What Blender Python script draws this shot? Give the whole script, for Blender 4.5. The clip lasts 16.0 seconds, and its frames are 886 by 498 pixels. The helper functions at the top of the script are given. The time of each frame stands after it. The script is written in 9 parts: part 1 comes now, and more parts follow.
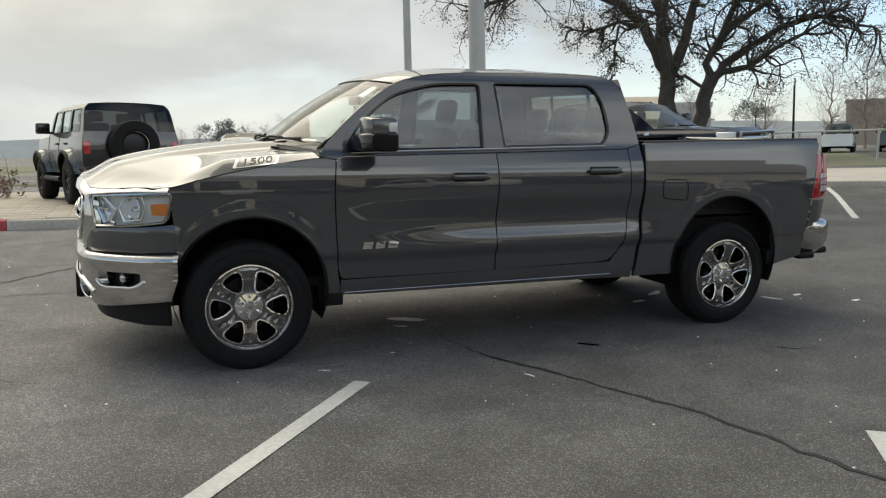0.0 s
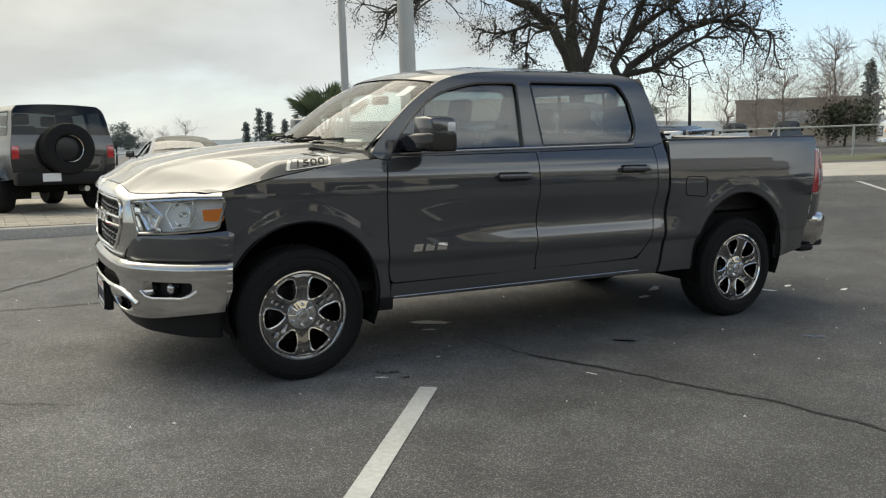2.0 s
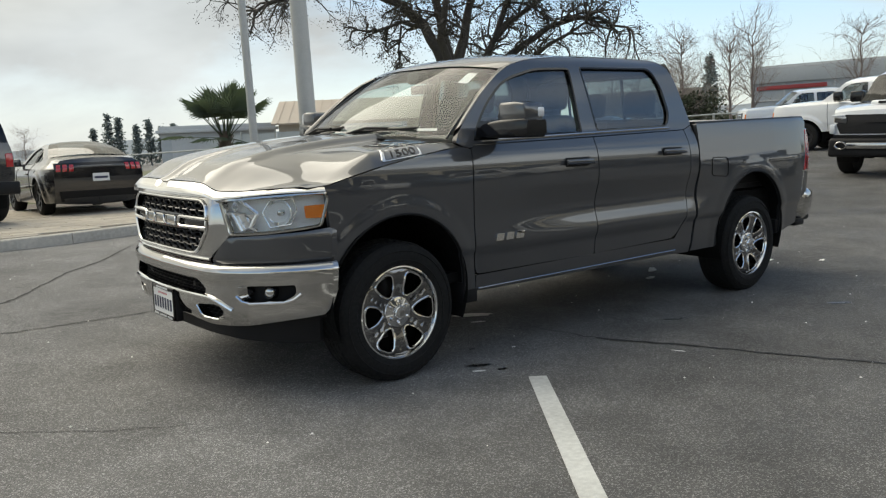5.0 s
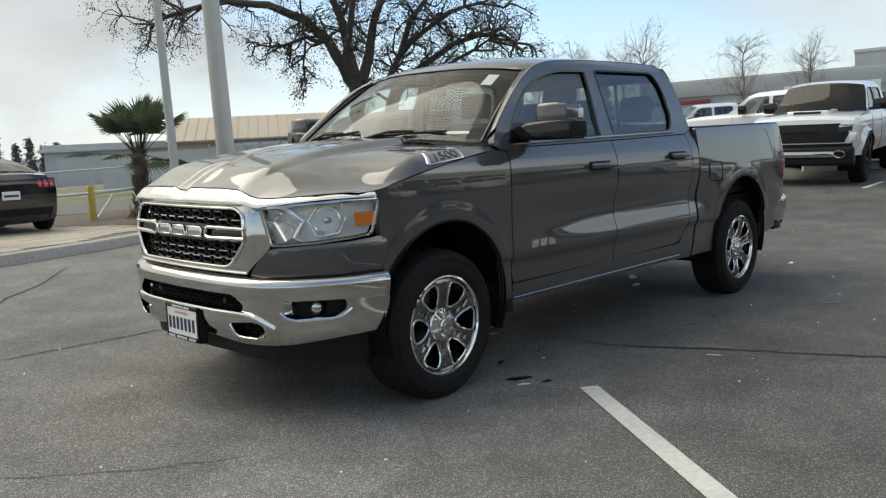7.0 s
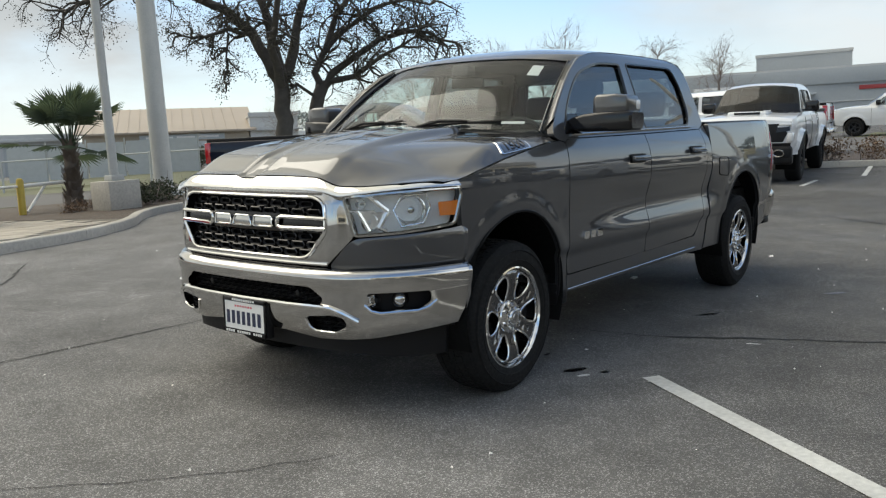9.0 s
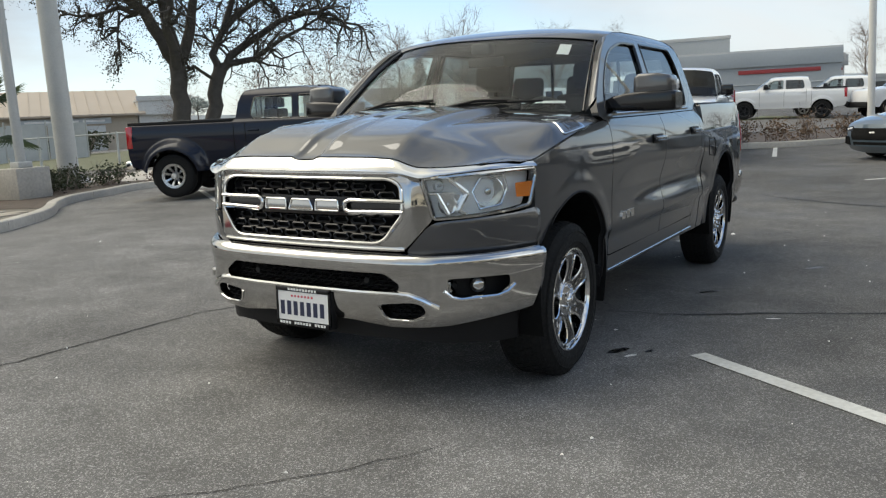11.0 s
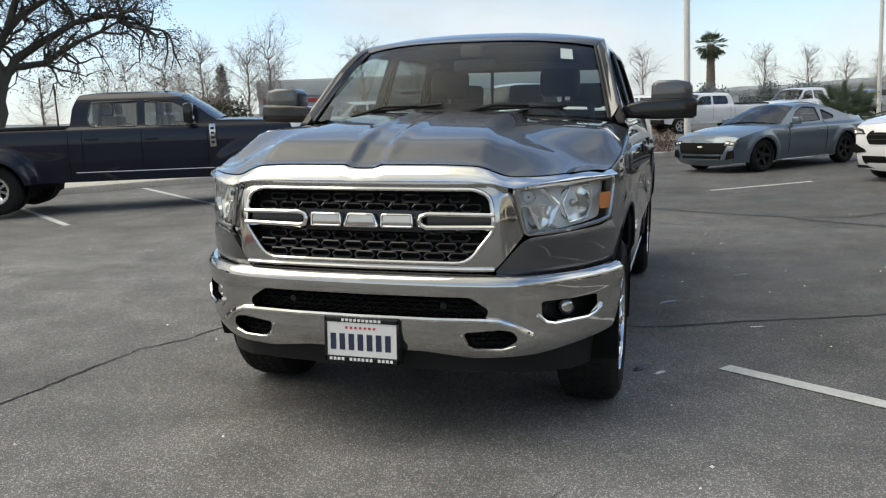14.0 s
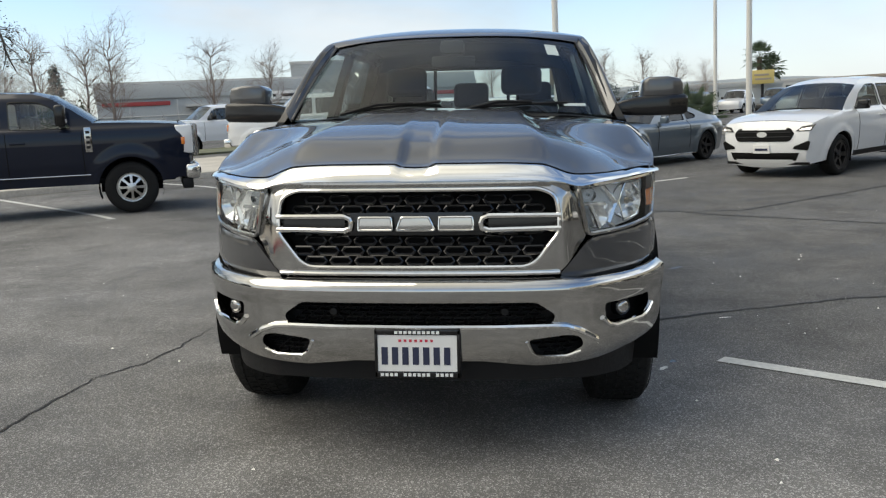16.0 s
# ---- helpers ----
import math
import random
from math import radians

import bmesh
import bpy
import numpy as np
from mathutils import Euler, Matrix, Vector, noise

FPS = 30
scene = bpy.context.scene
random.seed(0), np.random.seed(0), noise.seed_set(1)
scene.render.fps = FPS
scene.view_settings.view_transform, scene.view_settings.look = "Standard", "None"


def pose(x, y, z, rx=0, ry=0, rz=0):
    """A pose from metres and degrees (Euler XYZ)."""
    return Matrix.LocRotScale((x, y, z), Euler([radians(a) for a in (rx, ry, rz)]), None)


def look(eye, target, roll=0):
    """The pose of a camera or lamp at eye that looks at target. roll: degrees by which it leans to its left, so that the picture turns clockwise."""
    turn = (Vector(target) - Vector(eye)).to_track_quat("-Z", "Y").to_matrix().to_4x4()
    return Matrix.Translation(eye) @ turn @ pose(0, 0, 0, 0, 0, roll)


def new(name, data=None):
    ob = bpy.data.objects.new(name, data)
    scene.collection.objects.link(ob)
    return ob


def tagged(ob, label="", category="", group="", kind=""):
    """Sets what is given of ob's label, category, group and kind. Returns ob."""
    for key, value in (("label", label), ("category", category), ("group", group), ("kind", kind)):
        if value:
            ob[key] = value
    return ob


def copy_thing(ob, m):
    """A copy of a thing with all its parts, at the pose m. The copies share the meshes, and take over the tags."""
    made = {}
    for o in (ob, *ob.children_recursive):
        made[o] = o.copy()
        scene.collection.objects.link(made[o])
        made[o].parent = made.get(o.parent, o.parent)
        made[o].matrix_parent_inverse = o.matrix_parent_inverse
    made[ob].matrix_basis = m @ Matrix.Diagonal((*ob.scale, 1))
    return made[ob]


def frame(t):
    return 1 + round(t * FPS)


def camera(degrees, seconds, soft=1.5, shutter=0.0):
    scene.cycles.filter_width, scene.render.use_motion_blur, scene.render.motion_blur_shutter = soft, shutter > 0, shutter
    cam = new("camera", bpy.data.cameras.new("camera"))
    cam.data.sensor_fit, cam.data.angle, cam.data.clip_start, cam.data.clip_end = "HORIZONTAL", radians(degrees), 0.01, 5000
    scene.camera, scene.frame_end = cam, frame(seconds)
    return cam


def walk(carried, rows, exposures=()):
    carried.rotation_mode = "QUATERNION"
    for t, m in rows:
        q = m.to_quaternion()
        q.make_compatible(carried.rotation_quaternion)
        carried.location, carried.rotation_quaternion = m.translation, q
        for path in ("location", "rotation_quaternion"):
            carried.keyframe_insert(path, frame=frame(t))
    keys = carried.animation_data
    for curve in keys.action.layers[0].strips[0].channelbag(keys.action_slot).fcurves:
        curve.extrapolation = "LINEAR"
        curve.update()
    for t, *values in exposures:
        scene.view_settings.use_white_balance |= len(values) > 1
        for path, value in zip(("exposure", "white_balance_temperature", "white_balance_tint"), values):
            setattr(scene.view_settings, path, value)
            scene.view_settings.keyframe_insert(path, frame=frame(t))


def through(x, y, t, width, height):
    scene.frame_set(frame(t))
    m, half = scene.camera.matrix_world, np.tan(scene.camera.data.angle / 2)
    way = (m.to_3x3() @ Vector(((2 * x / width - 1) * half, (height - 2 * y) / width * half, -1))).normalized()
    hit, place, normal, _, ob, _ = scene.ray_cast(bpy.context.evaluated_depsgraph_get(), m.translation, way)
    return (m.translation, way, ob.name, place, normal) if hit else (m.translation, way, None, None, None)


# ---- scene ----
cam = camera(56.6, 16.0, soft=1.25)
EXPOSURES = [(0, 0.94, 7150, 6.5), (4, 0.98, 7050, 6.5), (9.5, 1.05, 6900, 7), (16, 1.08, 6850, 8)]
PATH = [
    (0, (-0.765, -6.089, 1.347), (-0.023, -4.246, 1.116), -0.2),
    (0.5, (-1.003, -5.98, 1.355), (-0.205, -4.16, 1.123), -0.3),
    (1, (-1.234, -5.89, 1.358), (-0.382, -4.096, 1.127), -0.3),
    (1.5, (-1.414, -5.74, 1.351), (-0.505, -3.973, 1.125), -0.5),
    (2, (-1.595, -5.607, 1.343), (-0.636, -3.867, 1.114), -0.8),
    (2.5, (-1.83, -5.471, 1.345), (-0.819, -3.761, 1.109), -1.1),
    (3, (-1.995, -5.323, 1.342), (-0.925, -3.651, 1.098), -1.3),
    (3.5, (-2.131, -5.16, 1.355), (-1.015, -3.517, 1.117), -1.7),
    (4, (-2.325, -5.036, 1.35), (-1.171, -3.421, 1.11), -2.0),
    (6.5, (-3.048, -4.188, 1.266), (-1.656, -2.77, 1.047), -3.4),
    (7, (-3.13, -3.998, 1.276), (-1.696, -2.621, 1.064), -3.3),
    (7.5, (-3.28, -3.825, 1.281), (-1.818, -2.477, 1.062), -3.2),
    (8, (-3.391, -3.669, 1.265), (-1.889, -2.367, 1.046), -2.9),
    (8.5, (-3.486, -3.487, 1.266), (-1.945, -2.231, 1.047), -2.7),
    (9, (-3.615, -3.321, 1.276), (-2.043, -2.106, 1.047), -2.7),
    (9.5, (-3.759, -3.162, 1.273), (-2.147, -2.002, 1.034), -2.8),
    (9.7, (-3.807, -3.098, 1.294), (-2.183, -1.958, 1.043), -3.2),
    (11.8, (-4.0, -2.191, 1.291), (-2.226, -1.31, 1.017), -2.5),
    (12, (-3.987, -2.119, 1.29), (-2.197, -1.27, 1.015), -2.6),
    (12.5, (-4.01, -1.92, 1.296), (-2.19, -1.137, 1.021), -2.4),
    (13, (-4.06, -1.698, 1.305), (-2.213, -0.984, 1.028), -2.4),
    (13.5, (-4.053, -1.49, 1.297), (-2.174, -0.86, 1.026), -2.3),
    (14, (-4.044, -1.257, 1.311), (-2.14, -0.707, 1.043), -2.5),
    (14.5, (-4.11, -1.003, 1.308), (-2.183, -0.537, 1.038), -2.7),
    (15, (-4.093, -0.81, 1.306), (-2.147, -0.442, 1.031), -2.9),
    (15.5, (-4.026, -0.63, 1.315), (-2.063, -0.356, 1.046), -3.0),
    (16, (-3.99, -0.434, 1.325), (-2.02, -0.238, 1.047), -3.1),
]
walk(cam, [(t, look(eye, target, roll)) for t, eye, target, roll in PATH], EXPOSURES)

# ---- sky and sun ----
SUN_ELEVATION, SUN_AZIMUTH = 52.0, 108.0  # azimuth: degrees from +x towards +y
world = bpy.data.worlds.new("sky")
scene.world = world
world.use_nodes = True


def build_sky():
    nt = world.node_tree
    nt.nodes.clear()
    n = nt.nodes.new
    out, bg = n("ShaderNodeOutputWorld"), n("ShaderNodeBackground")
    sky = n("ShaderNodeTexSky")
    sky.sky_type = "NISHITA"
    sky.sun_disc = False
    sky.sun_elevation = radians(SUN_ELEVATION)
    sky.sun_rotation = radians(90 - SUN_AZIMUTH)
    sky.air_density, sky.dust_density, sky.ozone_density = 1.0, 0.8, 2.0
    co, mp = n("ShaderNodeTexCoord"), n("ShaderNodeMapping")
    mp.inputs["Scale"].default_value = (1.0, 1.0, 2.6)
    clouds = n("ShaderNodeTexNoise")
    clouds.inputs["Scale"].default_value = 1.9
    clouds.inputs["Detail"].default_value = 7.0
    clouds.inputs["Roughness"].default_value = 0.55
    clouds.inputs["Distortion"].default_value = 0.4
    # cloud cover is dense round the sun and thins out away from it
    sun_dir = n("ShaderNodeVectorMath")
    sun_dir.operation = "DOT_PRODUCT"
    a, e = radians(SUN_AZIMUTH), radians(SUN_ELEVATION)
    sun_dir.inputs[1].default_value = (math.cos(a) * math.cos(e), math.sin(a) * math.cos(e), math.sin(e))
    cover = n("ShaderNodeMapRange")
    cover.inputs["From Min"].default_value, cover.inputs["From Max"].default_value = 0.25, 0.85
    cover.inputs["To Min"].default_value, cover.inputs["To Max"].default_value = -0.05, 0.34
    add = n("ShaderNodeMath")
    add.operation = "ADD"
    ramp = n("ShaderNodeMapRange")
    ramp.inputs["From Min"].default_value, ramp.inputs["From Max"].default_value = 0.44, 0.70
    shade = n("ShaderNodeTexNoise")
    shade.inputs["Scale"].default_value = 2.6
    shade.inputs["Detail"].default_value = 5.0
    tone = n("ShaderNodeMixRGB")
    tone.inputs[1].default_value = (3.6, 3.9, 4.25, 1)
    tone.inputs[2].default_value = (7.1, 6.75, 5.75, 1)
    warm = n("ShaderNodeMapRange")
    warm.inputs["From Min"].default_value, warm.inputs["From Max"].default_value = 0.62, 0.96
    body = n("ShaderNodeMixRGB")
    body.blend_type = "MULTIPLY"
    body.inputs[0].default_value = 1.0
    tr = n("ShaderNodeMapRange")
    tr.inputs["From Min"].default_value, tr.inputs["From Max"].default_value = 0.38, 0.62
    tr.inputs["To Min"].default_value, tr.inputs["To Max"].default_value = 0.74, 1.10
    mix = n("ShaderNodeMixRGB")
    hz = n("ShaderNodeSeparateXYZ")
    haze = n("ShaderNodeMapRange")
    haze.inputs["From Min"].default_value, haze.inputs["From Max"].default_value = 0.17, 0.0
    haze.inputs["To Min"].default_value, haze.inputs["To Max"].default_value = 0.0, 0.85
    mixh = n("ShaderNodeMixRGB")
    mixh.inputs[2].default_value = (3.9, 4.15, 4.45, 1)
    gain = n("ShaderNodeMixRGB")
    gain.blend_type = "MULTIPLY"
    gain.inputs[0].default_value = 1.0
    gain.inputs[2].default_value = (0.98, 1.02, 1.06, 1)
    # clouds facing the sun are denser and brighter
    front_lit, front_cover, lit, more = n("ShaderNodeMapRange"), n("ShaderNodeMapRange"), n("ShaderNodeMixRGB"), n("ShaderNodeMath")
    away = n("ShaderNodeVectorMath")
    away.operation = "DOT_PRODUCT"
    away.inputs[1].default_value = (-math.cos(a), -math.sin(a), 0.0)
    for node, top in ((front_lit, 2.4), (front_cover, 0.24)):
        node.inputs["From Min"].default_value, node.inputs["From Max"].default_value = 0.62, 0.90
        node.inputs["To Min"].default_value, node.inputs["To Max"].default_value = float(top > 1), top
    lit.blend_type, more.operation = "MULTIPLY", "ADD"
    lit.inputs[0].default_value = 1.0
    L = nt.links.new
    L(co.outputs["Generated"], away.inputs[0])
    L(away.outputs["Value"], front_lit.inputs["Value"])
    L(away.outputs["Value"], front_cover.inputs["Value"])
    L(co.outputs["Generated"], mp.inputs[0])
    L(mp.outputs[0], clouds.inputs["Vector"])
    L(mp.outputs[0], shade.inputs["Vector"])
    L(co.outputs["Generated"], sun_dir.inputs[0])
    L(sun_dir.outputs["Value"], cover.inputs["Value"])
    L(clouds.outputs["Fac"], add.inputs[0])
    L(cover.outputs[0], add.inputs[1])
    L(add.outputs[0], more.inputs[0])
    L(front_cover.outputs[0], more.inputs[1])
    L(more.outputs[0], ramp.inputs["Value"])
    L(shade.outputs["Fac"], tr.inputs["Value"])
    L(sun_dir.outputs["Value"], warm.inputs["Value"])
    L(warm.outputs[0], tone.inputs[0])
    L(tone.outputs[0], body.inputs[1])
    L(tr.outputs[0], body.inputs[2])
    L(sky.outputs[0], gain.inputs[1])
    L(ramp.outputs[0], mix.inputs[0])
    L(gain.outputs[0], mix.inputs[1])
    L(body.outputs[0], lit.inputs[1])
    L(front_lit.outputs[0], lit.inputs[2])
    L(lit.outputs[0], mix.inputs[2])
    L(co.outputs["Generated"], hz.inputs[0])
    L(hz.outputs["Z"], haze.inputs["Value"])
    L(haze.outputs[0], mixh.inputs[0])
    L(mix.outputs[0], mixh.inputs[1])
    L(mixh.outputs[0], bg.inputs["Color"])
    bg.inputs["Strength"].default_value = 0.1
    L(bg.outputs[0], out.inputs["Surface"])


build_sky()
sun = new("sun", bpy.data.lights.new("sun", "SUN"))
sun.data.energy, sun.data.angle, sun.data.color = 1.0, radians(60), (1.0, 0.965, 0.91)
_a, _e = radians(SUN_AZIMUTH), radians(SUN_ELEVATION)
sun.matrix_world = look((60 * math.cos(_a) * math.cos(_e), 60 * math.sin(_a) * math.cos(_e), 60 * math.sin(_e)), (0, 0, 0))

# ---- materials ----


def material(name, color, rough=0.5, metal=0.0, coat=0.0, vary=0.0, scale=8.0, bump=0.0, bump_scale=60.0, flake=0.0, random_tone=0.0, spec=0.5, coat_ior=1.6):
    """A surface with two scales of tone variation, grain relief and per-object tone."""
    m = bpy.data.materials.new(name)
    m.use_nodes = True
    nt = m.node_tree
    p = nt.nodes["Principled BSDF"]
    p.inputs["Base Color"].default_value = (*color, 1)
    p.inputs["Roughness"].default_value = rough
    p.inputs["Metallic"].default_value = metal
    p.inputs["Coat Weight"].default_value = coat
    p.inputs["Coat Roughness"].default_value = 0.012
    p.inputs["Coat IOR"].default_value = coat_ior
    p.inputs["Specular IOR Level"].default_value = spec
    co = nt.nodes.new("ShaderNodeTexCoord")
    L = nt.links.new
    if vary or random_tone:
        big, small = nt.nodes.new("ShaderNodeTexNoise"), nt.nodes.new("ShaderNodeTexNoise")
        big.inputs["Scale"].default_value, small.inputs["Scale"].default_value = scale * 0.25, scale * 4
        big.inputs["Detail"].default_value, small.inputs["Detail"].default_value = 5, 6
        L(co.outputs["Object"], big.inputs["Vector"])
        L(co.outputs["Object"], small.inputs["Vector"])
        s = nt.nodes.new("ShaderNodeMath")
        s.operation = "ADD"
        L(big.outputs["Fac"], s.inputs[0])
        L(small.outputs["Fac"], s.inputs[1])
        r = nt.nodes.new("ShaderNodeMapRange")
        r.inputs["From Min"].default_value, r.inputs["From Max"].default_value = 0.65, 1.35
        r.inputs["To Min"].default_value, r.inputs["To Max"].default_value = 1 - vary, 1 + vary
        L(s.outputs[0], r.inputs["Value"])
        val = r.outputs[0]
        if random_tone:
            oi = nt.nodes.new("ShaderNodeObjectInfo")
            rr = nt.nodes.new("ShaderNodeMapRange")
            rr.inputs["To Min"].default_value, rr.inputs["To Max"].default_value = 1 - random_tone, 1 + random_tone
            L(oi.outputs["Random"], rr.inputs["Value"])
            mul = nt.nodes.new("ShaderNodeMath")
            mul.operation = "MULTIPLY"
            L(val, mul.inputs[0])
            L(rr.outputs[0], mul.inputs[1])
            val = mul.outputs[0]
        hsv = nt.nodes.new("ShaderNodeHueSaturation")
        hsv.inputs["Color"].default_value = (*color, 1)
        L(val, hsv.inputs["Value"])
        L(hsv.outputs[0], p.inputs["Base Color"])
        rv = nt.nodes.new("ShaderNodeMapRange")
        rv.inputs["From Min"].default_value, rv.inputs["From Max"].default_value = 0.3, 0.7
        rv.inputs["To Min"].default_value, rv.inputs["To Max"].default_value = max(0.02, rough * (1 - vary)), min(1, rough * (1 + vary))
        L(small.outputs["Fac"], rv.inputs["Value"])
        L(rv.outputs[0], p.inputs["Roughness"])
    if flake:
        v = nt.nodes.new("ShaderNodeTexNoise")
        v.inputs["Scale"].default_value = 900
        L(co.outputs["Object"], v.inputs["Vector"])
        b = nt.nodes.new("ShaderNodeBump")
        b.inputs["Strength"].default_value = flake
        b.inputs["Distance"].default_value = 0.001
        L(v.outputs["Fac"], b.inputs["Height"])
        L(b.outputs[0], p.inputs["Normal"])
    if bump:
        t = nt.nodes.new("ShaderNodeTexNoise")
        t.inputs["Scale"].default_value, t.inputs["Detail"].default_value = bump_scale, 6
        L(co.outputs["Object"], t.inputs["Vector"])
        b = nt.nodes.new("ShaderNodeBump")
        b.inputs["Strength"].default_value, b.inputs["Distance"].default_value = bump, 0.01
        L(t.outputs["Fac"], b.inputs["Height"])
        L(b.outputs[0], p.inputs["Normal"])
    return m


def glass(name, tint, rough=0.0, clear=0.5):
    """Thin glazing: a clear film and a mirror-like surface, the film tinted."""
    m = bpy.data.materials.new(name)
    m.use_nodes = True
    nt = m.node_tree
    nt.nodes.clear()
    n, L = nt.nodes.new, nt.links.new
    out, mix, tr, gl, fr = n("ShaderNodeOutputMaterial"), n("ShaderNodeMixShader"), n("ShaderNodeBsdfTransparent"), n("ShaderNodeBsdfGlossy"), n("ShaderNodeLayerWeight")
    tr.inputs[0].default_value = (*tint, 1)
    gl.inputs["Roughness"].default_value = rough
    fr.inputs["Blend"].default_value = 0.5
    steep, gain = n("ShaderNodeMath"), n("ShaderNodeMath")
    steep.operation, gain.operation = "POWER", "MULTIPLY_ADD"
    steep.inputs[1].default_value = 5.2
    f0 = 0.06 * clear / 0.5
    gain.inputs[1].default_value, gain.inputs[2].default_value = 1 - f0, f0
    L(fr.outputs["Facing"], steep.inputs[0])
    L(steep.outputs[0], gain.inputs[0])
    L(gain.outputs[0], mix.inputs[0])
    L(tr.outputs[0], mix.inputs[1])
    L(gl.outputs[0], mix.inputs[2])
    L(mix.outputs[0], out.inputs[0])
    return m


def leaf_material(name, color, through):
    """Foliage that lets some light through."""
    m = material(name, color, 0.7, vary=0.35, scale=4)
    nt = m.node_tree
    out, p = nt.nodes["Material Output"], nt.nodes["Principled BSDF"]
    mix, tl = nt.nodes.new("ShaderNodeMixShader"), nt.nodes.new("ShaderNodeBsdfTranslucent")
    mix.inputs[0].default_value = 0.45
    tl.inputs[0].default_value = (*through, 1)
    nt.links.new(p.outputs[0], mix.inputs[1])
    nt.links.new(tl.outputs[0], mix.inputs[2])
    nt.links.new(mix.outputs[0], out.inputs[0])
    return m


def asphalt_material():
    m = bpy.data.materials.new("asphalt")
    m.use_nodes = True
    nt = m.node_tree
    n, L = nt.nodes.new, nt.links.new
    p = nt.nodes["Principled BSDF"]
    co = n("ShaderNodeTexCoord")

    def noise_tex(scale, detail, rough=0.5):
        t = n("ShaderNodeTexNoise")
        t.inputs["Scale"].default_value, t.inputs["Detail"].default_value, t.inputs["Roughness"].default_value = scale, detail, rough
        L(co.outputs["Object"], t.inputs["Vector"])
        return t

    def rng(src, a, b, c, d):
        r = n("ShaderNodeMapRange")
        for k, v in zip(("From Min", "From Max", "To Min", "To Max"), (a, b, c, d)):
            r.inputs[k].default_value = v
        L(src, r.inputs["Value"])
        return r.outputs[0]

    def mul(a, b):
        x = n("ShaderNodeMath")
        x.operation = "MULTIPLY"
        L(a, x.inputs[0])
        L(b, x.inputs[1])
        return x.outputs[0]

    stones = n("ShaderNodeTexVoronoi")
    stones.inputs["Scale"].default_value = 170
    L(co.outputs["Object"], stones.inputs["Vector"])
    sep = n("ShaderNodeSeparateColor")
    L(stones.outputs["Color"], sep.inputs[0])
    speck = rng(sep.outputs[0], 0.66, 1.0, 0.78, 2.0)
    fine = rng(noise_tex(240, 4).outputs["Fac"], 0.3, 0.7, 0.64, 1.36)
    mid = rng(noise_tex(2.2, 8, 0.62).outputs["Fac"], 0.35, 0.65, 0.80, 1.2)
    big = rng(noise_tex(0.22, 4, 0.6).outputs["Fac"], 0.35, 0.65, 0.82, 1.2)
    # the asphalt beside the truck is darker: a noisy ramp from 1.22 to 0.74
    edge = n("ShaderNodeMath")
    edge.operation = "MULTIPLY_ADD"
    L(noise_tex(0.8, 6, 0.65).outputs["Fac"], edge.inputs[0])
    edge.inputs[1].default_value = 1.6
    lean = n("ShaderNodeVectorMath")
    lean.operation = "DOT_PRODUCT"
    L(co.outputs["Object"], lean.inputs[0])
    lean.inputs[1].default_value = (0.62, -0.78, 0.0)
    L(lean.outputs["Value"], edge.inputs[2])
    tone_ramp = rng(edge.outputs[0], 1.0, 2.8, 1.22, 0.74)
    val = mul(mul(mul(speck, fine), mul(mid, big)), tone_ramp)
    hsv = n("ShaderNodeHueSaturation")
    p.inputs["Specular IOR Level"].default_value = 0.12
    hsv.inputs["Color"].default_value = (0.152, 0.149, 0.145, 1)
    L(val, hsv.inputs["Value"])
    L(hsv.outputs[0], p.inputs["Base Color"])
    L(rng(noise_tex(1.1, 6).outputs["Fac"], 0.35, 0.65, 0.62, 0.88), p.inputs["Roughness"])
    b1, b2 = n("ShaderNodeBump"), n("ShaderNodeBump")
    b1.inputs["Strength"].default_value, b1.inputs["Distance"].default_value = 0.55, 0.006
    b2.inputs["Strength"].default_value, b2.inputs["Distance"].default_value = 0.25, 0.02
    L(stones.outputs["Distance"], b1.inputs["Height"])
    L(noise_tex(14, 6).outputs["Fac"], b2.inputs["Height"])
    L(b2.outputs[0], b1.inputs["Normal"])
    L(b1.outputs[0], p.inputs["Normal"])
    return m


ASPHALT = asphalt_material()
PAINT_GREY = material("grey_metallic_paint", (0.046, 0.047, 0.0505), 0.40, 0.05, 1.0, coat_ior=1.80, spec=0.2)
PAINT_BLUE_BLACK = material("midnight_blue_paint", (0.004, 0.007, 0.018), 0.4, 0.0, 0.6, spec=0.1, coat_ior=1.5)
PAINT_WHITE = material("white_paint", (0.70, 0.71, 0.72), 0.35, 0.0, 1.0, vary=0.03, scale=3)
PAINT_SLATE = material("slate_blue_metallic_paint", (0.10, 0.135, 0.17), 0.32, 0.5, 1.0, flake=0.04)
PAINT_BLACK = material("black_paint", (0.012, 0.012, 0.014), 0.25, 0.0, 1.0)
PAINT_GRANITE = material("granite_paint", (0.045, 0.048, 0.047), 0.4, 0.2, 1.0)
CHROME = material("chrome", (0.80, 0.80, 0.79), 0.05, 1.0, vary=0.05, scale=4)
CHROME_SATIN = material("satin_chrome", (0.52, 0.515, 0.505), 0.08, 1.0, vary=0.06, scale=6)
ALLOY_GREY = material("grey_alloy", (0.20, 0.20, 0.205), 0.16, 1.0, 0.6)
ALLOY_DARK = material("dark_alloy", (0.025, 0.025, 0.027), 0.35, 0.6)
STEEL = material("bare_steel", (0.62, 0.62, 0.61), 0.3, 1.0, vary=0.15)
PLASTIC = material("black_plastic", (0.009, 0.009, 0.010), 0.55, spec=0.25, vary=0.12, scale=20, bump=0.1, bump_scale=400)
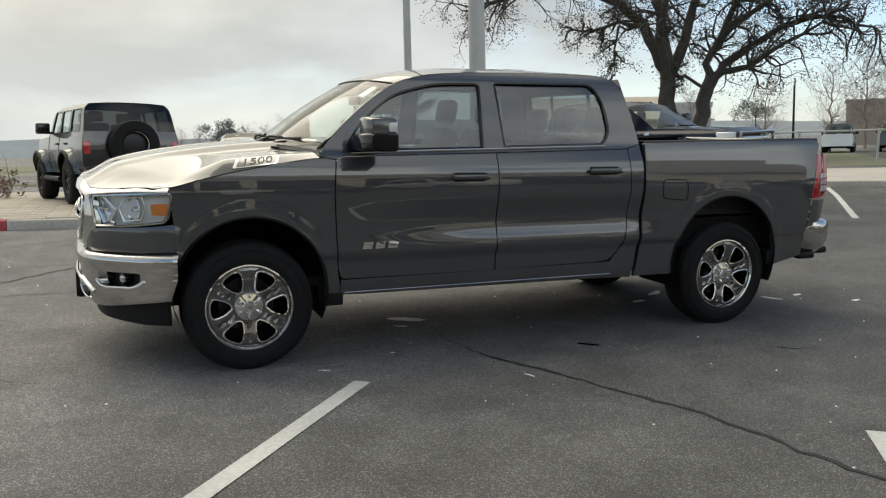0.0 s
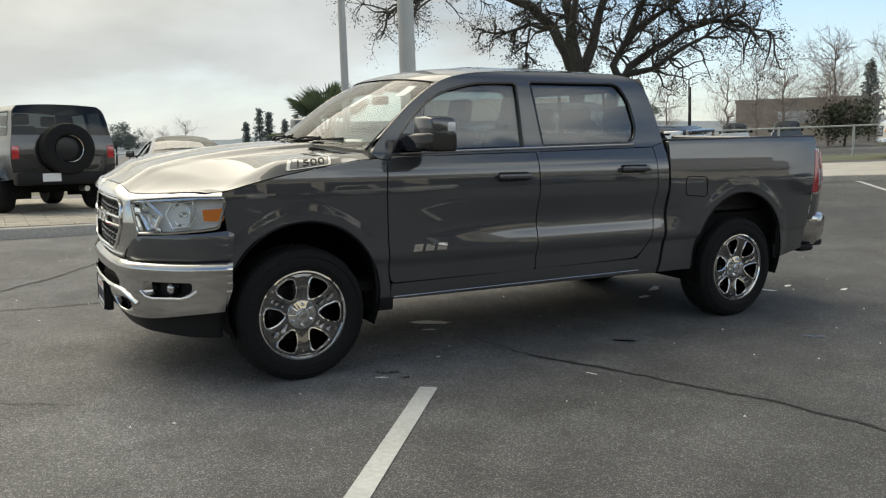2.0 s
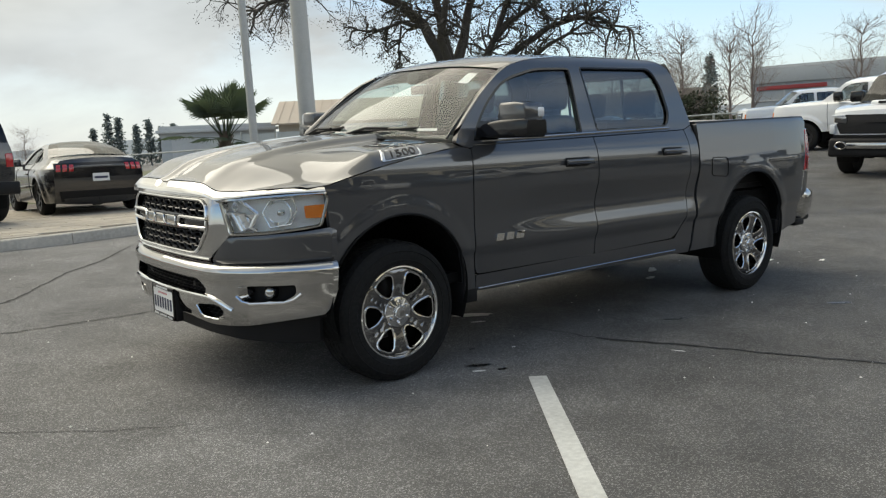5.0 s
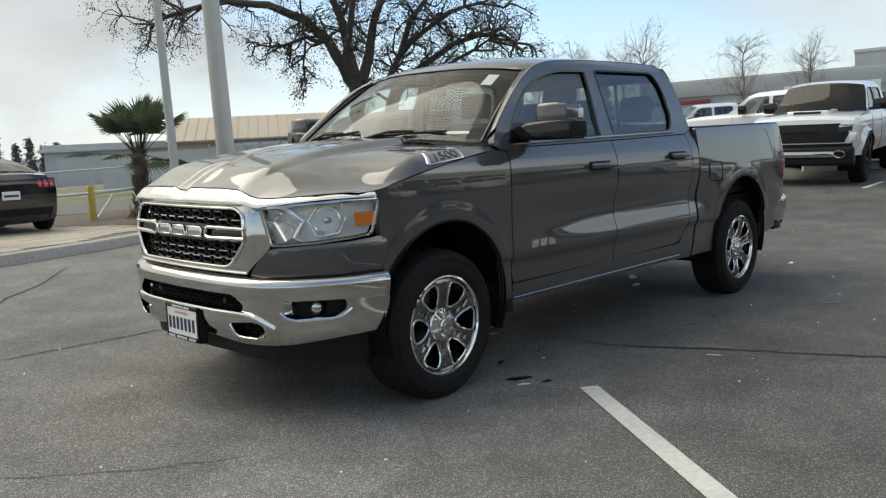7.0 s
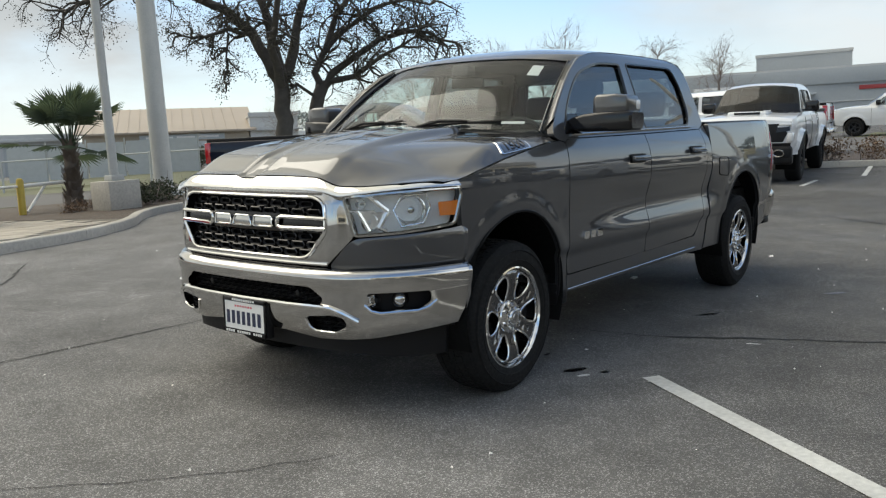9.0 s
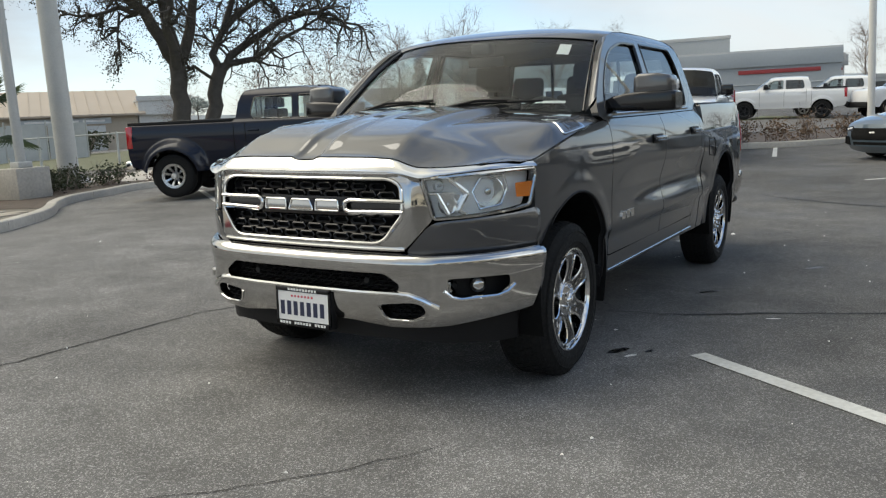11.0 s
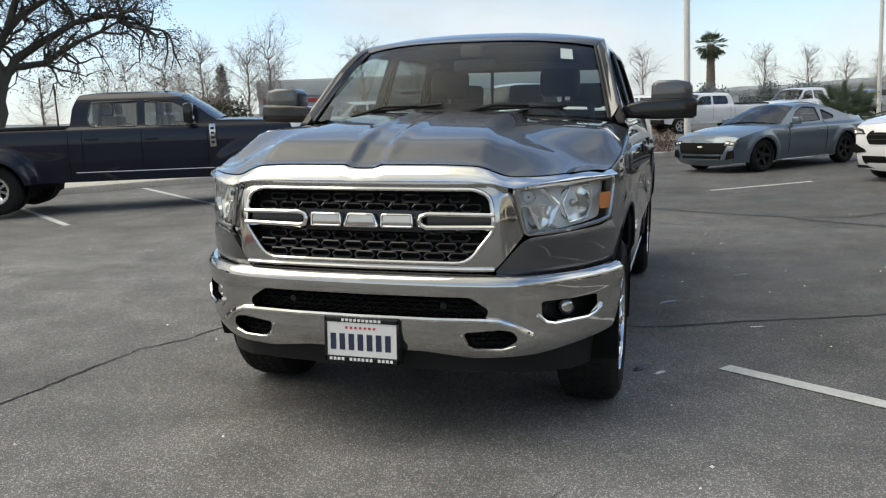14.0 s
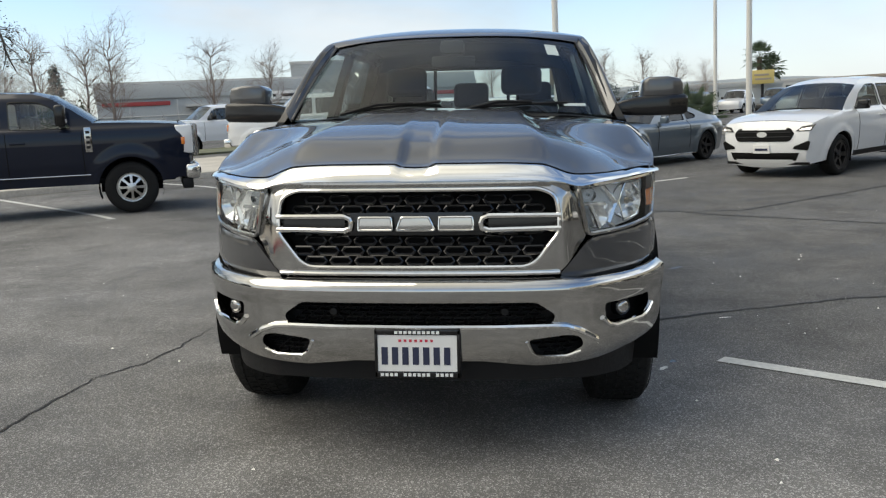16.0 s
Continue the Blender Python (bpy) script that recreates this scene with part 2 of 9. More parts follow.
GLOSS_BLACK = material("gloss_black_plastic", (0.008, 0.008, 0.009), 0.12)
UNDERBODY = material("underbody", (0.008, 0.008, 0.008), 0.9, vary=0.3, spec=0.1)
RUBBER = material("tyre_rubber", (0.011, 0.011, 0.011), 0.8, spec=0.25, vary=0.2, scale=14, bump=0.15, bump_scale=120)
SEAT = material("grey_seat_cloth", (0.035, 0.035, 0.038), 0.85, vary=0.2, scale=20, bump=0.2, bump_scale=300)
DASH = material("dashboard_vinyl", (0.02, 0.02, 0.021), 0.6, vary=0.1, bump=0.1, bump_scale=300)
GLASS_FRONT = glass("windscreen_glass", (0.80, 0.86, 0.84), clear=0.5)
GLASS_SIDE = glass("side_window_glass", (0.82, 0.90, 0.88), clear=0.75)
GLASS_DOOR = glass("front_door_glass", (0.70, 0.78, 0.77), clear=1.3)
GLASS_PRIVACY = glass("rear_door_glass", (0.24, 0.28, 0.29), clear=1.3)
GLASS_TINT = glass("privacy_glass", (0.30, 0.34, 0.35), clear=0.9)
GLASS_DARK = glass("dark_windscreen_glass", (0.07, 0.08, 0.08), clear=0.4)
GLASS_LENS = glass("lamp_lens", (0.93, 0.95, 0.95), clear=0.42)
# lighter tone on the black mesh's inner bevels, painting in their highlights
GRILLE_GLINT = material("grille_glint_plastic", (0.07, 0.07, 0.074), 0.28, 0.5)
REFLECTOR = material("lamp_reflector", (0.95, 0.95, 0.95), 0.10, 0.85)
LAMP_GREY = material("lamp_housing", (0.88, 0.89, 0.90), 0.3, 0.0)
AMBER = material("amber_reflector", (0.75, 0.20, 0.02), 0.25, 0.0, 1.0)
RED_LENS = material("red_lamp_lens", (0.42, 0.012, 0.018), 0.12, 0.0, 1.0)
WHITE_LENS = material("white_lamp_lens", (0.7, 0.7, 0.7), 0.15, 0.0, 1.0)
PLATE_WHITE = material("plate_white", (0.72, 0.72, 0.71), 0.4, vary=0.04)
PLATE_BLUE = material("plate_navy_ink", (0.02, 0.025, 0.06), 0.5)
PLATE_RED = material("plate_red_ink", (0.5, 0.03, 0.06), 0.5)
LINE_PAINT = material("white_road_paint", (0.55, 0.55, 0.52), 0.75, vary=0.22, scale=9, bump=0.3, bump_scale=180)
CRACK = material("crack_filler", (0.018, 0.018, 0.018), 0.85, vary=0.3, scale=30)
SEALER_PALE = material("dried_spill", (0.76, 0.75, 0.70), 0.8, vary=0.35, scale=25)
OIL = material("oil_stain", (0.014, 0.014, 0.014), 0.3, vary=0.3, scale=30)
CONCRETE = material("concrete", (0.44, 0.41, 0.36), 0.85, vary=0.22, scale=5, bump=0.3, bump_scale=90)
CONCRETE_RED = material("red_kerb_paint", (0.40, 0.05, 0.06), 0.7, vary=0.25, scale=8, bump=0.2)
PAVER = material("tan_paving", (0.40, 0.355, 0.29), 0.85, vary=0.22, scale=9, bump=0.3, bump_scale=60, random_tone=0.14)
PAVER_JOINT = material("paving_sand", (0.17, 0.15, 0.12), 0.95, vary=0.2)
MULCH = material("bark_mulch", (0.075, 0.055, 0.04), 0.95, vary=0.45, scale=30, bump=0.8, bump_scale=60)
GRASS = material("grass", (0.125, 0.13, 0.07), 0.95, vary=0.35, scale=6, bump=0.6, bump_scale=30)
ROAD = material("road_asphalt", (0.12, 0.115, 0.11), 0.9, vary=0.15, scale=3, bump=0.2)
BARK = material("oak_bark", (0.055, 0.048, 0.042), 0.95, vary=0.35, scale=14, bump=0.8, bump_scale=40)
TWIG = material("bare_twigs", (0.25, 0.205, 0.18), 0.9, vary=0.2, random_tone=0.15)
OAK_LEAF = material("oak_leaf", (0.050, 0.045, 0.030), 0.85, vary=0.4, scale=2)
LEAF = material("evergreen_leaf", (0.06, 0.085, 0.06), 0.8, vary=0.4, scale=3)
# distance haze is put into this leaf colour: paler and bluer than near foliage
HAZED_LEAF = leaf_material("hazed_foliage", (0.13, 0.16, 0.155), (0.26, 0.30, 0.29))
HEDGE = material("hedge_leaf", (0.05, 0.06, 0.03), 0.85, vary=0.4, scale=5)
DRY_LEAF = material("dry_shrub_leaf", (0.16, 0.10, 0.06), 0.9, vary=0.4, scale=5)
PALM_LEAF = leaf_material("palm_frond", (0.065, 0.09, 0.06), (0.11, 0.15, 0.08))
PALM_BARK = material("palm_bark", (0.11, 0.085, 0.065), 0.95, vary=0.35, scale=12, bump=0.8, bump_scale=40)
POLE_PAINT = material("pale_pole_paint", (0.42, 0.42, 0.40), 0.5, vary=0.1)
POLE_WHITE = material("white_pole_paint", (0.62, 0.61, 0.58), 0.5, vary=0.08)
POST_YELLOW = material("yellow_post_paint", (0.50, 0.36, 0.06), 0.6, vary=0.15)
STUCCO_TAN = material("tan_stucco", (0.36, 0.31, 0.25), 0.9, vary=0.08, scale=1, bump=0.2)
STUCCO_CREAM = material("cream_stucco", (0.72, 0.67, 0.56), 0.9, vary=0.06, scale=1, bump=0.2)
STUCCO_WHITE = material("pale_stucco", (0.52, 0.52, 0.51), 0.9, vary=0.06, scale=1, bump=0.2)
STUCCO_GREY = material("grey_stucco", (0.40, 0.42, 0.43), 0.9, vary=0.06, scale=1, bump=0.2)
ROOF_TAN = material("tan_metal_roof", (0.36, 0.30, 0.24), 0.5, 0.0, vary=0.08, scale=1)
PANEL_PALE = material("pale_panel", (0.46, 0.47, 0.47), 0.6, vary=0.08, scale=1)
BAND_RED = material("red_band", (0.35, 0.05, 0.05), 0.6)
SIGN_BLUE = material("blue_sign", (0.40, 0.43, 0.46), 0.5)
SIGN_YELLOW = material("yellow_sign", (0.58, 0.46, 0.16), 0.5)
WINDOW_DARK = material("dark_window_glass", (0.03, 0.035, 0.04), 0.1)
# the air is clear here: the hills' pale blue-grey colour holds the haze
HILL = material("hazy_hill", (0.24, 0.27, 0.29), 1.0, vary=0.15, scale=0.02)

# ---- mesh helpers ----
from mathutils.geometry import delaunay_2d_cdt


def mesh_ob(name, verts, faces, mats, parent=None, label="", fmat=None, smooth=True, sharp=40, normals=None):
    """One mesh object from vertices and faces, under a parent if given."""
    me = bpy.data.meshes.new(name)
    me.from_pydata([tuple(v) for v in verts], [], faces)
    for m in mats if isinstance(mats, (list, tuple)) else [mats]:
        me.materials.append(m)
    if fmat:
        me.polygons.foreach_set("material_index", fmat)
    if smooth:
        me.polygons.foreach_set("use_smooth", [True] * len(me.polygons))
        if normals is not None:
            me.normals_split_custom_set_from_vertices([tuple(q) for q in normals])
        elif sharp < 180:
            me.set_sharp_from_angle(angle=radians(sharp))
    me.update()
    ob = new(name, me)
    if parent:
        ob.parent = parent
    if label:
        tagged(ob, label)
    return ob


def part(name, bm, mat, parent, label="", sharp=40):
    """A bmesh as one mesh object under a thing or part."""
    me = bpy.data.meshes.new(name)
    bm.to_mesh(me)
    bm.free()
    me.materials.append(mat)
    me.polygons.foreach_set("use_smooth", [True] * len(me.polygons))
    me.set_sharp_from_angle(angle=radians(sharp))
    ob = new(name, me)
    if parent:
        ob.parent = parent
    if label:
        tagged(ob, label)
    return ob


def thing(name, m, label, category, group="", kind=""):
    """An empty at a thing's base, which parents its parts."""
    ob = new(name)
    ob.matrix_world = m
    ob.empty_display_size = 0.2
    return tagged(ob, label, category, group, kind)


def box_data(x0, x1, y0, y1, z0, z1, bevel=0.0, seg=2):
    bm = bmesh.new()
    bmesh.ops.create_cube(bm, size=1)
    for v in bm.verts:
        v.co = ((x0 + x1) / 2 + v.co.x * (x1 - x0), (y0 + y1) / 2 + v.co.y * (y1 - y0), (z0 + z1) / 2 + v.co.z * (z1 - z0))
    if bevel:
        bmesh.ops.bevel(bm, geom=bm.edges[:], offset=bevel, segments=seg, profile=0.5, affect="EDGES")
    return bm


def join(*bms):
    """Several bmeshes as one."""
    out = bms[0]
    for b in bms[1:]:
        me = bpy.data.meshes.new("tmp")
        b.to_mesh(me)
        b.free()
        out.from_mesh(me)
        bpy.data.meshes.remove(me)
    return out


def tube(points, radius, seg=8, closed=False):
    """A swept round bar along points; radius: one value or one a point."""
    bm = bmesh.new()
    pts = [Vector(p) for p in points]
    n = len(pts)
    rad = radius if isinstance(radius, (list, tuple)) else [radius] * n
    rings, up = [], None
    for i, p in enumerate(pts):
        a = pts[(i - 1) % n] if closed or i > 0 else p
        b = pts[(i + 1) % n] if closed or i < n - 1 else p
        d = (b - a).normalized()
        if up is None:
            up = d.orthogonal().normalized()
        up = (up - d * up.dot(d)).normalized()
        side = d.cross(up)
        rings.append([bm.verts.new(p + rad[i] * (math.cos(t) * up + math.sin(t) * side)) for t in (2 * math.pi * k / seg for k in range(seg))])
    for i in range(n if closed else n - 1):
        r0, r1 = rings[i], rings[(i + 1) % n]
        shift = 0
        if closed and i == n - 1:
            shift = min(range(seg), key=lambda s: (r0[0].co - r1[s].co).length)
        for k in range(seg):
            bm.faces.new((r0[k], r0[(k + 1) % seg], r1[(k + 1 + shift) % seg], r1[(k + shift) % seg]))
    if not closed:
        bm.faces.new(rings[0][::-1])
        bm.faces.new(rings[-1])
    return bm


def lathe(profile, seg=32, axis="y", start=0.0, end=2 * math.pi):
    """Profile of (radius, along) turned round an axis."""
    bm = bmesh.new()
    full = abs(end - start - 2 * math.pi) < 1e-6
    count = seg if full else seg + 1
    rings = []
    for k in range(count):
        t = start + (end - start) * k / seg
        c, s = math.cos(t), math.sin(t)
        rings.append([bm.verts.new((r * c, h, r * s) if axis == "y" else (r * c, r * s, h)) for r, h in profile])
    for k in range(seg):
        a, b = rings[k], rings[(k + 1) % count]
        for i in range(len(profile) - 1):
            bm.faces.new((a[i], a[i + 1], b[i + 1], b[i]))
    bmesh.ops.remove_doubles(bm, verts=bm.verts, dist=1e-5)
    bmesh.ops.recalc_face_normals(bm, faces=bm.faces)
    return bm


def curve_fn(*pts):
    """A smooth monotone curve through (x, y) points."""
    xs = [p[0] for p in pts]
    ys = [p[1] for p in pts]
    n = len(xs)
    h = [xs[i + 1] - xs[i] for i in range(n - 1)]
    d = [(ys[i + 1] - ys[i]) / h[i] for i in range(n - 1)]
    m = [d[0]] + [0.0 if d[i - 1] * d[i] <= 0 else 2 * d[i - 1] * d[i] / (d[i - 1] + d[i]) for i in range(1, n - 1)] + [d[-1]]

    def f(x):
        if x <= xs[0]:
            return ys[0] + m[0] * (x - xs[0]) * 0.0
        if x >= xs[-1]:
            return ys[-1]
        i = next(k for k in range(n - 1) if x <= xs[k + 1])
        t = (x - xs[i]) / h[i]
        return ((1 + 2 * t) * (1 - t) ** 2) * ys[i] + t * (1 - t) ** 2 * h[i] * m[i] + t * t * (3 - 2 * t) * ys[i + 1] + t * t * (t - 1) * h[i] * m[i + 1]

    return f


def step01(a, b, x):
    t = min(1.0, max(0.0, (x - a) / (b - a)))
    return t * t * (3 - 2 * t)


def rounded(poly, r, seg=4):
    """A closed outline with its corners rounded; r: one radius or one a corner."""
    out, n = [], len(poly)
    for i, p in enumerate(poly):
        ri = r[i] if isinstance(r, (list, tuple)) else r
        p, a, b = Vector(p), Vector(poly[i - 1]), Vector(poly[(i + 1) % n])
        ri = min(ri, (a - p).length * 0.45, (b - p).length * 0.45)
        if ri < 1e-4:
            out.append((p.x, p.y))
            continue
        s, e = p + (a - p).normalized() * ri, p + (b - p).normalized() * ri
        for k in range(seg + 1):
            t = k / seg
            q = s * (1 - t) ** 2 + p * 2 * t * (1 - t) + e * t * t
            out.append((q.x, q.y))
    return out


def arc(cx, cz, r, a0, a1, n=16, rz=None):
    rz = rz or r
    return [(cx + r * math.cos(radians(a0 + (a1 - a0) * k / n)), cz + rz * math.sin(radians(a0 + (a1 - a0) * k / n))) for k in range(n + 1)]


def inside(poly, x, y):
    hit, j = False, len(poly) - 1
    for i in range(len(poly)):
        xi, yi = poly[i]
        xj, yj = poly[j]
        if (yi > y) != (yj > y) and x < (xj - xi) * (y - yi) / (yj - yi) + xi:
            hit = not hit
        j = i
    return hit


def resample(loop, step):
    out = []
    for i, a in enumerate(loop):
        b = loop[(i + 1) % len(loop)]
        d = math.hypot(b[0] - a[0], b[1] - a[1])
        if d < 1e-6:
            continue
        k = max(1, int(d / step + 0.5))
        out += [(a[0] + (b[0] - a[0]) * j / k, a[1] + (b[1] - a[1]) * j / k) for j in range(k)]
    return out


def sheet(outline, fn, step=0.04, holes=(), lip=(0, 0, 0), hole_lip=None):
    """A curved panel: a flat outline with holes, filled with a fine net, and put in space by fn(u, v). lip: how its edges turn in.
    Gives vertices, faces, normals and the index of the first lip face."""
    loops = [resample(l, step) for l in (outline, *holes)]
    pts, edges = [], []
    for l in loops:
        o = len(pts)
        pts += l
        edges += [(o + i, o + (i + 1) % len(l)) for i in range(len(l))]
    us, vs = [p[0] for p in loops[0]], [p[1] for p in loops[0]]
    border = np.array(pts)
    nu, nv = int((max(us) - min(us)) / step), int((max(vs) - min(vs)) / step)
    for i in range(1, nu + 1):
        u = min(us) + (i - 0.5) * (max(us) - min(us)) / max(nu, 1)
        for j in range(1, nv + 1):
            v = min(vs) + (j - 0.5) * (max(vs) - min(vs)) / max(nv, 1)
            if not inside(loops[0], u, v) or any(inside(h, u, v) for h in loops[1:]):
                continue
            if ((border - (u, v)) ** 2).sum(axis=1).min() > (0.45 * step) ** 2:
                pts.append((u, v))
    co, _, tris, _, _, _ = delaunay_2d_cdt([Vector(p) for p in pts], edges, [], 0, 1e-6)
    co = [(c.x, c.y) for c in co]
    faces = []
    for t in tris:
        cx, cy = sum(co[i][0] for i in t) / 3, sum(co[i][1] for i in t) / 3
        if inside(loops[0], cx, cy) and not any(inside(h, cx, cy) for h in loops[1:]):
            faces.append(tuple(t))
    verts, norms, e = [], [], 0.004
    for u, v in co:
        p = Vector(fn(u, v))
        n = (Vector(fn(u + e, v)) - Vector(fn(u - e, v))).cross(Vector(fn(u, v + e)) - Vector(fn(u, v - e)))
        verts.append(p)
        norms.append(n.normalized() if n.length > 1e-9 else Vector((0, 0, 1)))
    first = len(faces)
    for k, l in enumerate(loops):
        turn = Vector(lip if k == 0 or hole_lip is None else hole_lip)
        if turn.length < 1e-6:
            continue
        o = len(verts)
        n = len(l)
        ring = [Vector(fn(*q)) for q in l]
        for p in ring:
            verts += [p, p + turn]
        for i in range(n):
            j = (i + 1) % n
            d = (ring[j] - ring[i - 1]).cross(turn)
            d = d.normalized() if d.length > 1e-9 else Vector((0, 0, 1))
            norms += [d, d]
        faces += [(o + 2 * i, o + 2 * ((i + 1) % n), o + 2 * ((i + 1) % n) + 1, o + 2 * i + 1) for i in range(n)]
    return verts, faces, norms, first


def panel(name, outline, fn, mat, parent, step=0.04, holes=(), lip=(0, 0, 0), hole_lip=None, label="", lip_mat=None):
    v, f, n, first = sheet(outline, fn, step, holes, lip, hole_lip)
    mats = [mat] + ([lip_mat] if lip_mat else [])
    fm = [0] * first + [1 if lip_mat else 0] * (len(f) - first)
    return mesh_ob(name, v, f, mats, parent, label, fmat=fm, normals=n)


# ---- the lie of the land: a shallow fall across the lot ----


def ground_z(x, y):
    z = 0.037 * min(max(y + 1, 0), 7)
    return z + (0.028 * (x - 4) if x > 4 else 0.028 * (x + 4) if x < -4 else 0.0)


def stand(x, y, heading, lift=0.0):
    """The pose of a vehicle at x, y whose own -x axis points to heading (degrees), lying on the ground."""
    h = radians(heading)
    f, s = Vector((math.cos(h), math.sin(h), 0)), Vector((-math.sin(h), math.cos(h), 0))
    zf, zb = (ground_z(*(Vector((x, y, 0)) + k * f).xy) for k in (1.5, -1.5))
    zl, zr = (ground_z(*(Vector((x, y, 0)) + k * s).xy) for k in (0.8, -0.8))
    fx = Vector((f.x, f.y, (zf - zb) / 3)).normalized()
    sy = Vector((s.x, s.y, (zl - zr) / 1.6)).normalized()
    up = fx.cross(sy).normalized()
    sy = up.cross(fx)
    m = Matrix((-fx, -sy, up)).transposed().to_4x4()
    m.translation = (x, y, ground_z(x, y) + lift)
    return m


def ribbon(points, width, lift=0.004, seg=0.4):
    """A flat strip laid on the ground along points."""
    pts = []
    for a, b in zip(points[:-1], points[1:]):
        k = max(1, int(math.dist(a, b) / seg))
        pts += [(a[0] + (b[0] - a[0]) * i / k, a[1] + (b[1] - a[1]) * i / k) for i in range(k)]
    pts.append(points[-1])
    verts, faces = [], []
    for i, p in enumerate(pts):
        a, b = pts[max(0, i - 1)], pts[min(len(pts) - 1, i + 1)]
        d = Vector((b[0] - a[0], b[1] - a[1])).normalized()
        w = width(i / max(1, len(pts) - 1)) if callable(width) else width
        for s in (-0.5, 0.5):
            x, y = p[0] - d.y * w * s, p[1] + d.x * w * s
            verts.append((x, y, ground_z(x, y) + lift))
    for i in range(len(pts) - 1):
        faces.append((2 * i, 2 * i + 1, 2 * i + 3, 2 * i + 2))
    return verts, faces


def patch(poly, lift=0.004, step=0.5):
    """A flat sheet laid on the ground inside an outline."""
    v, f, n, _ = sheet(poly, lambda u, w: (u, w, ground_z(u, w) + lift), step)
    return v, f

# ---- ground ----


def build_ground():
    xs = [-900, -400, -200, -100, -60, -40, -25, -15, -10, -7, -5, -4, -3, -2, -1, 0, 1, 2, 3, 4, 5, 6, 8, 10, 13, 16, 20, 25, 32, 40, 60, 100, 200, 400, 900]
    ys = [-900, -400, -200, -100, -60, -40, -25, -15, -10, -6, -4, -3, -2, -1.5, -1, -0.5, 0, 0.5, 1, 1.5, 2, 3, 4, 5, 6, 7, 9, 12, 16, 20, 30, 45, 70, 120, 250, 500, 900]
    v = [(x, y, ground_z(x, y)) for x in xs for y in ys]
    n = len(ys)
    f = [(i * n + j, (i + 1) * n + j, (i + 1) * n + j + 1, i * n + j + 1) for i in range(len(xs) - 1) for j in range(n - 1)]
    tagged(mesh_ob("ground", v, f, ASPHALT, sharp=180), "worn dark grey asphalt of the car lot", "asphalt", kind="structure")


build_ground()

# ---- the dark grey pickup: x runs from nose (-1) to tail (4.8), y = 0 is its middle, z = 0 the tyres' feet ----
TRUCK = thing("pickup_truck", pose(0, 0, 0), "dark grey crew cab pickup truck with chrome bumper and wheels", "truck")
AXLE_F, AXLE_R, HUB_Z, TYRE_R = 0.0, 3.672, 0.40, 0.403
ARCH_F, ARCH_R = (0.02, 0.50, 0.465), (3.655, 0.53, 0.485)

_body = curve_fn((0.38, 0.945), (0.48, 0.957), (0.60, 0.966), (0.665, 0.972), (0.685, 0.980), (0.705, 0.992), (0.74, 0.996), (0.95, 1.000), (1.08, 1.003), (1.18, 0.998), (1.26, 0.982), (1.33, 0.952), (1.38, 0.925),
                 (1.44, 0.902), (1.60, 0.852), (1.75, 0.802), (1.84, 0.766), (1.89, 0.725), (1.92, 0.67), (1.94, 0.60))
_bed = curve_fn((0.38, 0.945), (0.48, 0.957), (0.60, 0.966), (0.665, 0.972), (0.685, 0.980), (0.705, 0.992), (0.74, 0.996), (0.95, 1.001), (1.08, 1.001), (1.18, 0.991), (1.28, 0.974), (1.38, 0.954), (1.43, 0.940), (1.46, 0.925))
# the hollow along the lower doors: its underside looks up to the sky
_hollow = curve_fn((0.66, 0.0), (0.71, 0.0), (0.74, -0.003), (0.80, -0.019), (0.86, -0.036), (0.90, -0.039), (0.97, -0.026), (1.07, -0.004), (1.2, 0.0))
_nose = curve_fn((-0.62, 0.085), (-0.48, 0.062), (-0.30, 0.030), (-0.10, 0.012), (0.20, 0.002), (0.5, 0.0))
_tail = curve_fn((4.0, 0.0), (4.35, 0.008), (4.6, 0.03), (4.72, 0.06), (4.80, 0.10))


def flare(x, z):
    best = 0.0
    for cx, cz, r in (ARCH_F, ARCH_R):
        d = math.hypot(x - cx, z - cz) - r
        if z > 0.35 and d < 0.2:
            best = max(best, 0.008 * (1 - step01(0.03, 0.12, d)) * step01(-0.2, 0.012, d))
    return best


def half_width(x, z):
    w = _bed(z) if x > 2.86 else _body(z)
    w += _hollow(min(1.2, max(0.66, z))) * step01(0.30, 1.70, x) * (1 - step01(2.72, 3.20, x))
    return w - _nose(x) - _tail(x) + flare(x, z)


def side_at(sign, off=0.0):
    return lambda u, v: (u, sign * (half_width(u, v) + off), v)


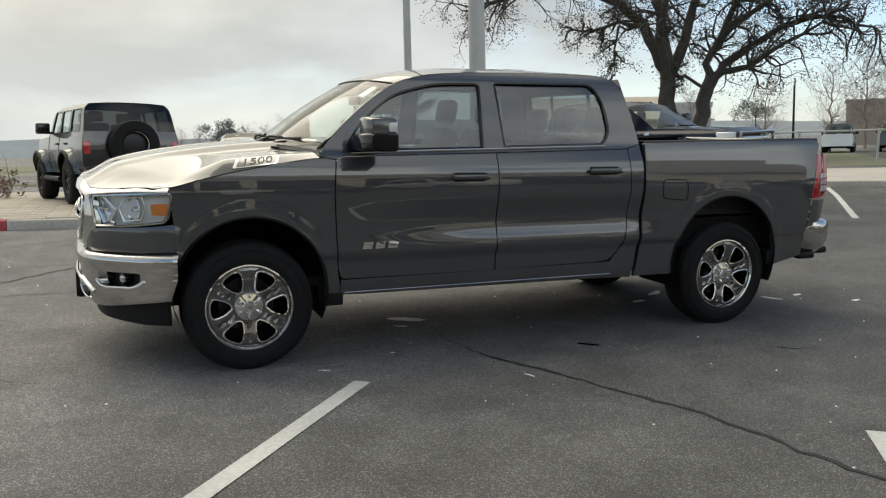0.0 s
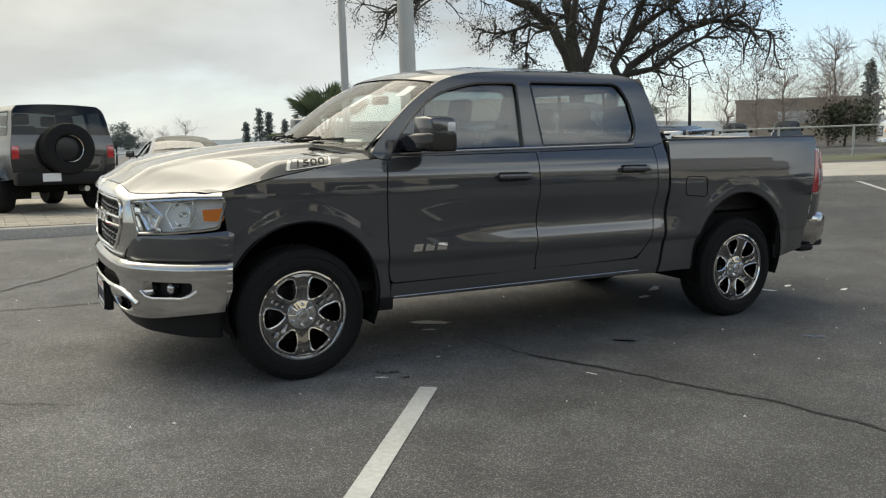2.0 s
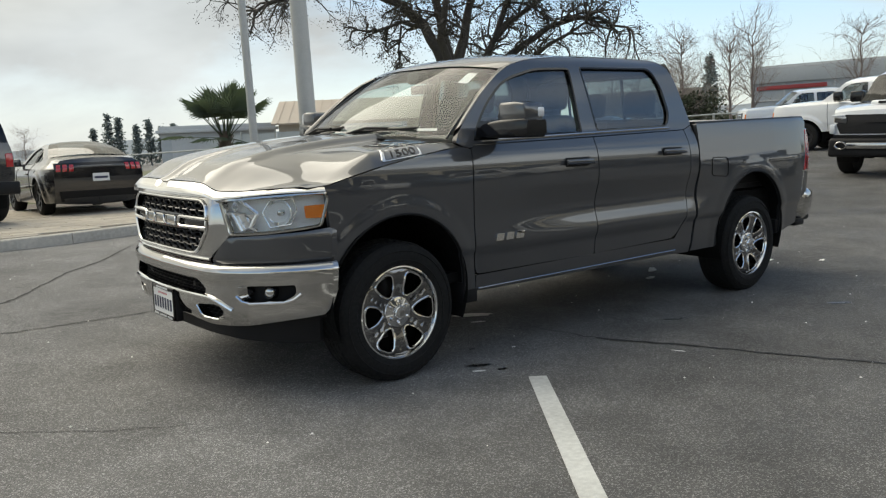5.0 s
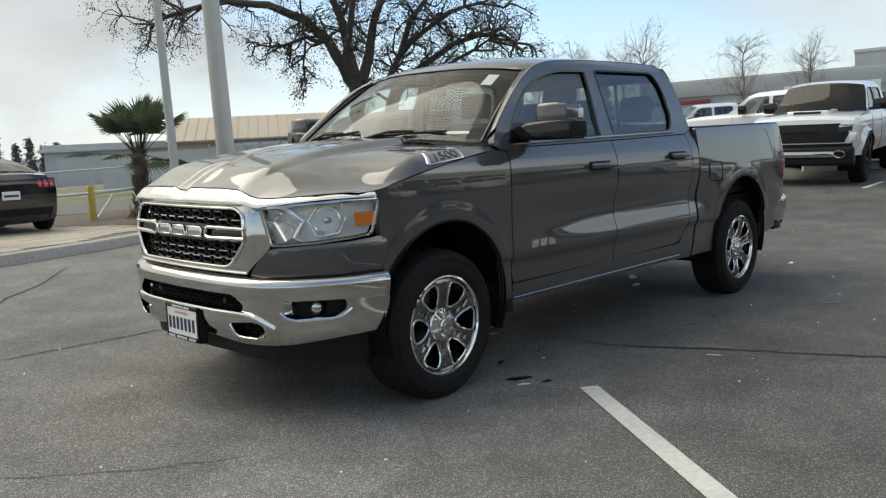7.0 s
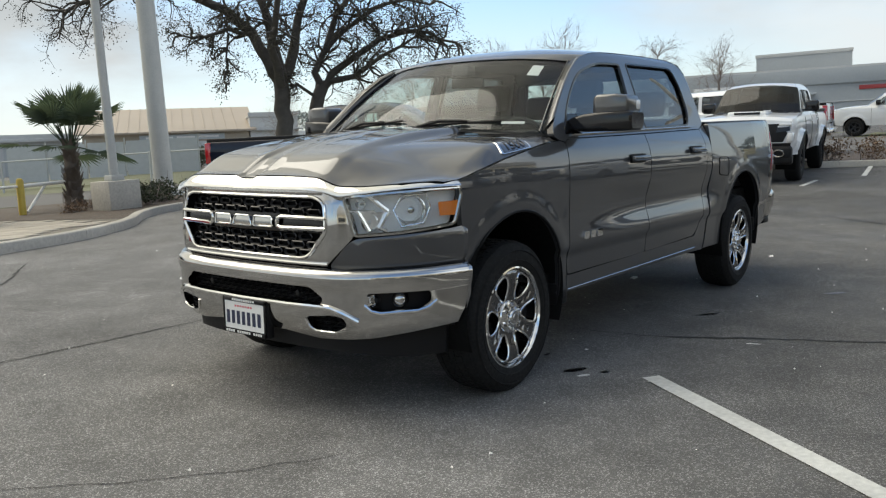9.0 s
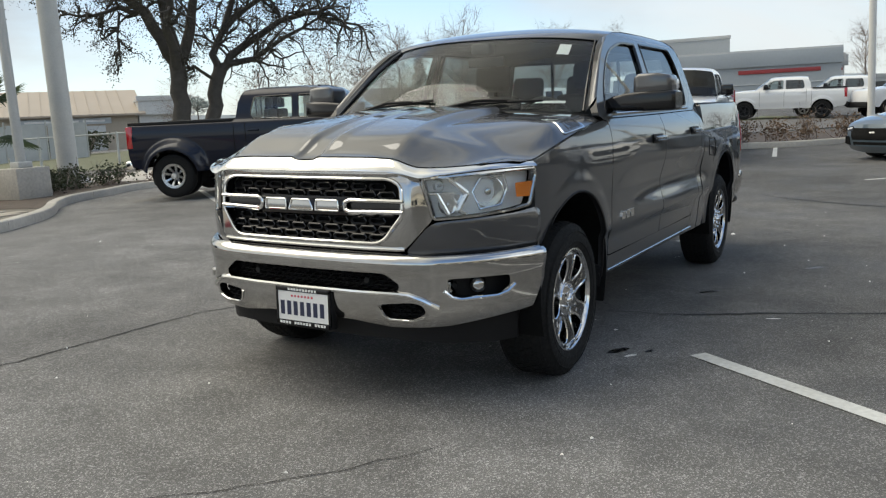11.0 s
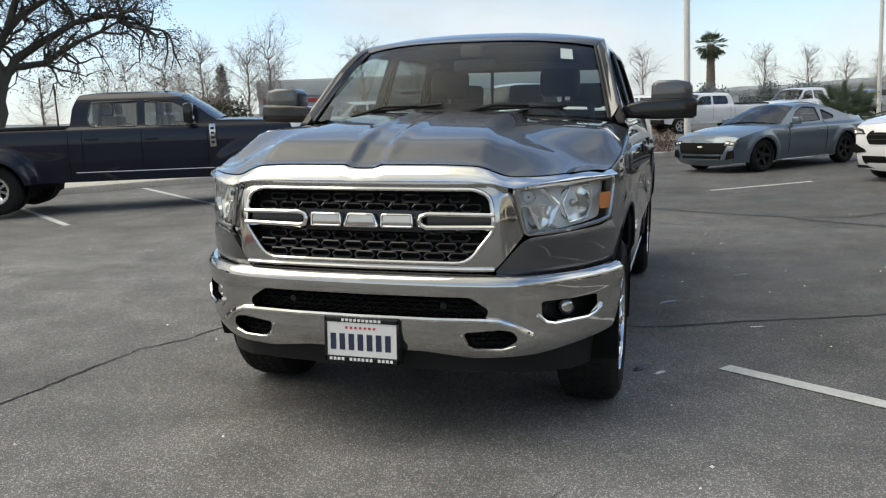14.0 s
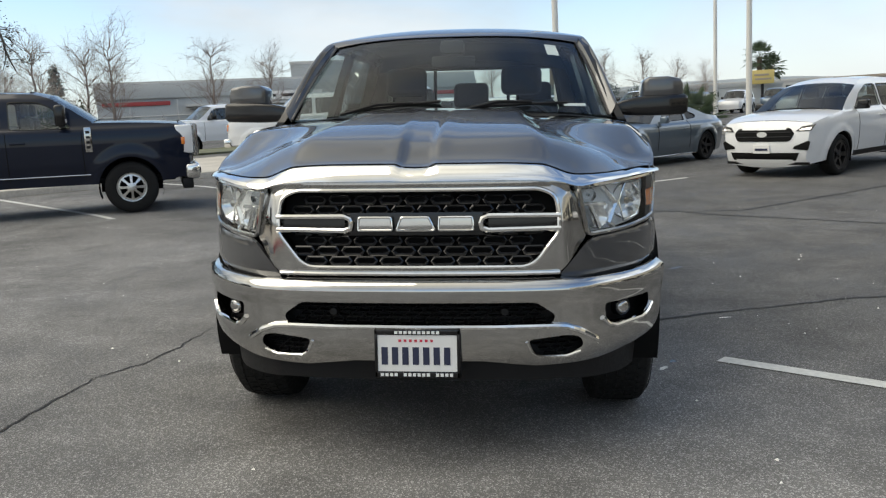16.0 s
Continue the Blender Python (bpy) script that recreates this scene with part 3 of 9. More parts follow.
def truck_sides():
    fr = arc(*ARCH_F, -8, 158, 24)      # from behind the wheel over the top to the front
    rr = arc(*ARCH_R, -9, 189, 26)
    fender = [(0.552, 1.305), (0.54, 1.20), (0.535, 1.08), (0.545, 0.80), (0.56, 0.60), (0.575, 0.50), (0.575, 0.455), (0.475, 0.455)] + fr + \
             [(-0.405, 0.695), (-0.425, 0.80), (-0.43, 0.93), (-0.437, 1.02), (-0.447, 1.115), (-0.46, 1.14), (-0.30, 1.185), (-0.10, 1.232), (0.10, 1.268), (0.28, 1.296), (0.40, 1.312), (0.50, 1.318)]
    front_door = rounded([(0.560, 1.305), (0.548, 1.20), (0.543, 1.08), (0.553, 0.80), (0.568, 0.60), (0.585, 0.545), (1.672, 0.545), (1.676, 0.9), (1.676, 1.345), (0.60, 1.325)], [0, 0, 0, 0, 0, 0.03, 0.02, 0, 0.01, 0.02])
    rear_door = rounded([(1.684, 1.345), (1.684, 0.9), (1.680, 0.545), (2.60, 0.56), (2.70, 0.68), (2.738, 0.84), (2.742, 1.10), (2.738, 1.37)], [0.01, 0, 0.02, 0.08, 0.05, 0.03, 0, 0.01])
    sill = [(0.582, 0.537), (0.582, 0.44), (0.70, 0.436), (2.55, 0.432), (2.80, 0.425), (2.818, 0.50), (2.835, 0.70), (2.848, 1.00), (2.855, 1.30), (2.855, 1.405), (2.745, 1.372), (2.749, 1.10), (2.745, 0.84), (2.707, 0.676), (2.604, 0.552)]
    upper = [(0.46, 1.345), (0.505, 1.41), (0.62, 1.52), (0.80, 1.675), (0.95, 1.775), (1.08, 1.832), (1.28, 1.872), (1.60, 1.893), (2.20, 1.905), (2.55, 1.903), (2.66, 1.885), (2.74, 1.84), (2.785, 1.75),
             (2.82, 1.60), (2.845, 1.48), (2.855, 1.41), (2.738, 1.376), (1.68, 1.352), (0.60, 1.332), (0.56, 1.312), (0.50, 1.324)]
    win_f = rounded([(0.610, 1.364), (1.590, 1.380), (1.612, 1.812), (1.28, 1.803), (0.965, 1.725), (0.755, 1.555)], [0.03, 0.02, 0.03, 0.1, 0.15, 0.1], 6)
    win_r = rounded([(1.755, 1.385), (2.555, 1.405), (2.615, 1.50), (2.59, 1.70), (2.51, 1.830), (1.728, 1.820)], [0.02, 0.08, 0.06, 0.1, 0.06, 0.02], 6)
    bed = [(2.885, 1.415), (2.878, 1.20), (2.872, 0.90), (2.860, 0.65), (2.845, 0.50), (2.83, 0.43), (3.15, 0.43)] + rr[::-1] + \
          [(4.145, 0.45), (4.20, 0.455), (4.455, 0.51), (4.462, 0.74), (4.50, 0.97), (4.565, 1.33), (4.60, 1.40), (4.585, 1.437), (4.50, 1.445), (3.7, 1.432)]
    for s in (-1, 1):
        f = side_at(s)
        lip = (0, -s * 0.03, 0)
        panel("front_fender", fender, f, PAINT_GREY, TRUCK, 0.02, lip=lip)
        d1 = panel("front_door", front_door, f, PAINT_GREY, TRUCK, 0.035, lip=lip)
        d2 = panel("rear_door", rear_door, f, PAINT_GREY, TRUCK, 0.035, lip=lip)
        panel("rocker_panel", sill, f, PAINT_GREY, TRUCK, 0.03, lip=lip)
        panel("window_frame", upper, f, PAINT_GREY, TRUCK, 0.025, holes=(win_f, win_r), lip=(0, -s * 0.04, 0), lip_mat=GLOSS_BLACK)
        panel("bed_side", bed, f, PAINT_GREY, TRUCK, 0.022, lip=lip)
        for nm, w, gm in (("side_window", win_f, GLASS_DOOR), ("side_window", win_r, GLASS_PRIVACY)):
            g = panel(nm, w, side_at(s, -0.018), gm, TRUCK, 0.08, label="clear front door glass" if gm is GLASS_DOOR else "dark tinted rear door glass")
            g.visible_shadow = False
            fr_pts = [side_at(s, -0.006)(*q) for q in resample(w, 0.05)]
            part("window_seal", tube(fr_pts, 0.011, 6, True), GLOSS_BLACK, TRUCK, "black window seal")
        strip = [(0.60 + 2.02 * k / 24, 0.452 + 0.008 * k / 24) for k in range(25)]
        part("sill_strip", tube([side_at(s, 0.003)(*q) for q in strip], 0.0045, 6), CHROME_SATIN, TRUCK, "thin chrome strip along the sill")
        belt = [(0.66 + 1.90 * k / 20, 1.352 + 0.040 * k / 20) for k in range(21)]
        part("belt_strip", tube([side_at(s, 0.004)(*q) for q in belt], 0.008, 6), CHROME_SATIN, TRUCK)
        # arch edge, liner, gap behind the cab
        for a, path in ((ARCH_F, fr), (ARCH_R, rr)):
            part("arch_edge", tube([side_at(s, -0.004)(*q) for q in path], 0.009, 6), PLASTIC, TRUCK, "black arch edge")
            prof = lathe([(a[2] + 0.01, s * 0.50), (a[2] + 0.01, s * 0.985)], 28, start=radians(-25), end=radians(205))
            bmesh.ops.translate(prof, vec=(a[0], 0, a[1]), verts=prof.verts)
            part("wheel_liner", prof, UNDERBODY, TRUCK, "black wheel arch liner")
            disc = box_data(a[0] - a[2], a[0] + a[2], min(s * 0.50, s * 0.52), max(s * 0.50, s * 0.52), 0.45, a[1] + a[2])
            part("wheel_liner", disc, UNDERBODY, TRUCK)
        gap = [(2.832, 0.46), (2.862, 0.46), (2.892, 0.9), (2.898, 1.41), (2.858, 1.41), (2.85, 0.9)]
        panel("cab_gap", gap, side_at(s, -0.028), UNDERBODY, TRUCK, 0.06, label="dark gap between cab and bed")
        for xa, xb, z in ((1.335, 1.595, 1.192), (2.385, 2.645, 1.222)):
            door = d1 if xa < 2 else d2
            fnd = side_at(s, 0.0)
            y0 = fnd((xa + xb) / 2, z)[1]
            hb = box_data(xa, xb, -0.012, 0.012, z - 0.020, z + 0.016, 0.011, 3)
            bmesh.ops.translate(hb, vec=(0, y0 + s * 0.028, 0), verts=hb.verts)
            h = part("door_handle", hb, PAINT_GREY, door, "body-coloured pull handle")
            cup = box_data(xa + 0.015, xb - 0.015, -0.004, 0.004, z - 0.032, z + 0.028, 0.004)
            bmesh.ops.translate(cup, vec=(0, y0 + s * 0.003, 0), verts=cup.verts)
            part("handle_recess", cup, PLASTIC, door)
            part("handle_trim", tube([(xa, y0 + s * 0.04, z - 0.012), (xb, y0 + s * 0.04, z - 0.012)], 0.004, 6), GLOSS_BLACK, door)
        if s < 0:
            fuel = rounded([(3.03, 1.01), (3.255, 0.99), (3.25, 1.145), (3.03, 1.15)], 0.04, 5)
            fp = [side_at(s, 0.001)(*q) for q in resample(fuel, 0.03)]
            part("fuel_door", tube(fp, 0.0035, 5, True), UNDERBODY, TRUCK, "outline of the square fuel door")
        # three plain bright blocks of the maker's badge on the door
        for k, (xa, xb) in enumerate(((0.715, 0.79), (0.80, 0.875), (0.885, 0.965))):
            sk = 0.012
            poly = [(xa, 0.738), (xb - sk, 0.738), (xb, 0.782), (xa + sk, 0.782)]
            panel("door_badge", poly, side_at(s, 0.009), CHROME, TRUCK, 0.02, lip=(0, -s * 0.009, 0), label="plain chrome badge block")
        pts = rounded([(-0.085, 1.258), (0.19, 1.290), (0.222, 1.352), (-0.043, 1.322)], 0.014, 3)
        hf = hood_side(s)
        panel("fender_badge", pts, lambda u, v: hf(u, v, 0.008), CHROME, TRUCK, 0.02, lip=(0, -s * 0.012, 0), label="chrome model badge with raised digits")
        pin = rounded([(-0.060, 1.267), (0.178, 1.295), (0.204, 1.342), (-0.036, 1.315)], 0.010, 3)
        panel("badge_field", pin, lambda u, v: hf(u, v, 0.0105), ALLOY_GREY, TRUCK, 0.02)


def hood_side(s):
    """The shoulder of the hood above its seam, as u = x, v = z."""
    def f(u, v, off=0.0):
        y = shoulder_y(u, v) + off
        return (u, s * y, v)
    return f


def shoulder_y(x, z):
    """Half-width of the hood's flank at a height."""
    a, b = 0.70, hood_edge(x)
    for _ in range(24):
        m = (a + b) / 2
        a, b = (m, b) if hood_height(x, m) > z else (a, m)
    return a


def hood_edge(x):
    return half_width(max(x, -0.6), seam_z(x)) - 0.010


seam_z = curve_fn((-0.90, 1.125), (-0.62, 1.142), (-0.46, 1.15), (-0.30, 1.19), (-0.10, 1.237), (0.10, 1.273), (0.28, 1.301), (0.40, 1.317), (0.55, 1.325))
crown_z = curve_fn((-0.965, 1.168), (-0.93, 1.192), (-0.86, 1.232), (-0.75, 1.275), (-0.55, 1.325), (-0.30, 1.364), (0.0, 1.397), (0.25, 1.415), (0.45, 1.425))
brow_z = curve_fn((0.0, 1.168), (0.05, 1.170), (0.075, 1.182), (0.30, 1.182), (0.46, 1.176), (0.60, 1.135), (0.66, 1.134), (0.90, 1.148), (1.5, 1.150))
nose_x = curve_fn((0.0, -0.955), (0.30, -0.945), (0.48, -0.925), (0.60, -0.89), (0.70, -0.82), (0.80, -0.715), (0.88, -0.60), (0.93, -0.50), (0.96, -0.42))


def hood_point(u, v):
    """u: 0 at the nose edge, 1 at the windscreen; v: -1 to 1 across."""
    a = abs(v)
    s = 1 if v >= 0 else -1
    xe = 0.46 - 0.20 * (1 - a ** 2.2)
    y_front, y_back = 0.875, 0.885
    y = s * a * (y_front + (y_back - y_front) * u)
    x0 = nose_x(abs(y)) + 0.012
    if abs(y) > 0.80:
        x0 = nose_x(0.80) + 0.012 + (abs(y) - 0.80) * 2.2
    x = x0 + (xe - x0) * u
    wide = hood_edge(x)
    if a > 0.9:
        y = s * (0.9 * (y_front + (y_back - y_front) * u) + (a - 0.9) / 0.1 * (wide - 0.9 * (y_front + (y_back - y_front) * u)))
    ay = abs(y)
    z = hood_height(x, ay)
    # the leading edge meets the chrome brow
    b = brow_z(ay) + 0.002
    d = min(1.0, max(0.0, (x - x0) / (0.20 + 0.14 * step01(0.42, 0.72, ay))))
    if ay < wide - 0.002:
        z = b + (z - b) * (1 - (1 - d) ** 2)
    return (x, y, z)


def hood_height(x, ay):
    """A flat dome with crisp edges, falling to the seam over a steep flank."""
    r = step01(-0.98, -0.1, x)
    c = crown_z(x) - 0.010 * (ay / 0.5) ** 2 * step01(-0.9, -0.3, x)
    ins = 0.37 + 0.08 * (1 - r)
    z = c - (0.014 + 0.026 * r) * step01(ins, ins + 0.09, ay)
    e, edge = seam_z(x), hood_edge(x)
    low = min(e + 0.020 + 0.070 * step01(-0.50, 0.02, x), z - 0.004)
    q = min(1.0, max(0.0, (ay - 0.48) / (edge - 0.57)))
    z += (low - z) * q ** 1.1
    t = min(1.0, max(0.0, (ay - edge + 0.09) / 0.09))
    z += (e - low) * t ** 1.35
    # the two centre ridges and the notch at the nose
    f = 1 - step01(-0.9, -0.35, x)
    z -= 0.016 * f * (1 - step01(0.035, 0.075, ay))
    return z + 0.006 * (1 - step01(-0.2, 0.3, x)) * (step01(0.05, 0.075, ay) - step01(0.075, 0.14, ay))


def grid_part(name, fn, nu, nv, mat, parent, label="", sharp=180):
    v = [fn(i / nu, -1 + 2 * j / nv) for i in range(nu + 1) for j in range(nv + 1)]
    f = [(i * (nv + 1) + j, (i + 1) * (nv + 1) + j, (i + 1) * (nv + 1) + j + 1, i * (nv + 1) + j + 1) for i in range(nu) for j in range(nv)]
    return mesh_ob(name, v, f, mat, parent, label, sharp=sharp)


def windscreen_point(u, v):
    a = abs(v)
    x0, z0 = 0.245 + 0.235 * a ** 2.4, 1.398 - 0.035 * a ** 3
    x1, z1 = 0.905 + 0.15 * a ** 2.6, 1.838 - 0.040 * a ** 3
    y0, y1 = 0.872, 0.732
    x, z = x0 + (x1 - x0) * u, z0 + (z1 - z0) * u
    bow = 0.016 * math.sin(math.pi * u)
    return (x - bow * 0.6, v * (y0 + (y1 - y0) * u), z + bow)


def roof_point(u, v):
    a = abs(v)
    x0 = 0.895 + 0.15 * a ** 2.6
    x = x0 + (2.80 - 0.03 * a ** 4 - x0) * u
    zc = curve_fn((0.88, 1.842), (1.02, 1.882), (1.25, 1.925), (1.6, 1.947), (2.1, 1.952), (2.55, 1.938), (2.72, 1.915), (2.80, 1.875))(x)
    ze = curve_fn((0.95, 1.79), (1.08, 1.832), (1.28, 1.872), (1.60, 1.893), (2.20, 1.905), (2.55, 1.903), (2.66, 1.885), (2.74, 1.84), (2.79, 1.76))(x)
    we = _body(ze) + 0.004
    y = v * we
    if u < 0.01:
        ends = windscreen_point(1.0, v)
        return (ends[0] - 0.004, ends[1] * 1.01, ends[2] + 0.004)
    z = ze + (zc - ze) * (1 - a ** 2.4)
    rib = 0.005 * (step01(0.30, 0.34, a) - step01(0.40, 0.44, a)) * step01(1.3, 1.5, x) * (1 - step01(2.4, 2.6, x))
    return (x, y, z + rib)


def truck_top():
    grid_part("hood", hood_point, 50, 140, PAINT_GREY, TRUCK, "sculpted hood with a raised centre")
    w = grid_part("windscreen", windscreen_point, 10, 24, GLASS_FRONT, TRUCK, "clear curved windscreen")
    w.visible_shadow = False
    grid_part("roof", roof_point, 30, 30, PAINT_GREY, TRUCK)
    # cowl, pillars and seals
    grid_part("cowl", lambda u, v: (0.20 + 0.235 * abs(v) ** 2.4 + 0.10 * u, v * 0.86, 1.385 - 0.04 * abs(v) ** 3 + 0.008 * u), 2, 20, PLASTIC, TRUCK, "black plastic cowl below the windscreen")
    for s in (-1, 1):
        def pillar(u, v, s=s):
            a = windscreen_point(u, s * 0.985)
            x, z = a[0], a[2]
            xo = x + 0.075 - 0.02 * u
            zo = curve_fn((0.46, 1.345), (0.505, 1.41), (0.62, 1.52), (0.80, 1.675), (0.95, 1.775), (1.08, 1.832), (1.28, 1.872))(xo)
            o = (xo, s * (half_width(xo, min(zo, 1.87)) + 0.002), zo)
            k = (v + 1) / 2
            p = Vector(a) * (1 - k) + Vector(o) * k
            return p + Vector((-0.012, s * 0.012, 0.010)) * math.sin(math.pi * k)
        grid_part("windscreen_pillar", pillar, 16, 6, PAINT_GREY, TRUCK)
        part("windscreen_seal", tube([Vector(windscreen_point(k / 12, s * 0.975)) + Vector((-0.004, 0, 0.006)) for k in range(13)], 0.007, 6), GLOSS_BLACK, TRUCK)
        base = Vector(windscreen_point(0.03, s * (0.35 if s > 0 else 0.18)))
        tip = Vector(windscreen_point(0.10, s * (-0.25 if s > 0 else -0.62)))
        arm = part("wiper", tube([Vector(windscreen_point(-0.02, 0.62 if s > 0 else -0.10)) + Vector((-0.02, 0, 0.012)), Vector(windscreen_point(0.05, 0.40 if s > 0 else -0.32)) + Vector((-0.02, 0, 0.022)), Vector(windscreen_point(0.06, 0.18 if s > 0 else -0.52)) + Vector((-0.01, 0, 0.018))], 0.009, 6), PLASTIC, TRUCK, "black wiper arm")
        part("wiper_blade", tube([Vector(windscreen_point(0.02, 0.60 if s > 0 else -0.16)) + Vector((-0.01, 0, 0.012)), Vector(windscreen_point(0.09, 0.02 if s > 0 else -0.74)) + Vector((-0.01, 0, 0.010))], 0.008, 6), PLASTIC, arm)
    # back of the cab with its sliding window
    def back(u, v):
        z = 1.38 + 0.50 * u
        x = 2.848 - 0.075 * step01(0.15, 1.0, u) ** 1.0
        return (x, v * (_body(z) - 0.01), z)
    fr = lambda u, v: back(u, v)
    panel("cab_back", [(0, -1), (1, -1), (1, 1), (0, 1)], fr, PAINT_GREY, TRUCK, 0.08, holes=([(0.16, -0.80), (0.80, -0.82), (0.80, 0.82), (0.16, 0.80)],))
    g = panel("rear_window", [(0.14, -0.84), (0.84, -0.86), (0.84, 0.86), (0.14, 0.84)], lambda u, v: (back(u, v)[0] - 0.012, back(u, v)[1], back(u, v)[2]), GLASS_SIDE, TRUCK, 0.2)
    g.visible_shadow = False
    for yy in (-0.30, 0.30):
        part("rear_window_bar", tube([(2.835, yy, 1.44), (2.785, yy * 0.97, 1.80)], 0.014, 6), GLOSS_BLACK, TRUCK)
    # cab floor and lower back wall close the cabin
    part("cab_floor", box_data(0.3, 2.82, -0.90, 0.90, 0.50, 0.56), UNDERBODY, TRUCK)
    part("cab_back_wall", box_data(2.80, 2.83, -0.90, 0.90, 0.50, 1.40), UNDERBODY, TRUCK)
    # antenna fin
    fin = box_data(2.18, 2.36, -0.03, 0.03, 1.945, 1.975, 0.012, 3)
    part("roof_antenna", fin, PAINT_GREY, TRUCK, "low antenna fin on the roof")


def truck_bed():
    part("bed_floor", box_data(2.90, 4.66, -0.86, 0.86, 0.86, 0.90), PLASTIC, TRUCK, "black bed liner")
    part("bed_front_wall", box_data(2.885, 2.92, -0.93, 0.93, 0.86, 1.405, 0.01), PLASTIC, TRUCK)
    for s in (-1, 1):
        y0, y1 = sorted((s * 0.82, s * 0.86))
        part("bed_inner_wall", box_data(2.92, 4.62, y0, y1, 0.90, 1.40, 0.008), PLASTIC, TRUCK)
        cap = [(2.885, 1.415), (4.585, 1.441), (4.60, 1.455), (2.885, 1.43)]
        v = []
        for k in range(21):
            x = 2.885 + 1.72 * k / 20
            z = 1.418 + 0.026 * k / 20
            w = half_width(x, z) - 0.004
            v += [(x, s * w, z - 0.006), (x, s * (w - 0.012), z + 0.010), (x, s * (w - 0.10), z + 0.012), (x, s * 0.82, z - 0.01)]
        f = [(4 * i + j, 4 * i + 4 + j, 4 * i + 5 + j, 4 * i + 1 + j) for i in range(20) for j in range(3)]
        mesh_ob("bed_rail_cap", v, f, PLASTIC, TRUCK, "black plastic bed rail cap", sharp=60)
        # tail lamp
        lamp = rounded([(4.50, 0.975), (4.66, 0.985), (4.72, 1.02), (4.725, 1.30), (4.66, 1.345), (4.565, 1.335)], [0.02, 0.02, 0.03, 0.03, 0.03, 0.02], 4)

        def lampf(u, v, s=s):
            return (u, s * (half_width(min(u, 4.56), v) - 0.03 * step01(4.56, 4.73, u) * 2.2 + 0.004), v)
        tl = panel("tail_lamp", lamp, lampf, RED_LENS, TRUCK, 0.03, lip=(-0.03, -s * 0.05, 0), label="red tail lamp with clear reversing lens")
        for za, zb in ((1.03, 1.075), (1.085, 1.125), (1.135, 1.175)):
            panel("clear_lens", [(4.585, za), (4.70, za), (4.705, zb), (4.60, zb)], lambda u, v, s=s: (lampf(u, v)[0], lampf(u, v)[1] + s * 0.006, v), WHITE_LENS, tl, 0.03, lip=(0, -s * 0.006, 0))
        edge = rounded([(4.455, 0.97), (4.60, 0.955), (4.71, 0.965), (4.71, 0.975), (4.60, 0.968), (4.455, 0.98)], 0.003, 2)
        panel("lamp_trim", edge, lambda u, v, s=s: (u, s * (half_width(min(u, 4.56), v) - 0.066 * step01(4.56, 4.73, u) + 0.006), v), CHROME, TRUCK, 0.03)
        # corner of the bed down to the bumper
        low = [(4.47, 0.74), (4.60, 0.76), (4.66, 0.80), (4.70, 0.97), (4.51, 0.965)]
        panel("bed_corner", low, lambda u, v, s=s: (u, s * (half_width(min(u, 4.56), v) - 0.066 * step01(4.56, 4.73, u)), v), PAINT_GREY, TRUCK, 0.03)
        # chrome rear bumper end
        sec = [(0.50, 0.02), (0.54, -0.02), (0.62, -0.05), (0.70, -0.055), (0.755, -0.05), (0.785, -0.02), (0.79, 0.04)]
        plan = [(4.47, 0.950), (4.55, 0.975), (4.64, 0.978), (4.72, 0.955), (4.77, 0.88), (4.80, 0.70), (4.81, 0.35), (4.81, 0.0)]
        v, f = [], []
        for i, (x, y) in enumerate(plan):
            a, b = plan[max(0, i - 1)], plan[min(len(plan) - 1, i + 1)]
            t = Vector((b[0] - a[0], b[1] - a[1])).normalized()
            nx, ny = -t.y, t.x
            if ny < 0 and i < 3:
                nx, ny = -nx, -ny
            if nx < 0 and i >= 3:
                nx, ny = -nx, -ny
            for z, o in sec:
                rise = 0.02 * (1 - i / 7)
                v.append((x - nx * (o + 0.05), s * (y - ny * (o + 0.05)), z + rise))
        n = len(sec)
        f = [(i * n + j, (i + 1) * n + j, (i + 1) * n + j + 1, i * n + j + 1) for i in range(len(plan) - 1) for j in range(n - 1)]
        mesh_ob("rear_bumper", v, f, CHROME_SATIN, TRUCK, "chrome rear bumper", sharp=60)
    part("tailgate", box_data(4.60, 4.68, -0.80, 0.80, 0.80, 1.44, 0.02, 3), PAINT_GREY, TRUCK)
    part("bumper_step", box_data(4.44, 4.80, -0.90, 0.90, 0.50, 0.56, 0.02), PLASTIC, TRUCK)
    part("tow_hitch", box_data(4.60, 4.86, -0.06, 0.06, 0.44, 0.52, 0.01), PLASTIC, TRUCK)
    part("bumper_bracket", box_data(4.45, 4.62, -0.95, -0.86, 0.47, 0.53, 0.02), PLASTIC, TRUCK)


# -- the nose: u is the way round the nose in plan, v the height --


def nose_table():
    ys = [i * 0.005 for i in range(193)]
    pts = [(nose_x(y), y) for y in ys]
    pts += [(x, 0.962 + 0.012 * (x + 0.42) / 0.2) for x in (-0.36, -0.28, -0.20)]
    u, tab = 0.0, [(0.0, pts[0])]
    for a, b in zip(pts[:-1], pts[1:]):
        u += math.dist(a, b)
        tab.append((u, b))
    return tab


_plan = nose_table()
_plan_u = np.array([t[0] for t in _plan])
_plan_x = np.array([t[1][0] for t in _plan])
_plan_y = np.array([t[1][1] for t in _plan])


def u_of(y):
    return float(np.interp(y, _plan_y, _plan_u))


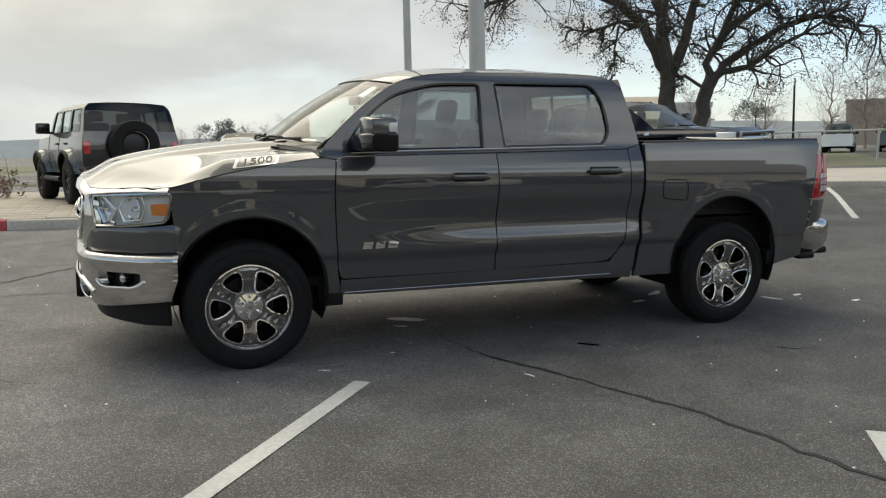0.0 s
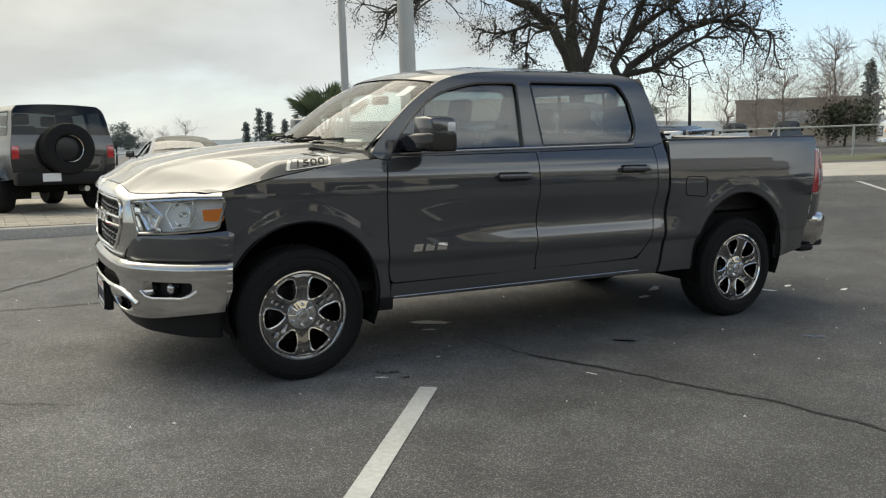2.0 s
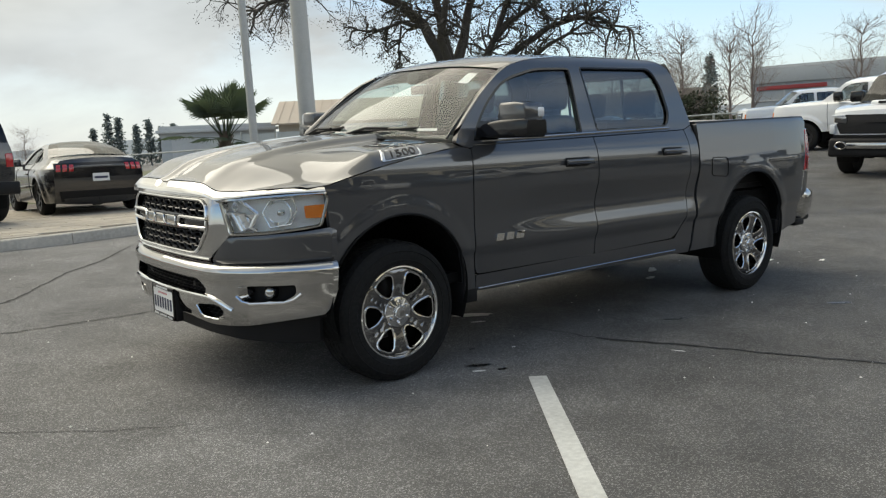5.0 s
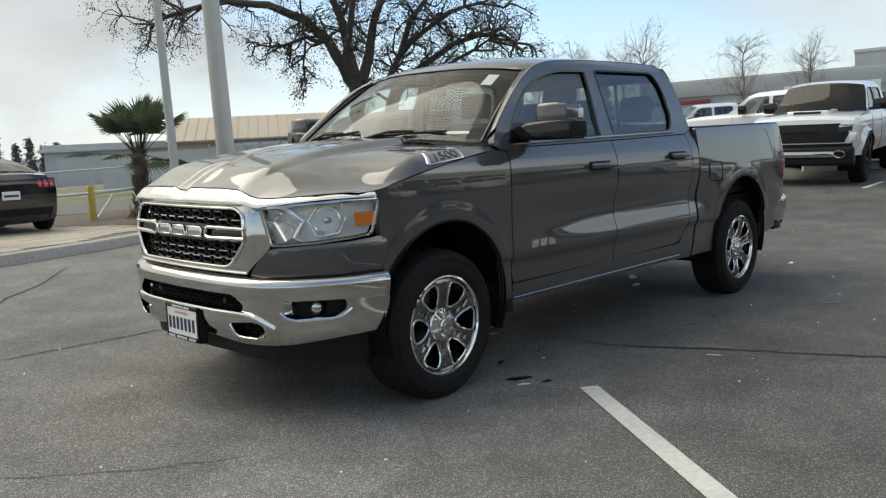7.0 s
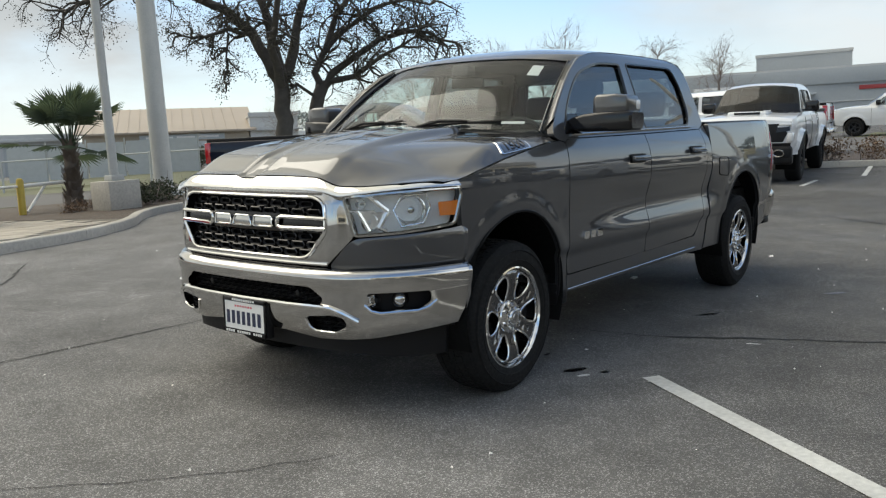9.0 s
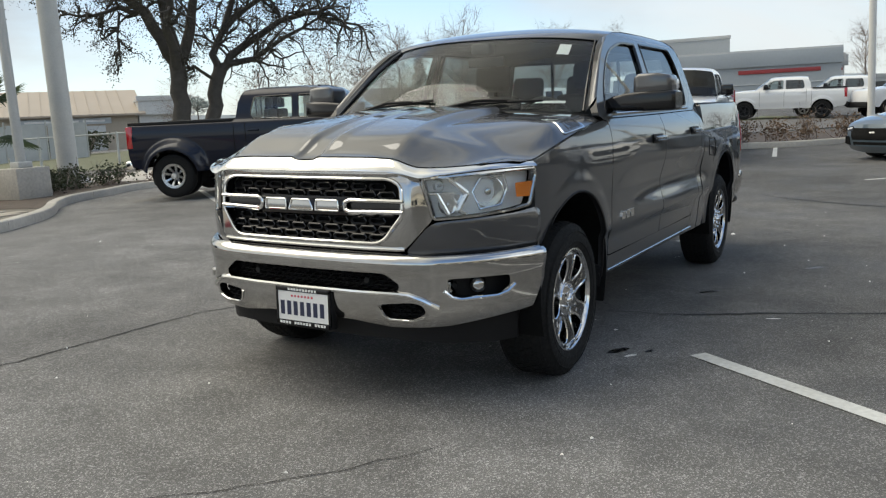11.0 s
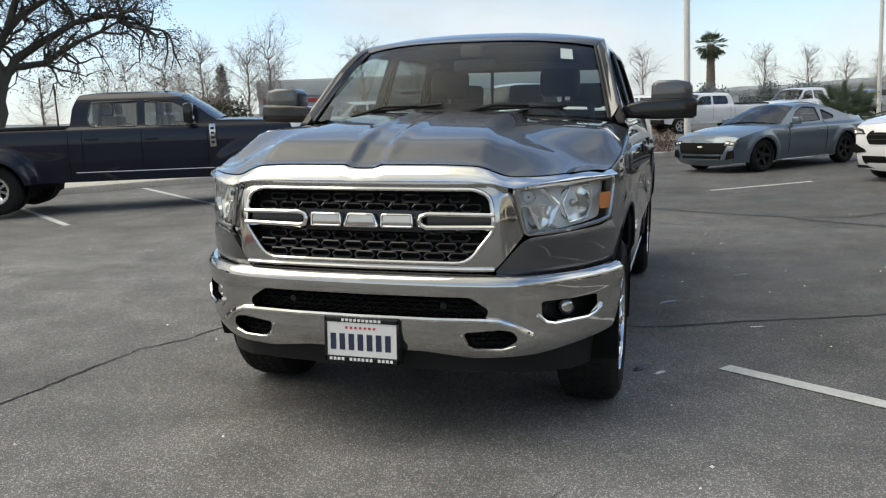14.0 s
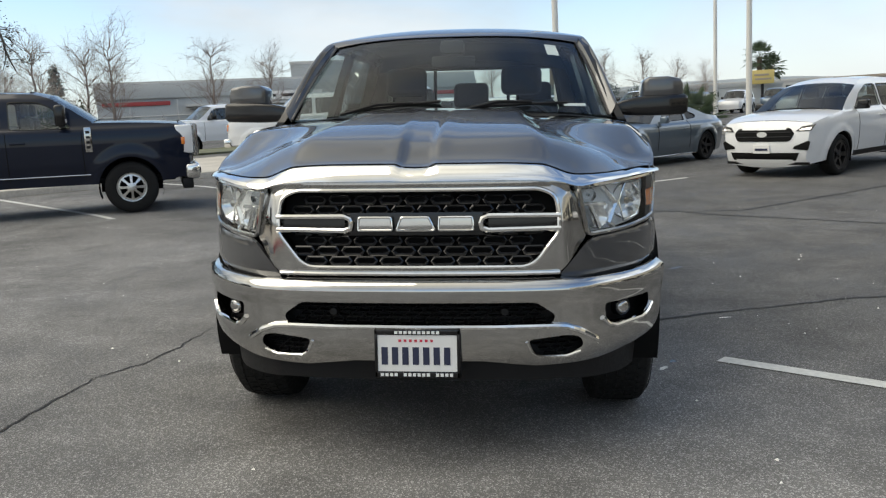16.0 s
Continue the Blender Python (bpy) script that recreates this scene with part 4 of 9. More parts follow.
def around(u, v, off):
    """A point on the nose, off metres outward."""
    s = 1 if u >= 0 else -1
    a = abs(u)
    e = 0.02
    x, y = float(np.interp(a, _plan_u, _plan_x)), float(np.interp(a, _plan_u, _plan_y))
    dx = float(np.interp(a + e, _plan_u, _plan_x)) - float(np.interp(abs(a - e), _plan_u, _plan_x))
    dy = float(np.interp(a + e, _plan_u, _plan_y)) - (float(np.interp(a - e, _plan_u, _plan_y)) if a >= e else -float(np.interp(e - a, _plan_u, _plan_y)))
    L = math.hypot(dx, dy) or 1
    return (x - dy / L * off, s * (y + dx / L * off), v)


def yz(pts, s=1):
    """Outline given as half-widths and heights, as u and v."""
    return [(s * math.copysign(u_of(abs(y)), y if y else 1), z) for y, z in pts]


_bump = curve_fn((0.38, -0.055), (0.42, -0.018), (0.47, 0.012), (0.53, 0.024), (0.58, 0.026), (0.64, 0.026), (0.685, 0.036), (0.718, 0.036), (0.738, 0.026), (0.750, 0.006), (0.765, -0.035))


def bumper_fn(u, v):
    # the middle stands a little forward of the corners
    return around(u, v, _bump(v) + 0.012)


def truck_nose():
    U = u_of(0.955)
    top = [(-U, 0.752), (-u_of(0.80), 0.746), (-u_of(0.60), 0.746), (-u_of(0.52), 0.757), (0, 0.760), (u_of(0.52), 0.757), (u_of(0.60), 0.746), (u_of(0.80), 0.746), (U, 0.752)]
    out = top + [(U - 0.005, 0.60), (U - 0.05, 0.47), (u_of(0.86), 0.45), (u_of(0.70), 0.415), (u_of(0.45), 0.405), (u_of(0.25), 0.43), (-u_of(0.25), 0.43), (-u_of(0.45), 0.405), (-u_of(0.70), 0.415), (-u_of(0.86), 0.45), (-U + 0.05, 0.47), (-U + 0.005, 0.60)]
    intake = rounded(yz([(-0.50, 0.582), (0.50, 0.582), (0.51, 0.615), (0.44, 0.665), (-0.44, 0.665), (-0.51, 0.615)]), 0.02)
    low_l, low_r = (rounded(yz([(s * 0.41, 0.52), (s * 0.44, 0.455), (s * 0.56, 0.452), (s * 0.615, 0.485), (s * 0.60, 0.525), (s * 0.55, 0.535)]), 0.022) for s in (-1, 1))
    fog_l, fog_r = (rounded(yz([(s * 0.685, 0.640), (s * 0.69, 0.575), (s * 0.72, 0.553), (s * 0.845, 0.558), (s * 0.875, 0.59), (s * 0.875, 0.640)]), 0.018) for s in (-1, 1))
    fb = panel("front_bumper", out, bumper_fn, CHROME_SATIN, TRUCK, 0.022, holes=(intake, low_l, low_r, fog_l, fog_r), lip=(0.03, 0, 0), hole_lip=(0.05, 0, 0), label="chromed steel front bumper")
    # black backing, air dam
    panel("bumper_backing", [(-U + 0.03, 0.44), (U - 0.03, 0.44), (U - 0.03, 0.74), (-U + 0.03, 0.74)], lambda u, v: around(u, v, -0.035), PLASTIC, TRUCK, 0.08)
    dam = [(-u_of(0.93), 0.47), (u_of(0.93), 0.47), (u_of(0.93), 0.30), (u_of(0.86), 0.30), (u_of(0.55), 0.335), (-u_of(0.55), 0.335), (-u_of(0.86), 0.30), (-u_of(0.93), 0.30)]
    panel("air_dam", dam, lambda u, v: around(u, v, -0.05 - 0.10 * (0.47 - v)), PLASTIC, TRUCK, 0.05, lip=(0.02, 0, 0), label="black plastic air dam")
    # bright beads
    lo = [(0.655, 0.508), (0.60, 0.548), (0.545, 0.570), (0.50, 0.574), (0.30, 0.573), (0.0, 0.573)]
    arcp = yz([(-a, z) for a, z in lo]) + yz(lo[::-1])[1:]
    part("bumper_bead", tube([around(u, v, _bump(v) + 0.016) for u, v in arcp], 0.012, 8), CHROME, fb, "bright bead under the intake")
    for s in (-1, 1):
        e = yz([(s * 0.405, 0.512), (s * 0.425, 0.468), (s * 0.455, 0.449), (s * 0.56, 0.447), (s * 0.605, 0.464)])
        part("bumper_bead", tube([around(u, v, _bump(v) + 0.014) for u, v in e], 0.006, 6), CHROME, fb)
        e = yz([(s * 0.675, 0.585), (s * 0.70, 0.556), (s * 0.73, 0.545), (s * 0.84, 0.549), (s * 0.868, 0.563), (s * 0.888, 0.592)])
        part("bumper_bead", tube([around(u, v, _bump(v) + 0.014) for u, v in e], 0.010, 8), CHROME, fb, "bright bead under the fog lamp")
        fog = part("fog_lamp", fog_lamp(), GLOSS_BLACK, TRUCK, "round clear fog lamp")
        c = Vector(around(s * u_of(0.795), 0.598, -0.012))
        fog.matrix_local = Matrix.Translation(c) @ Matrix.Rotation(radians(-90 - s * 30), 4, "Z")
        eye = part("fog_lens", lathe([(0.0, -0.022), (0.018, -0.021), (0.027, -0.015), (0.031, -0.004)], 18), CHROME_SATIN, fog, "small clear lens")
        eye.matrix_local = Matrix.Translation((0, -0.004, 0))
        # parking sensors
        for yy, zz, o in ((0.33, 0.62, -0.012), (0.715, 0.60, -0.012)):
            c = Vector(around(s * u_of(yy), zz, o))
            b = lathe([(0.0, -0.012), (0.014, -0.010), (0.016, 0.0), (0.02, 0.004), (0.02, 0.02)], 14)
            so = part("parking_sensor", b, PLASTIC, fb, "round black parking sensor")
            so.matrix_local = Matrix.Translation(c) @ Matrix.Rotation(radians(-90 - (s * 30 if yy > 0.5 else 0)), 4, "Z")
    honeycomb("intake_mesh", intake, lambda u, v: around(u, v, -0.005), 0.052, 0.019, TRUCK, PLASTIC)
    honeycomb("intake_mesh", low_l, lambda u, v: around(u, v, -0.01), 0.05, 0.019, TRUCK, PLASTIC)
    honeycomb("intake_mesh", low_r, lambda u, v: around(u, v, -0.01), 0.05, 0.019, TRUCK, PLASTIC)
    # painted fascia under each headlamp
    for s in (-1, 1):
        fas = yz([(s * 0.53, 0.757), (s * 0.60, 0.737), (s * 0.80, 0.735)]) + [(s * (u_of(0.955) + 0.0), 0.748), (s * (u_of(0.955) + 0.01), 0.93)] + yz([(s * 0.90, 0.915), (s * 0.80, 0.905), (s * 0.655, 0.893), (s * 0.625, 0.875)])
        fas = rounded(fas, [0.02, 0.03, 0, 0, 0, 0, 0, 0.02, 0.02], 4)
        fof = curve_fn((0.735, -0.012), (0.76, 0.004), (0.80, 0.012), (0.88, 0.014), (0.915, 0.004), (0.93, -0.002))
        panel("headlamp_fascia", fas, lambda u, v: around(u, v, fof(v) - 0.010 * step01(0.95, 1.25, abs(u))), PAINT_GREY, TRUCK, 0.03, lip=(0.03, -s * 0.0, 0), label="painted panel under the headlamp")
        headlamp(s)
    # chrome brow across the nose, over grille and lamps
    nz = 60
    v, f = [], []
    sect = ((0.0, -0.016), (0.03, -0.006), (0.14, 0.004), (0.48, 0.017), (0.56, 0.021), (0.92, 0.023), (1.0, 0.012), (1.0, -0.02))
    top_z = brow_z
    bot_z = curve_fn((0.0, 1.115), (0.40, 1.114), (0.52, 1.108), (0.60, 1.088), (0.66, 1.098), (0.90, 1.122), (1.5, 1.124))
    ue = u_of(0.955) - 0.02
    for i in range(nz * 2 + 1):
        u = ue * (i - nz) / nz
        y = abs(around(u, 0, 0)[1])
        zt, zb = top_z(y), bot_z(y)
        for t, o in sect:
            lean = -0.010 * (1 - t)
            v.append(around(u, zt + (zb - zt) * t, o + lean + 0.005 - 0.006 * step01(0.6, 0.9, y)))
    n = len(sect)
    f = [(i * n + j, (i + 1) * n + j, (i + 1) * n + j + 1, i * n + j + 1) for i in range(nz * 2) for j in range(n - 1)]
    mesh_ob("chrome_brow", v, f, CHROME, TRUCK, "chrome brow above grille and headlamps", sharp=50)
    grille()
    plate()


def fog_lamp():
    return join(lathe([(0.0, -0.006), (0.025, -0.010), (0.034, -0.016), (0.038, -0.004), (0.040, 0.02)], 18), box_data(-0.012, 0.012, -0.02, 0.0, -0.016, 0.016, 0.004))


def honeycomb(name, outline, fn, dx, dz, parent, mat, tip=None):
    """A moulded mesh: staggered rows of long six-sided cells with raised rims before a dark back."""
    us, vs = [p[0] for p in outline], [p[1] for p in outline]
    back = sheet(outline, lambda u, v: tuple(Vector(fn(u, v)) + Vector((0.035, 0, 0))), 0.06)
    verts, faces = list(back[0]), list(back[1])
    fm = [0] * len(faces)
    w, h, rim = dx * 0.43, dz * 0.36, dz * 0.13
    z, r = min(vs) + dz * 0.5, 0
    while z < max(vs):
        for k in range(math.floor(min(us) / dx) - 1, math.ceil(max(us) / dx) + 2):
            u0 = (k + 0.5 * (r % 2)) * dx
            if not all(inside(outline, u0 + s * w * 0.6, z + q * h * 0.7) for s in (-1, 1) for q in (-1, 1)):
                continue
            o = len(verts)
            for g, dep in ((rim, 0.003), (0.0, 0.0), (-rim, 0.012), (-rim, 0.030)):
                ww, hh = w + g, h + g
                for su, sz in ((-1, 0), (-0.72, -1), (0.72, -1), (1, 0), (0.72, 1), (-0.72, 1)):
                    verts.append(Vector(fn(u0 + su * ww, z + sz * hh)) + Vector((dep, 0, 0)))
            for ring in range(3):
                for j in range(6):
                    a, b = o + ring * 6 + j, o + ring * 6 + (j + 1) % 6
                    faces.append((a, b, b + 6, a + 6))
                    fm.append(1 if ring == 1 else 0)
        z += dz
        r += 1
    fm = [2 if i < len(back[1]) else k for i, k in enumerate(fm)]
    return mesh_ob(name, verts, faces, [mat, tip or mat, UNDERBODY], parent, "black moulded mesh of staggered cells", fmat=fm, smooth=False)


def headlamp(s):
    lens = rounded(yz([(s * 0.605, 1.085), (s * 0.645, 0.905), (s * 0.80, 0.915), (s * 0.90, 0.932)]) + [(s * (u_of(0.955) - 0.045), 0.945), (s * (u_of(0.955) - 0.005), 1.085), (s * (u_of(0.955) - 0.015), 1.115)] + yz([(s * 0.90, 1.112), (s * 0.75, 1.098)]), [0.02, 0.02, 0, 0, 0.02, 0.015, 0.01, 0, 0], 4)
    lamp = panel("headlamp", lens, lambda u, v: around(u, v, 0.010 - 0.045 * max(0, v - 0.95)), GLASS_LENS, TRUCK, 0.04, label="clear headlamp with chrome reflectors and amber marker")
    lamp.visible_shadow = False
    inner = [(s * (abs(u) - 0.0), v) for u, v in lens]
    back = panel("lamp_housing", inner, lambda u, v: around(u, v, -0.055), LAMP_GREY, lamp, 0.05, lip=(0, 0, 0))
    rim = [around(u, v, -0.004) for u, v in resample(lens, 0.04)]
    part("lamp_bezel", tube(rim, 0.009, 6, True), CHROME_SATIN, lamp)
    # big bowl, small bowls
    for yy, zz, r, tilt in ((0.835, 1.015, 0.070, 30), (0.70, 0.965, 0.043, 12), (0.668, 1.05, 0.026, 8)):
        c = Vector(around(s * u_of(yy), zz, -0.030))
        b = lathe([(0.0, 0.055), (r * 0.35, 0.05), (r * 0.7, 0.03), (r * 0.95, 0.004), (r, 0.0), (r * 1.06, 0.004)], 20)
        bowl = part("lamp_bowl", b, REFLECTOR, lamp, "bright reflector bowl")
        seat_m = Matrix.Translation(c) @ Matrix.Rotation(radians(-90 - s * tilt), 4, "Z")
        bowl.matrix_local = seat_m
        bulb = part("lamp_bulb", lathe([(0.0, -0.004), (r * 0.2, 0.0), (r * 0.26, 0.02), (r * 0.2, 0.05)], 12), CHROME_SATIN, lamp)
        bulb.matrix_local = seat_m
    # six-sided frame round the big bowl
    ux = u_of(0.835)
    hexa = [(ux - 0.085, 1.02), (ux - 0.045, 1.085), (ux + 0.075, 1.092), (ux + 0.095, 1.03), (ux + 0.06, 0.955), (ux - 0.05, 0.94)]
    part("bowl_frame", tube([around(s * a, b, -0.016) for a, b in hexa], 0.005, 6, True), REFLECTOR, lamp)
    # slanted bright dividers
    for a, b, w in (((0.70, 1.09), (0.765, 1.015), 0.012), ((0.765, 1.015), (0.735, 0.94), 0.012), ((0.735, 0.94), (0.76, 0.925), 0.010), ((0.63, 1.02), (0.72, 1.015), 0.008), ((0.66, 1.02), (0.70, 0.925), 0.010)):
        pts = [around(s * u_of(a[0] + (b[0] - a[0]) * k / 4), a[1] + (b[1] - a[1]) * k / 4, -0.014) for k in range(5)]
        part("lamp_divider", tube(pts, w, 6), REFLECTOR, lamp)
    wedge = yz([(s * 0.66, 1.015), (s * 0.69, 0.93), (s * 0.735, 0.935), (s * 0.755, 1.01)])
    panel("lamp_plate", wedge, lambda u, v: around(u, v, -0.03), REFLECTOR, lamp, 0.04)
    am = rounded([(s * (u_of(0.90) + 0.015), 0.985), (s * (u_of(0.955) - 0.028), 0.985), (s * (u_of(0.955) - 0.018), 1.055), (s * (u_of(0.90) + 0.008), 1.050)], 0.008, 3)
    panel("amber_marker", am, lambda u, v: around(u, v, -0.002 - 0.03 * max(0, v - 0.95)), AMBER, lamp, 0.02, lip=(0.01, 0, 0), label="amber side marker")


def grille():
    outer = rounded(yz([(-0.52, 0.760), (0.52, 0.760), (0.645, 0.905), (0.60, 1.098), (0.48, 1.112), (-0.48, 1.112), (-0.60, 1.098), (-0.645, 0.905)]), [0.02, 0.02, 0.02, 0.03, 0.04, 0.04, 0.03, 0.02], 4)
    hole = rounded(yz([(-0.43, 0.798), (0.43, 0.798), (0.525, 0.925), (0.525, 0.985), (0.515, 1.06), (0.46, 1.086), (-0.46, 1.086), (-0.515, 1.06), (-0.525, 0.985), (-0.525, 0.925)]), [0.05, 0.05, 0.02, 0.01, 0.03, 0.03, 0.03, 0.03, 0.01, 0.02], 5)
    go = curve_fn((0.74, -0.02), (0.77, 0.012), (0.80, 0.022), (0.95, 0.020), (1.06, 0.006), (1.11, -0.012))
    gr = panel("grille_surround", outer, lambda u, v: around(u, v, go(v) - 0.03 * step01(0.54, 0.64, abs(u))), CHROME_SATIN, TRUCK, 0.025, holes=(hole,), lip=(0.03, 0, 0), hole_lip=(0.05, 0, 0), label="chrome grille surround")
    part("grille_bead", tube([around(u, v, go(v) + 0.004) for u, v in resample(hole, 0.03)], 0.009, 8, True), CHROME, gr)
    ob = [q for q in resample(yz([(-0.53, 0.772), (0.53, 0.772)]), 0.03)]
    part("grille_bead", tube([around(u, 0.772, go(0.772) + 0.002) for u in [-u_of(0.53) + 2 * u_of(0.53) * k / 30 for k in range(31)]], 0.009, 8), CHROME, gr)
    honeycomb("grille_mesh", hole, lambda u, v: around(u, v, go(v) - 0.022), 0.098, 0.0385, TRUCK, GLOSS_BLACK, GRILLE_GLINT)
    # the bright hoops beside the badge
    for s in (-1, 1):
        loop = yz([(s * 0.53, 0.988), (s * 0.27, 0.991), (s * 0.247, 0.980), (s * 0.242, 0.963), (s * 0.247, 0.944), (s * 0.27, 0.935), (s * 0.53, 0.938)])
        part("grille_hoop", tube([around(u, v, go(v) + 0.006) for u, v in loop], 0.0115, 8), CHROME, TRUCK, "bright hoop across the grille")
        bar = yz([(s * 0.27, 0.946), (s * 0.52, 0.948), (s * 0.52, 0.980), (s * 0.27, 0.980)])
        panel("hoop_field", bar, lambda u, v: around(u, v, go(v) - 0.008), GLOSS_BLACK, TRUCK, 0.05)
    panel("badge_field", yz([(-0.25, 0.918), (0.25, 0.918), (0.25, 1.002), (-0.25, 1.002)]), lambda u, v: around(u, v, go(v) - 0.006), GLOSS_BLACK, TRUCK, 0.05)
    # the maker's badge: three plain raised blocks
    for a, b in ((0.215, 0.085), (0.072, -0.072), (-0.085, -0.215)):
        sk = 0.022 if abs(a + b) < 0.05 else 0.004
        poly = rounded([(a, 0.938), (b, 0.938), (b + sk, 0.987), (a - sk, 0.987)], 0.006, 2)
        bl = panel("grille_badge", poly, lambda u, v: around(u, v, go(v) + 0.014), CHROME_SATIN, TRUCK, 0.02, lip=(0.02, 0, 0), label="plain chrome badge block", lip_mat=CHROME)
        part("badge_edge", tube([around(u, v, go(v) + 0.015) for u, v in resample(poly, 0.03)], 0.0045, 6, True), CHROME, bl)


def plate():
    x = -1.002
    part("plate_bracket", box_data(x + 0.006, x + 0.05, -0.165, 0.165, 0.375, 0.555, 0.008), PLASTIC, TRUCK, "black plate bracket")
    holder = part("plate_frame", join(box_data(x - 0.006, x + 0.006, -0.162, 0.162, 0.545, 0.566, 0.003), box_data(x - 0.006, x + 0.006, -0.162, 0.162, 0.380, 0.404, 0.003), box_data(x - 0.006, x + 0.006, -0.162, -0.150, 0.38, 0.566, 0.003), box_data(x - 0.006, x + 0.006, 0.150, 0.162, 0.38, 0.566, 0.003)), GLOSS_BLACK, TRUCK, "black dealer plate frame")
    pl = part("licence_plate", box_data(x - 0.002, x + 0.002, -0.152, 0.152, 0.402, 0.548, 0.0), PLATE_WHITE, TRUCK, "white licence plate with dark bars")
    def bars(rows, mat, nm, dx):
        b = [box_data(x - dx, x - dx + 0.001, -y1, -y0, z0, z1) for y0, y1, z0, z1 in rows]
        for q in b:
            part(nm, q, mat, pl if nm == "plate_bar" else holder)
    bars([(-0.136 + k * 0.0395, -0.136 + k * 0.0395 + 0.024, 0.430, 0.498) for k in range(7)], PLATE_BLUE, "plate_bar", 0.0035)
    bars([(-0.07 + k * 0.02, -0.07 + k * 0.02 + 0.010, 0.518, 0.528) for k in range(7)], PLATE_RED, "plate_bar", 0.0035)
    bars([(-0.085 + k * 0.0175, -0.085 + k * 0.0175 + 0.012, 0.550, 0.561) for k in range(10)], PLATE_WHITE, "frame_bar", 0.0075)
    bars([(-0.14 + k * 0.0175, -0.128 + k * 0.0175, 0.386, 0.398) for k in range(16) if k not in (4, 11)], PLATE_WHITE, "frame_bar", 0.0075)


def digit_badge():
    # raised digits of the model badge
    for s in (-1, 1):
        cu = bpy.data.curves.new("badge_number", "FONT")
        cu.body = "1500"
        cu.size = 0.086
        cu.extrude = 0.002
        cu.align_x, cu.align_y = "CENTER", "CENTER"
        tmp = bpy.data.objects.new("tmp", cu)
        scene.collection.objects.link(tmp)
        me = bpy.data.meshes.new_from_object(tmp.evaluated_get(bpy.context.evaluated_depsgraph_get()))
        bpy.data.objects.remove(tmp)
        f = hood_side(s)
        u0, v0 = 0.071, 1.305
        for q in me.vertices:
            du = q.co.x * 1.12 * (1 if s < 0 else -1)
            p = f(u0 + du + q.co.y * 0.25, v0 + q.co.y * 0.60 + du * 0.108, 0.013 + q.co.z)
            q.co = p
        me.materials.append(GLOSS_BLACK)
        ob = new("badge_number", me)
        ob.parent = TRUCK


def wheel_meshes():
    """Meshes of one road wheel facing -y, centred at the hub."""
    out = {}
    R = TYRE_R
    prof = [(0.262, -0.10), (0.268, -0.128), (0.285, -0.138), (0.315, -0.143), (0.345, -0.141), (0.372, -0.132), (0.388, -0.120), (0.398, -0.106), (0.402, -0.09), (0.403, 0.0), (0.402, 0.09), (0.398, 0.106), (0.388, 0.12), (0.345, 0.141), (0.285, 0.138), (0.262, 0.10)]
    tyre = lathe(prof, 64)
    # tread blocks
    blocks = []
    for row, (ya, yb) in enumerate(((-0.112, -0.072), (-0.062, -0.024), (-0.015, 0.015), (0.024, 0.062), (0.072, 0.112))):
        n = 54
        for k in range(n):
            t0 = 2 * math.pi * (k + 0.5 * (row % 2)) / n
            t1 = t0 + 2 * math.pi / n * 0.74
            sh = 0.03 if row in (0, 4) else 0.05
            r0, r1 = R - 0.004, R + 0.0045
            e = 0.010 if row in (0, 4) else 0.0
            bm = bmesh.new()
            vs = []
            for r in (r0, r1):
                for (t, y) in ((t0, ya), (t1, ya), (t1 + sh * 0.3, yb), (t0 + sh * 0.3, yb)):
                    rr = r - (e if (row == 0 and y == ya) or (row == 4 and y == yb) else 0)
                    vs.append(bm.verts.new((rr * math.cos(t), y, rr * math.sin(t))))
            for q in ((4, 5, 6, 7), (0, 1, 5, 4), (1, 2, 6, 5), (2, 3, 7, 6), (3, 0, 4, 7)):
                bm.faces.new([vs[i] for i in q])
            blocks.append(bm)
    v, f = [], []
    for b in blocks:
        o = len(v)
        b.verts.index_update()
        v += [q.co.copy() for q in b.verts]
        f += [tuple(o + q.index for q in fc.verts) for fc in b.faces]
        b.free()
    return tyre, (v, f)


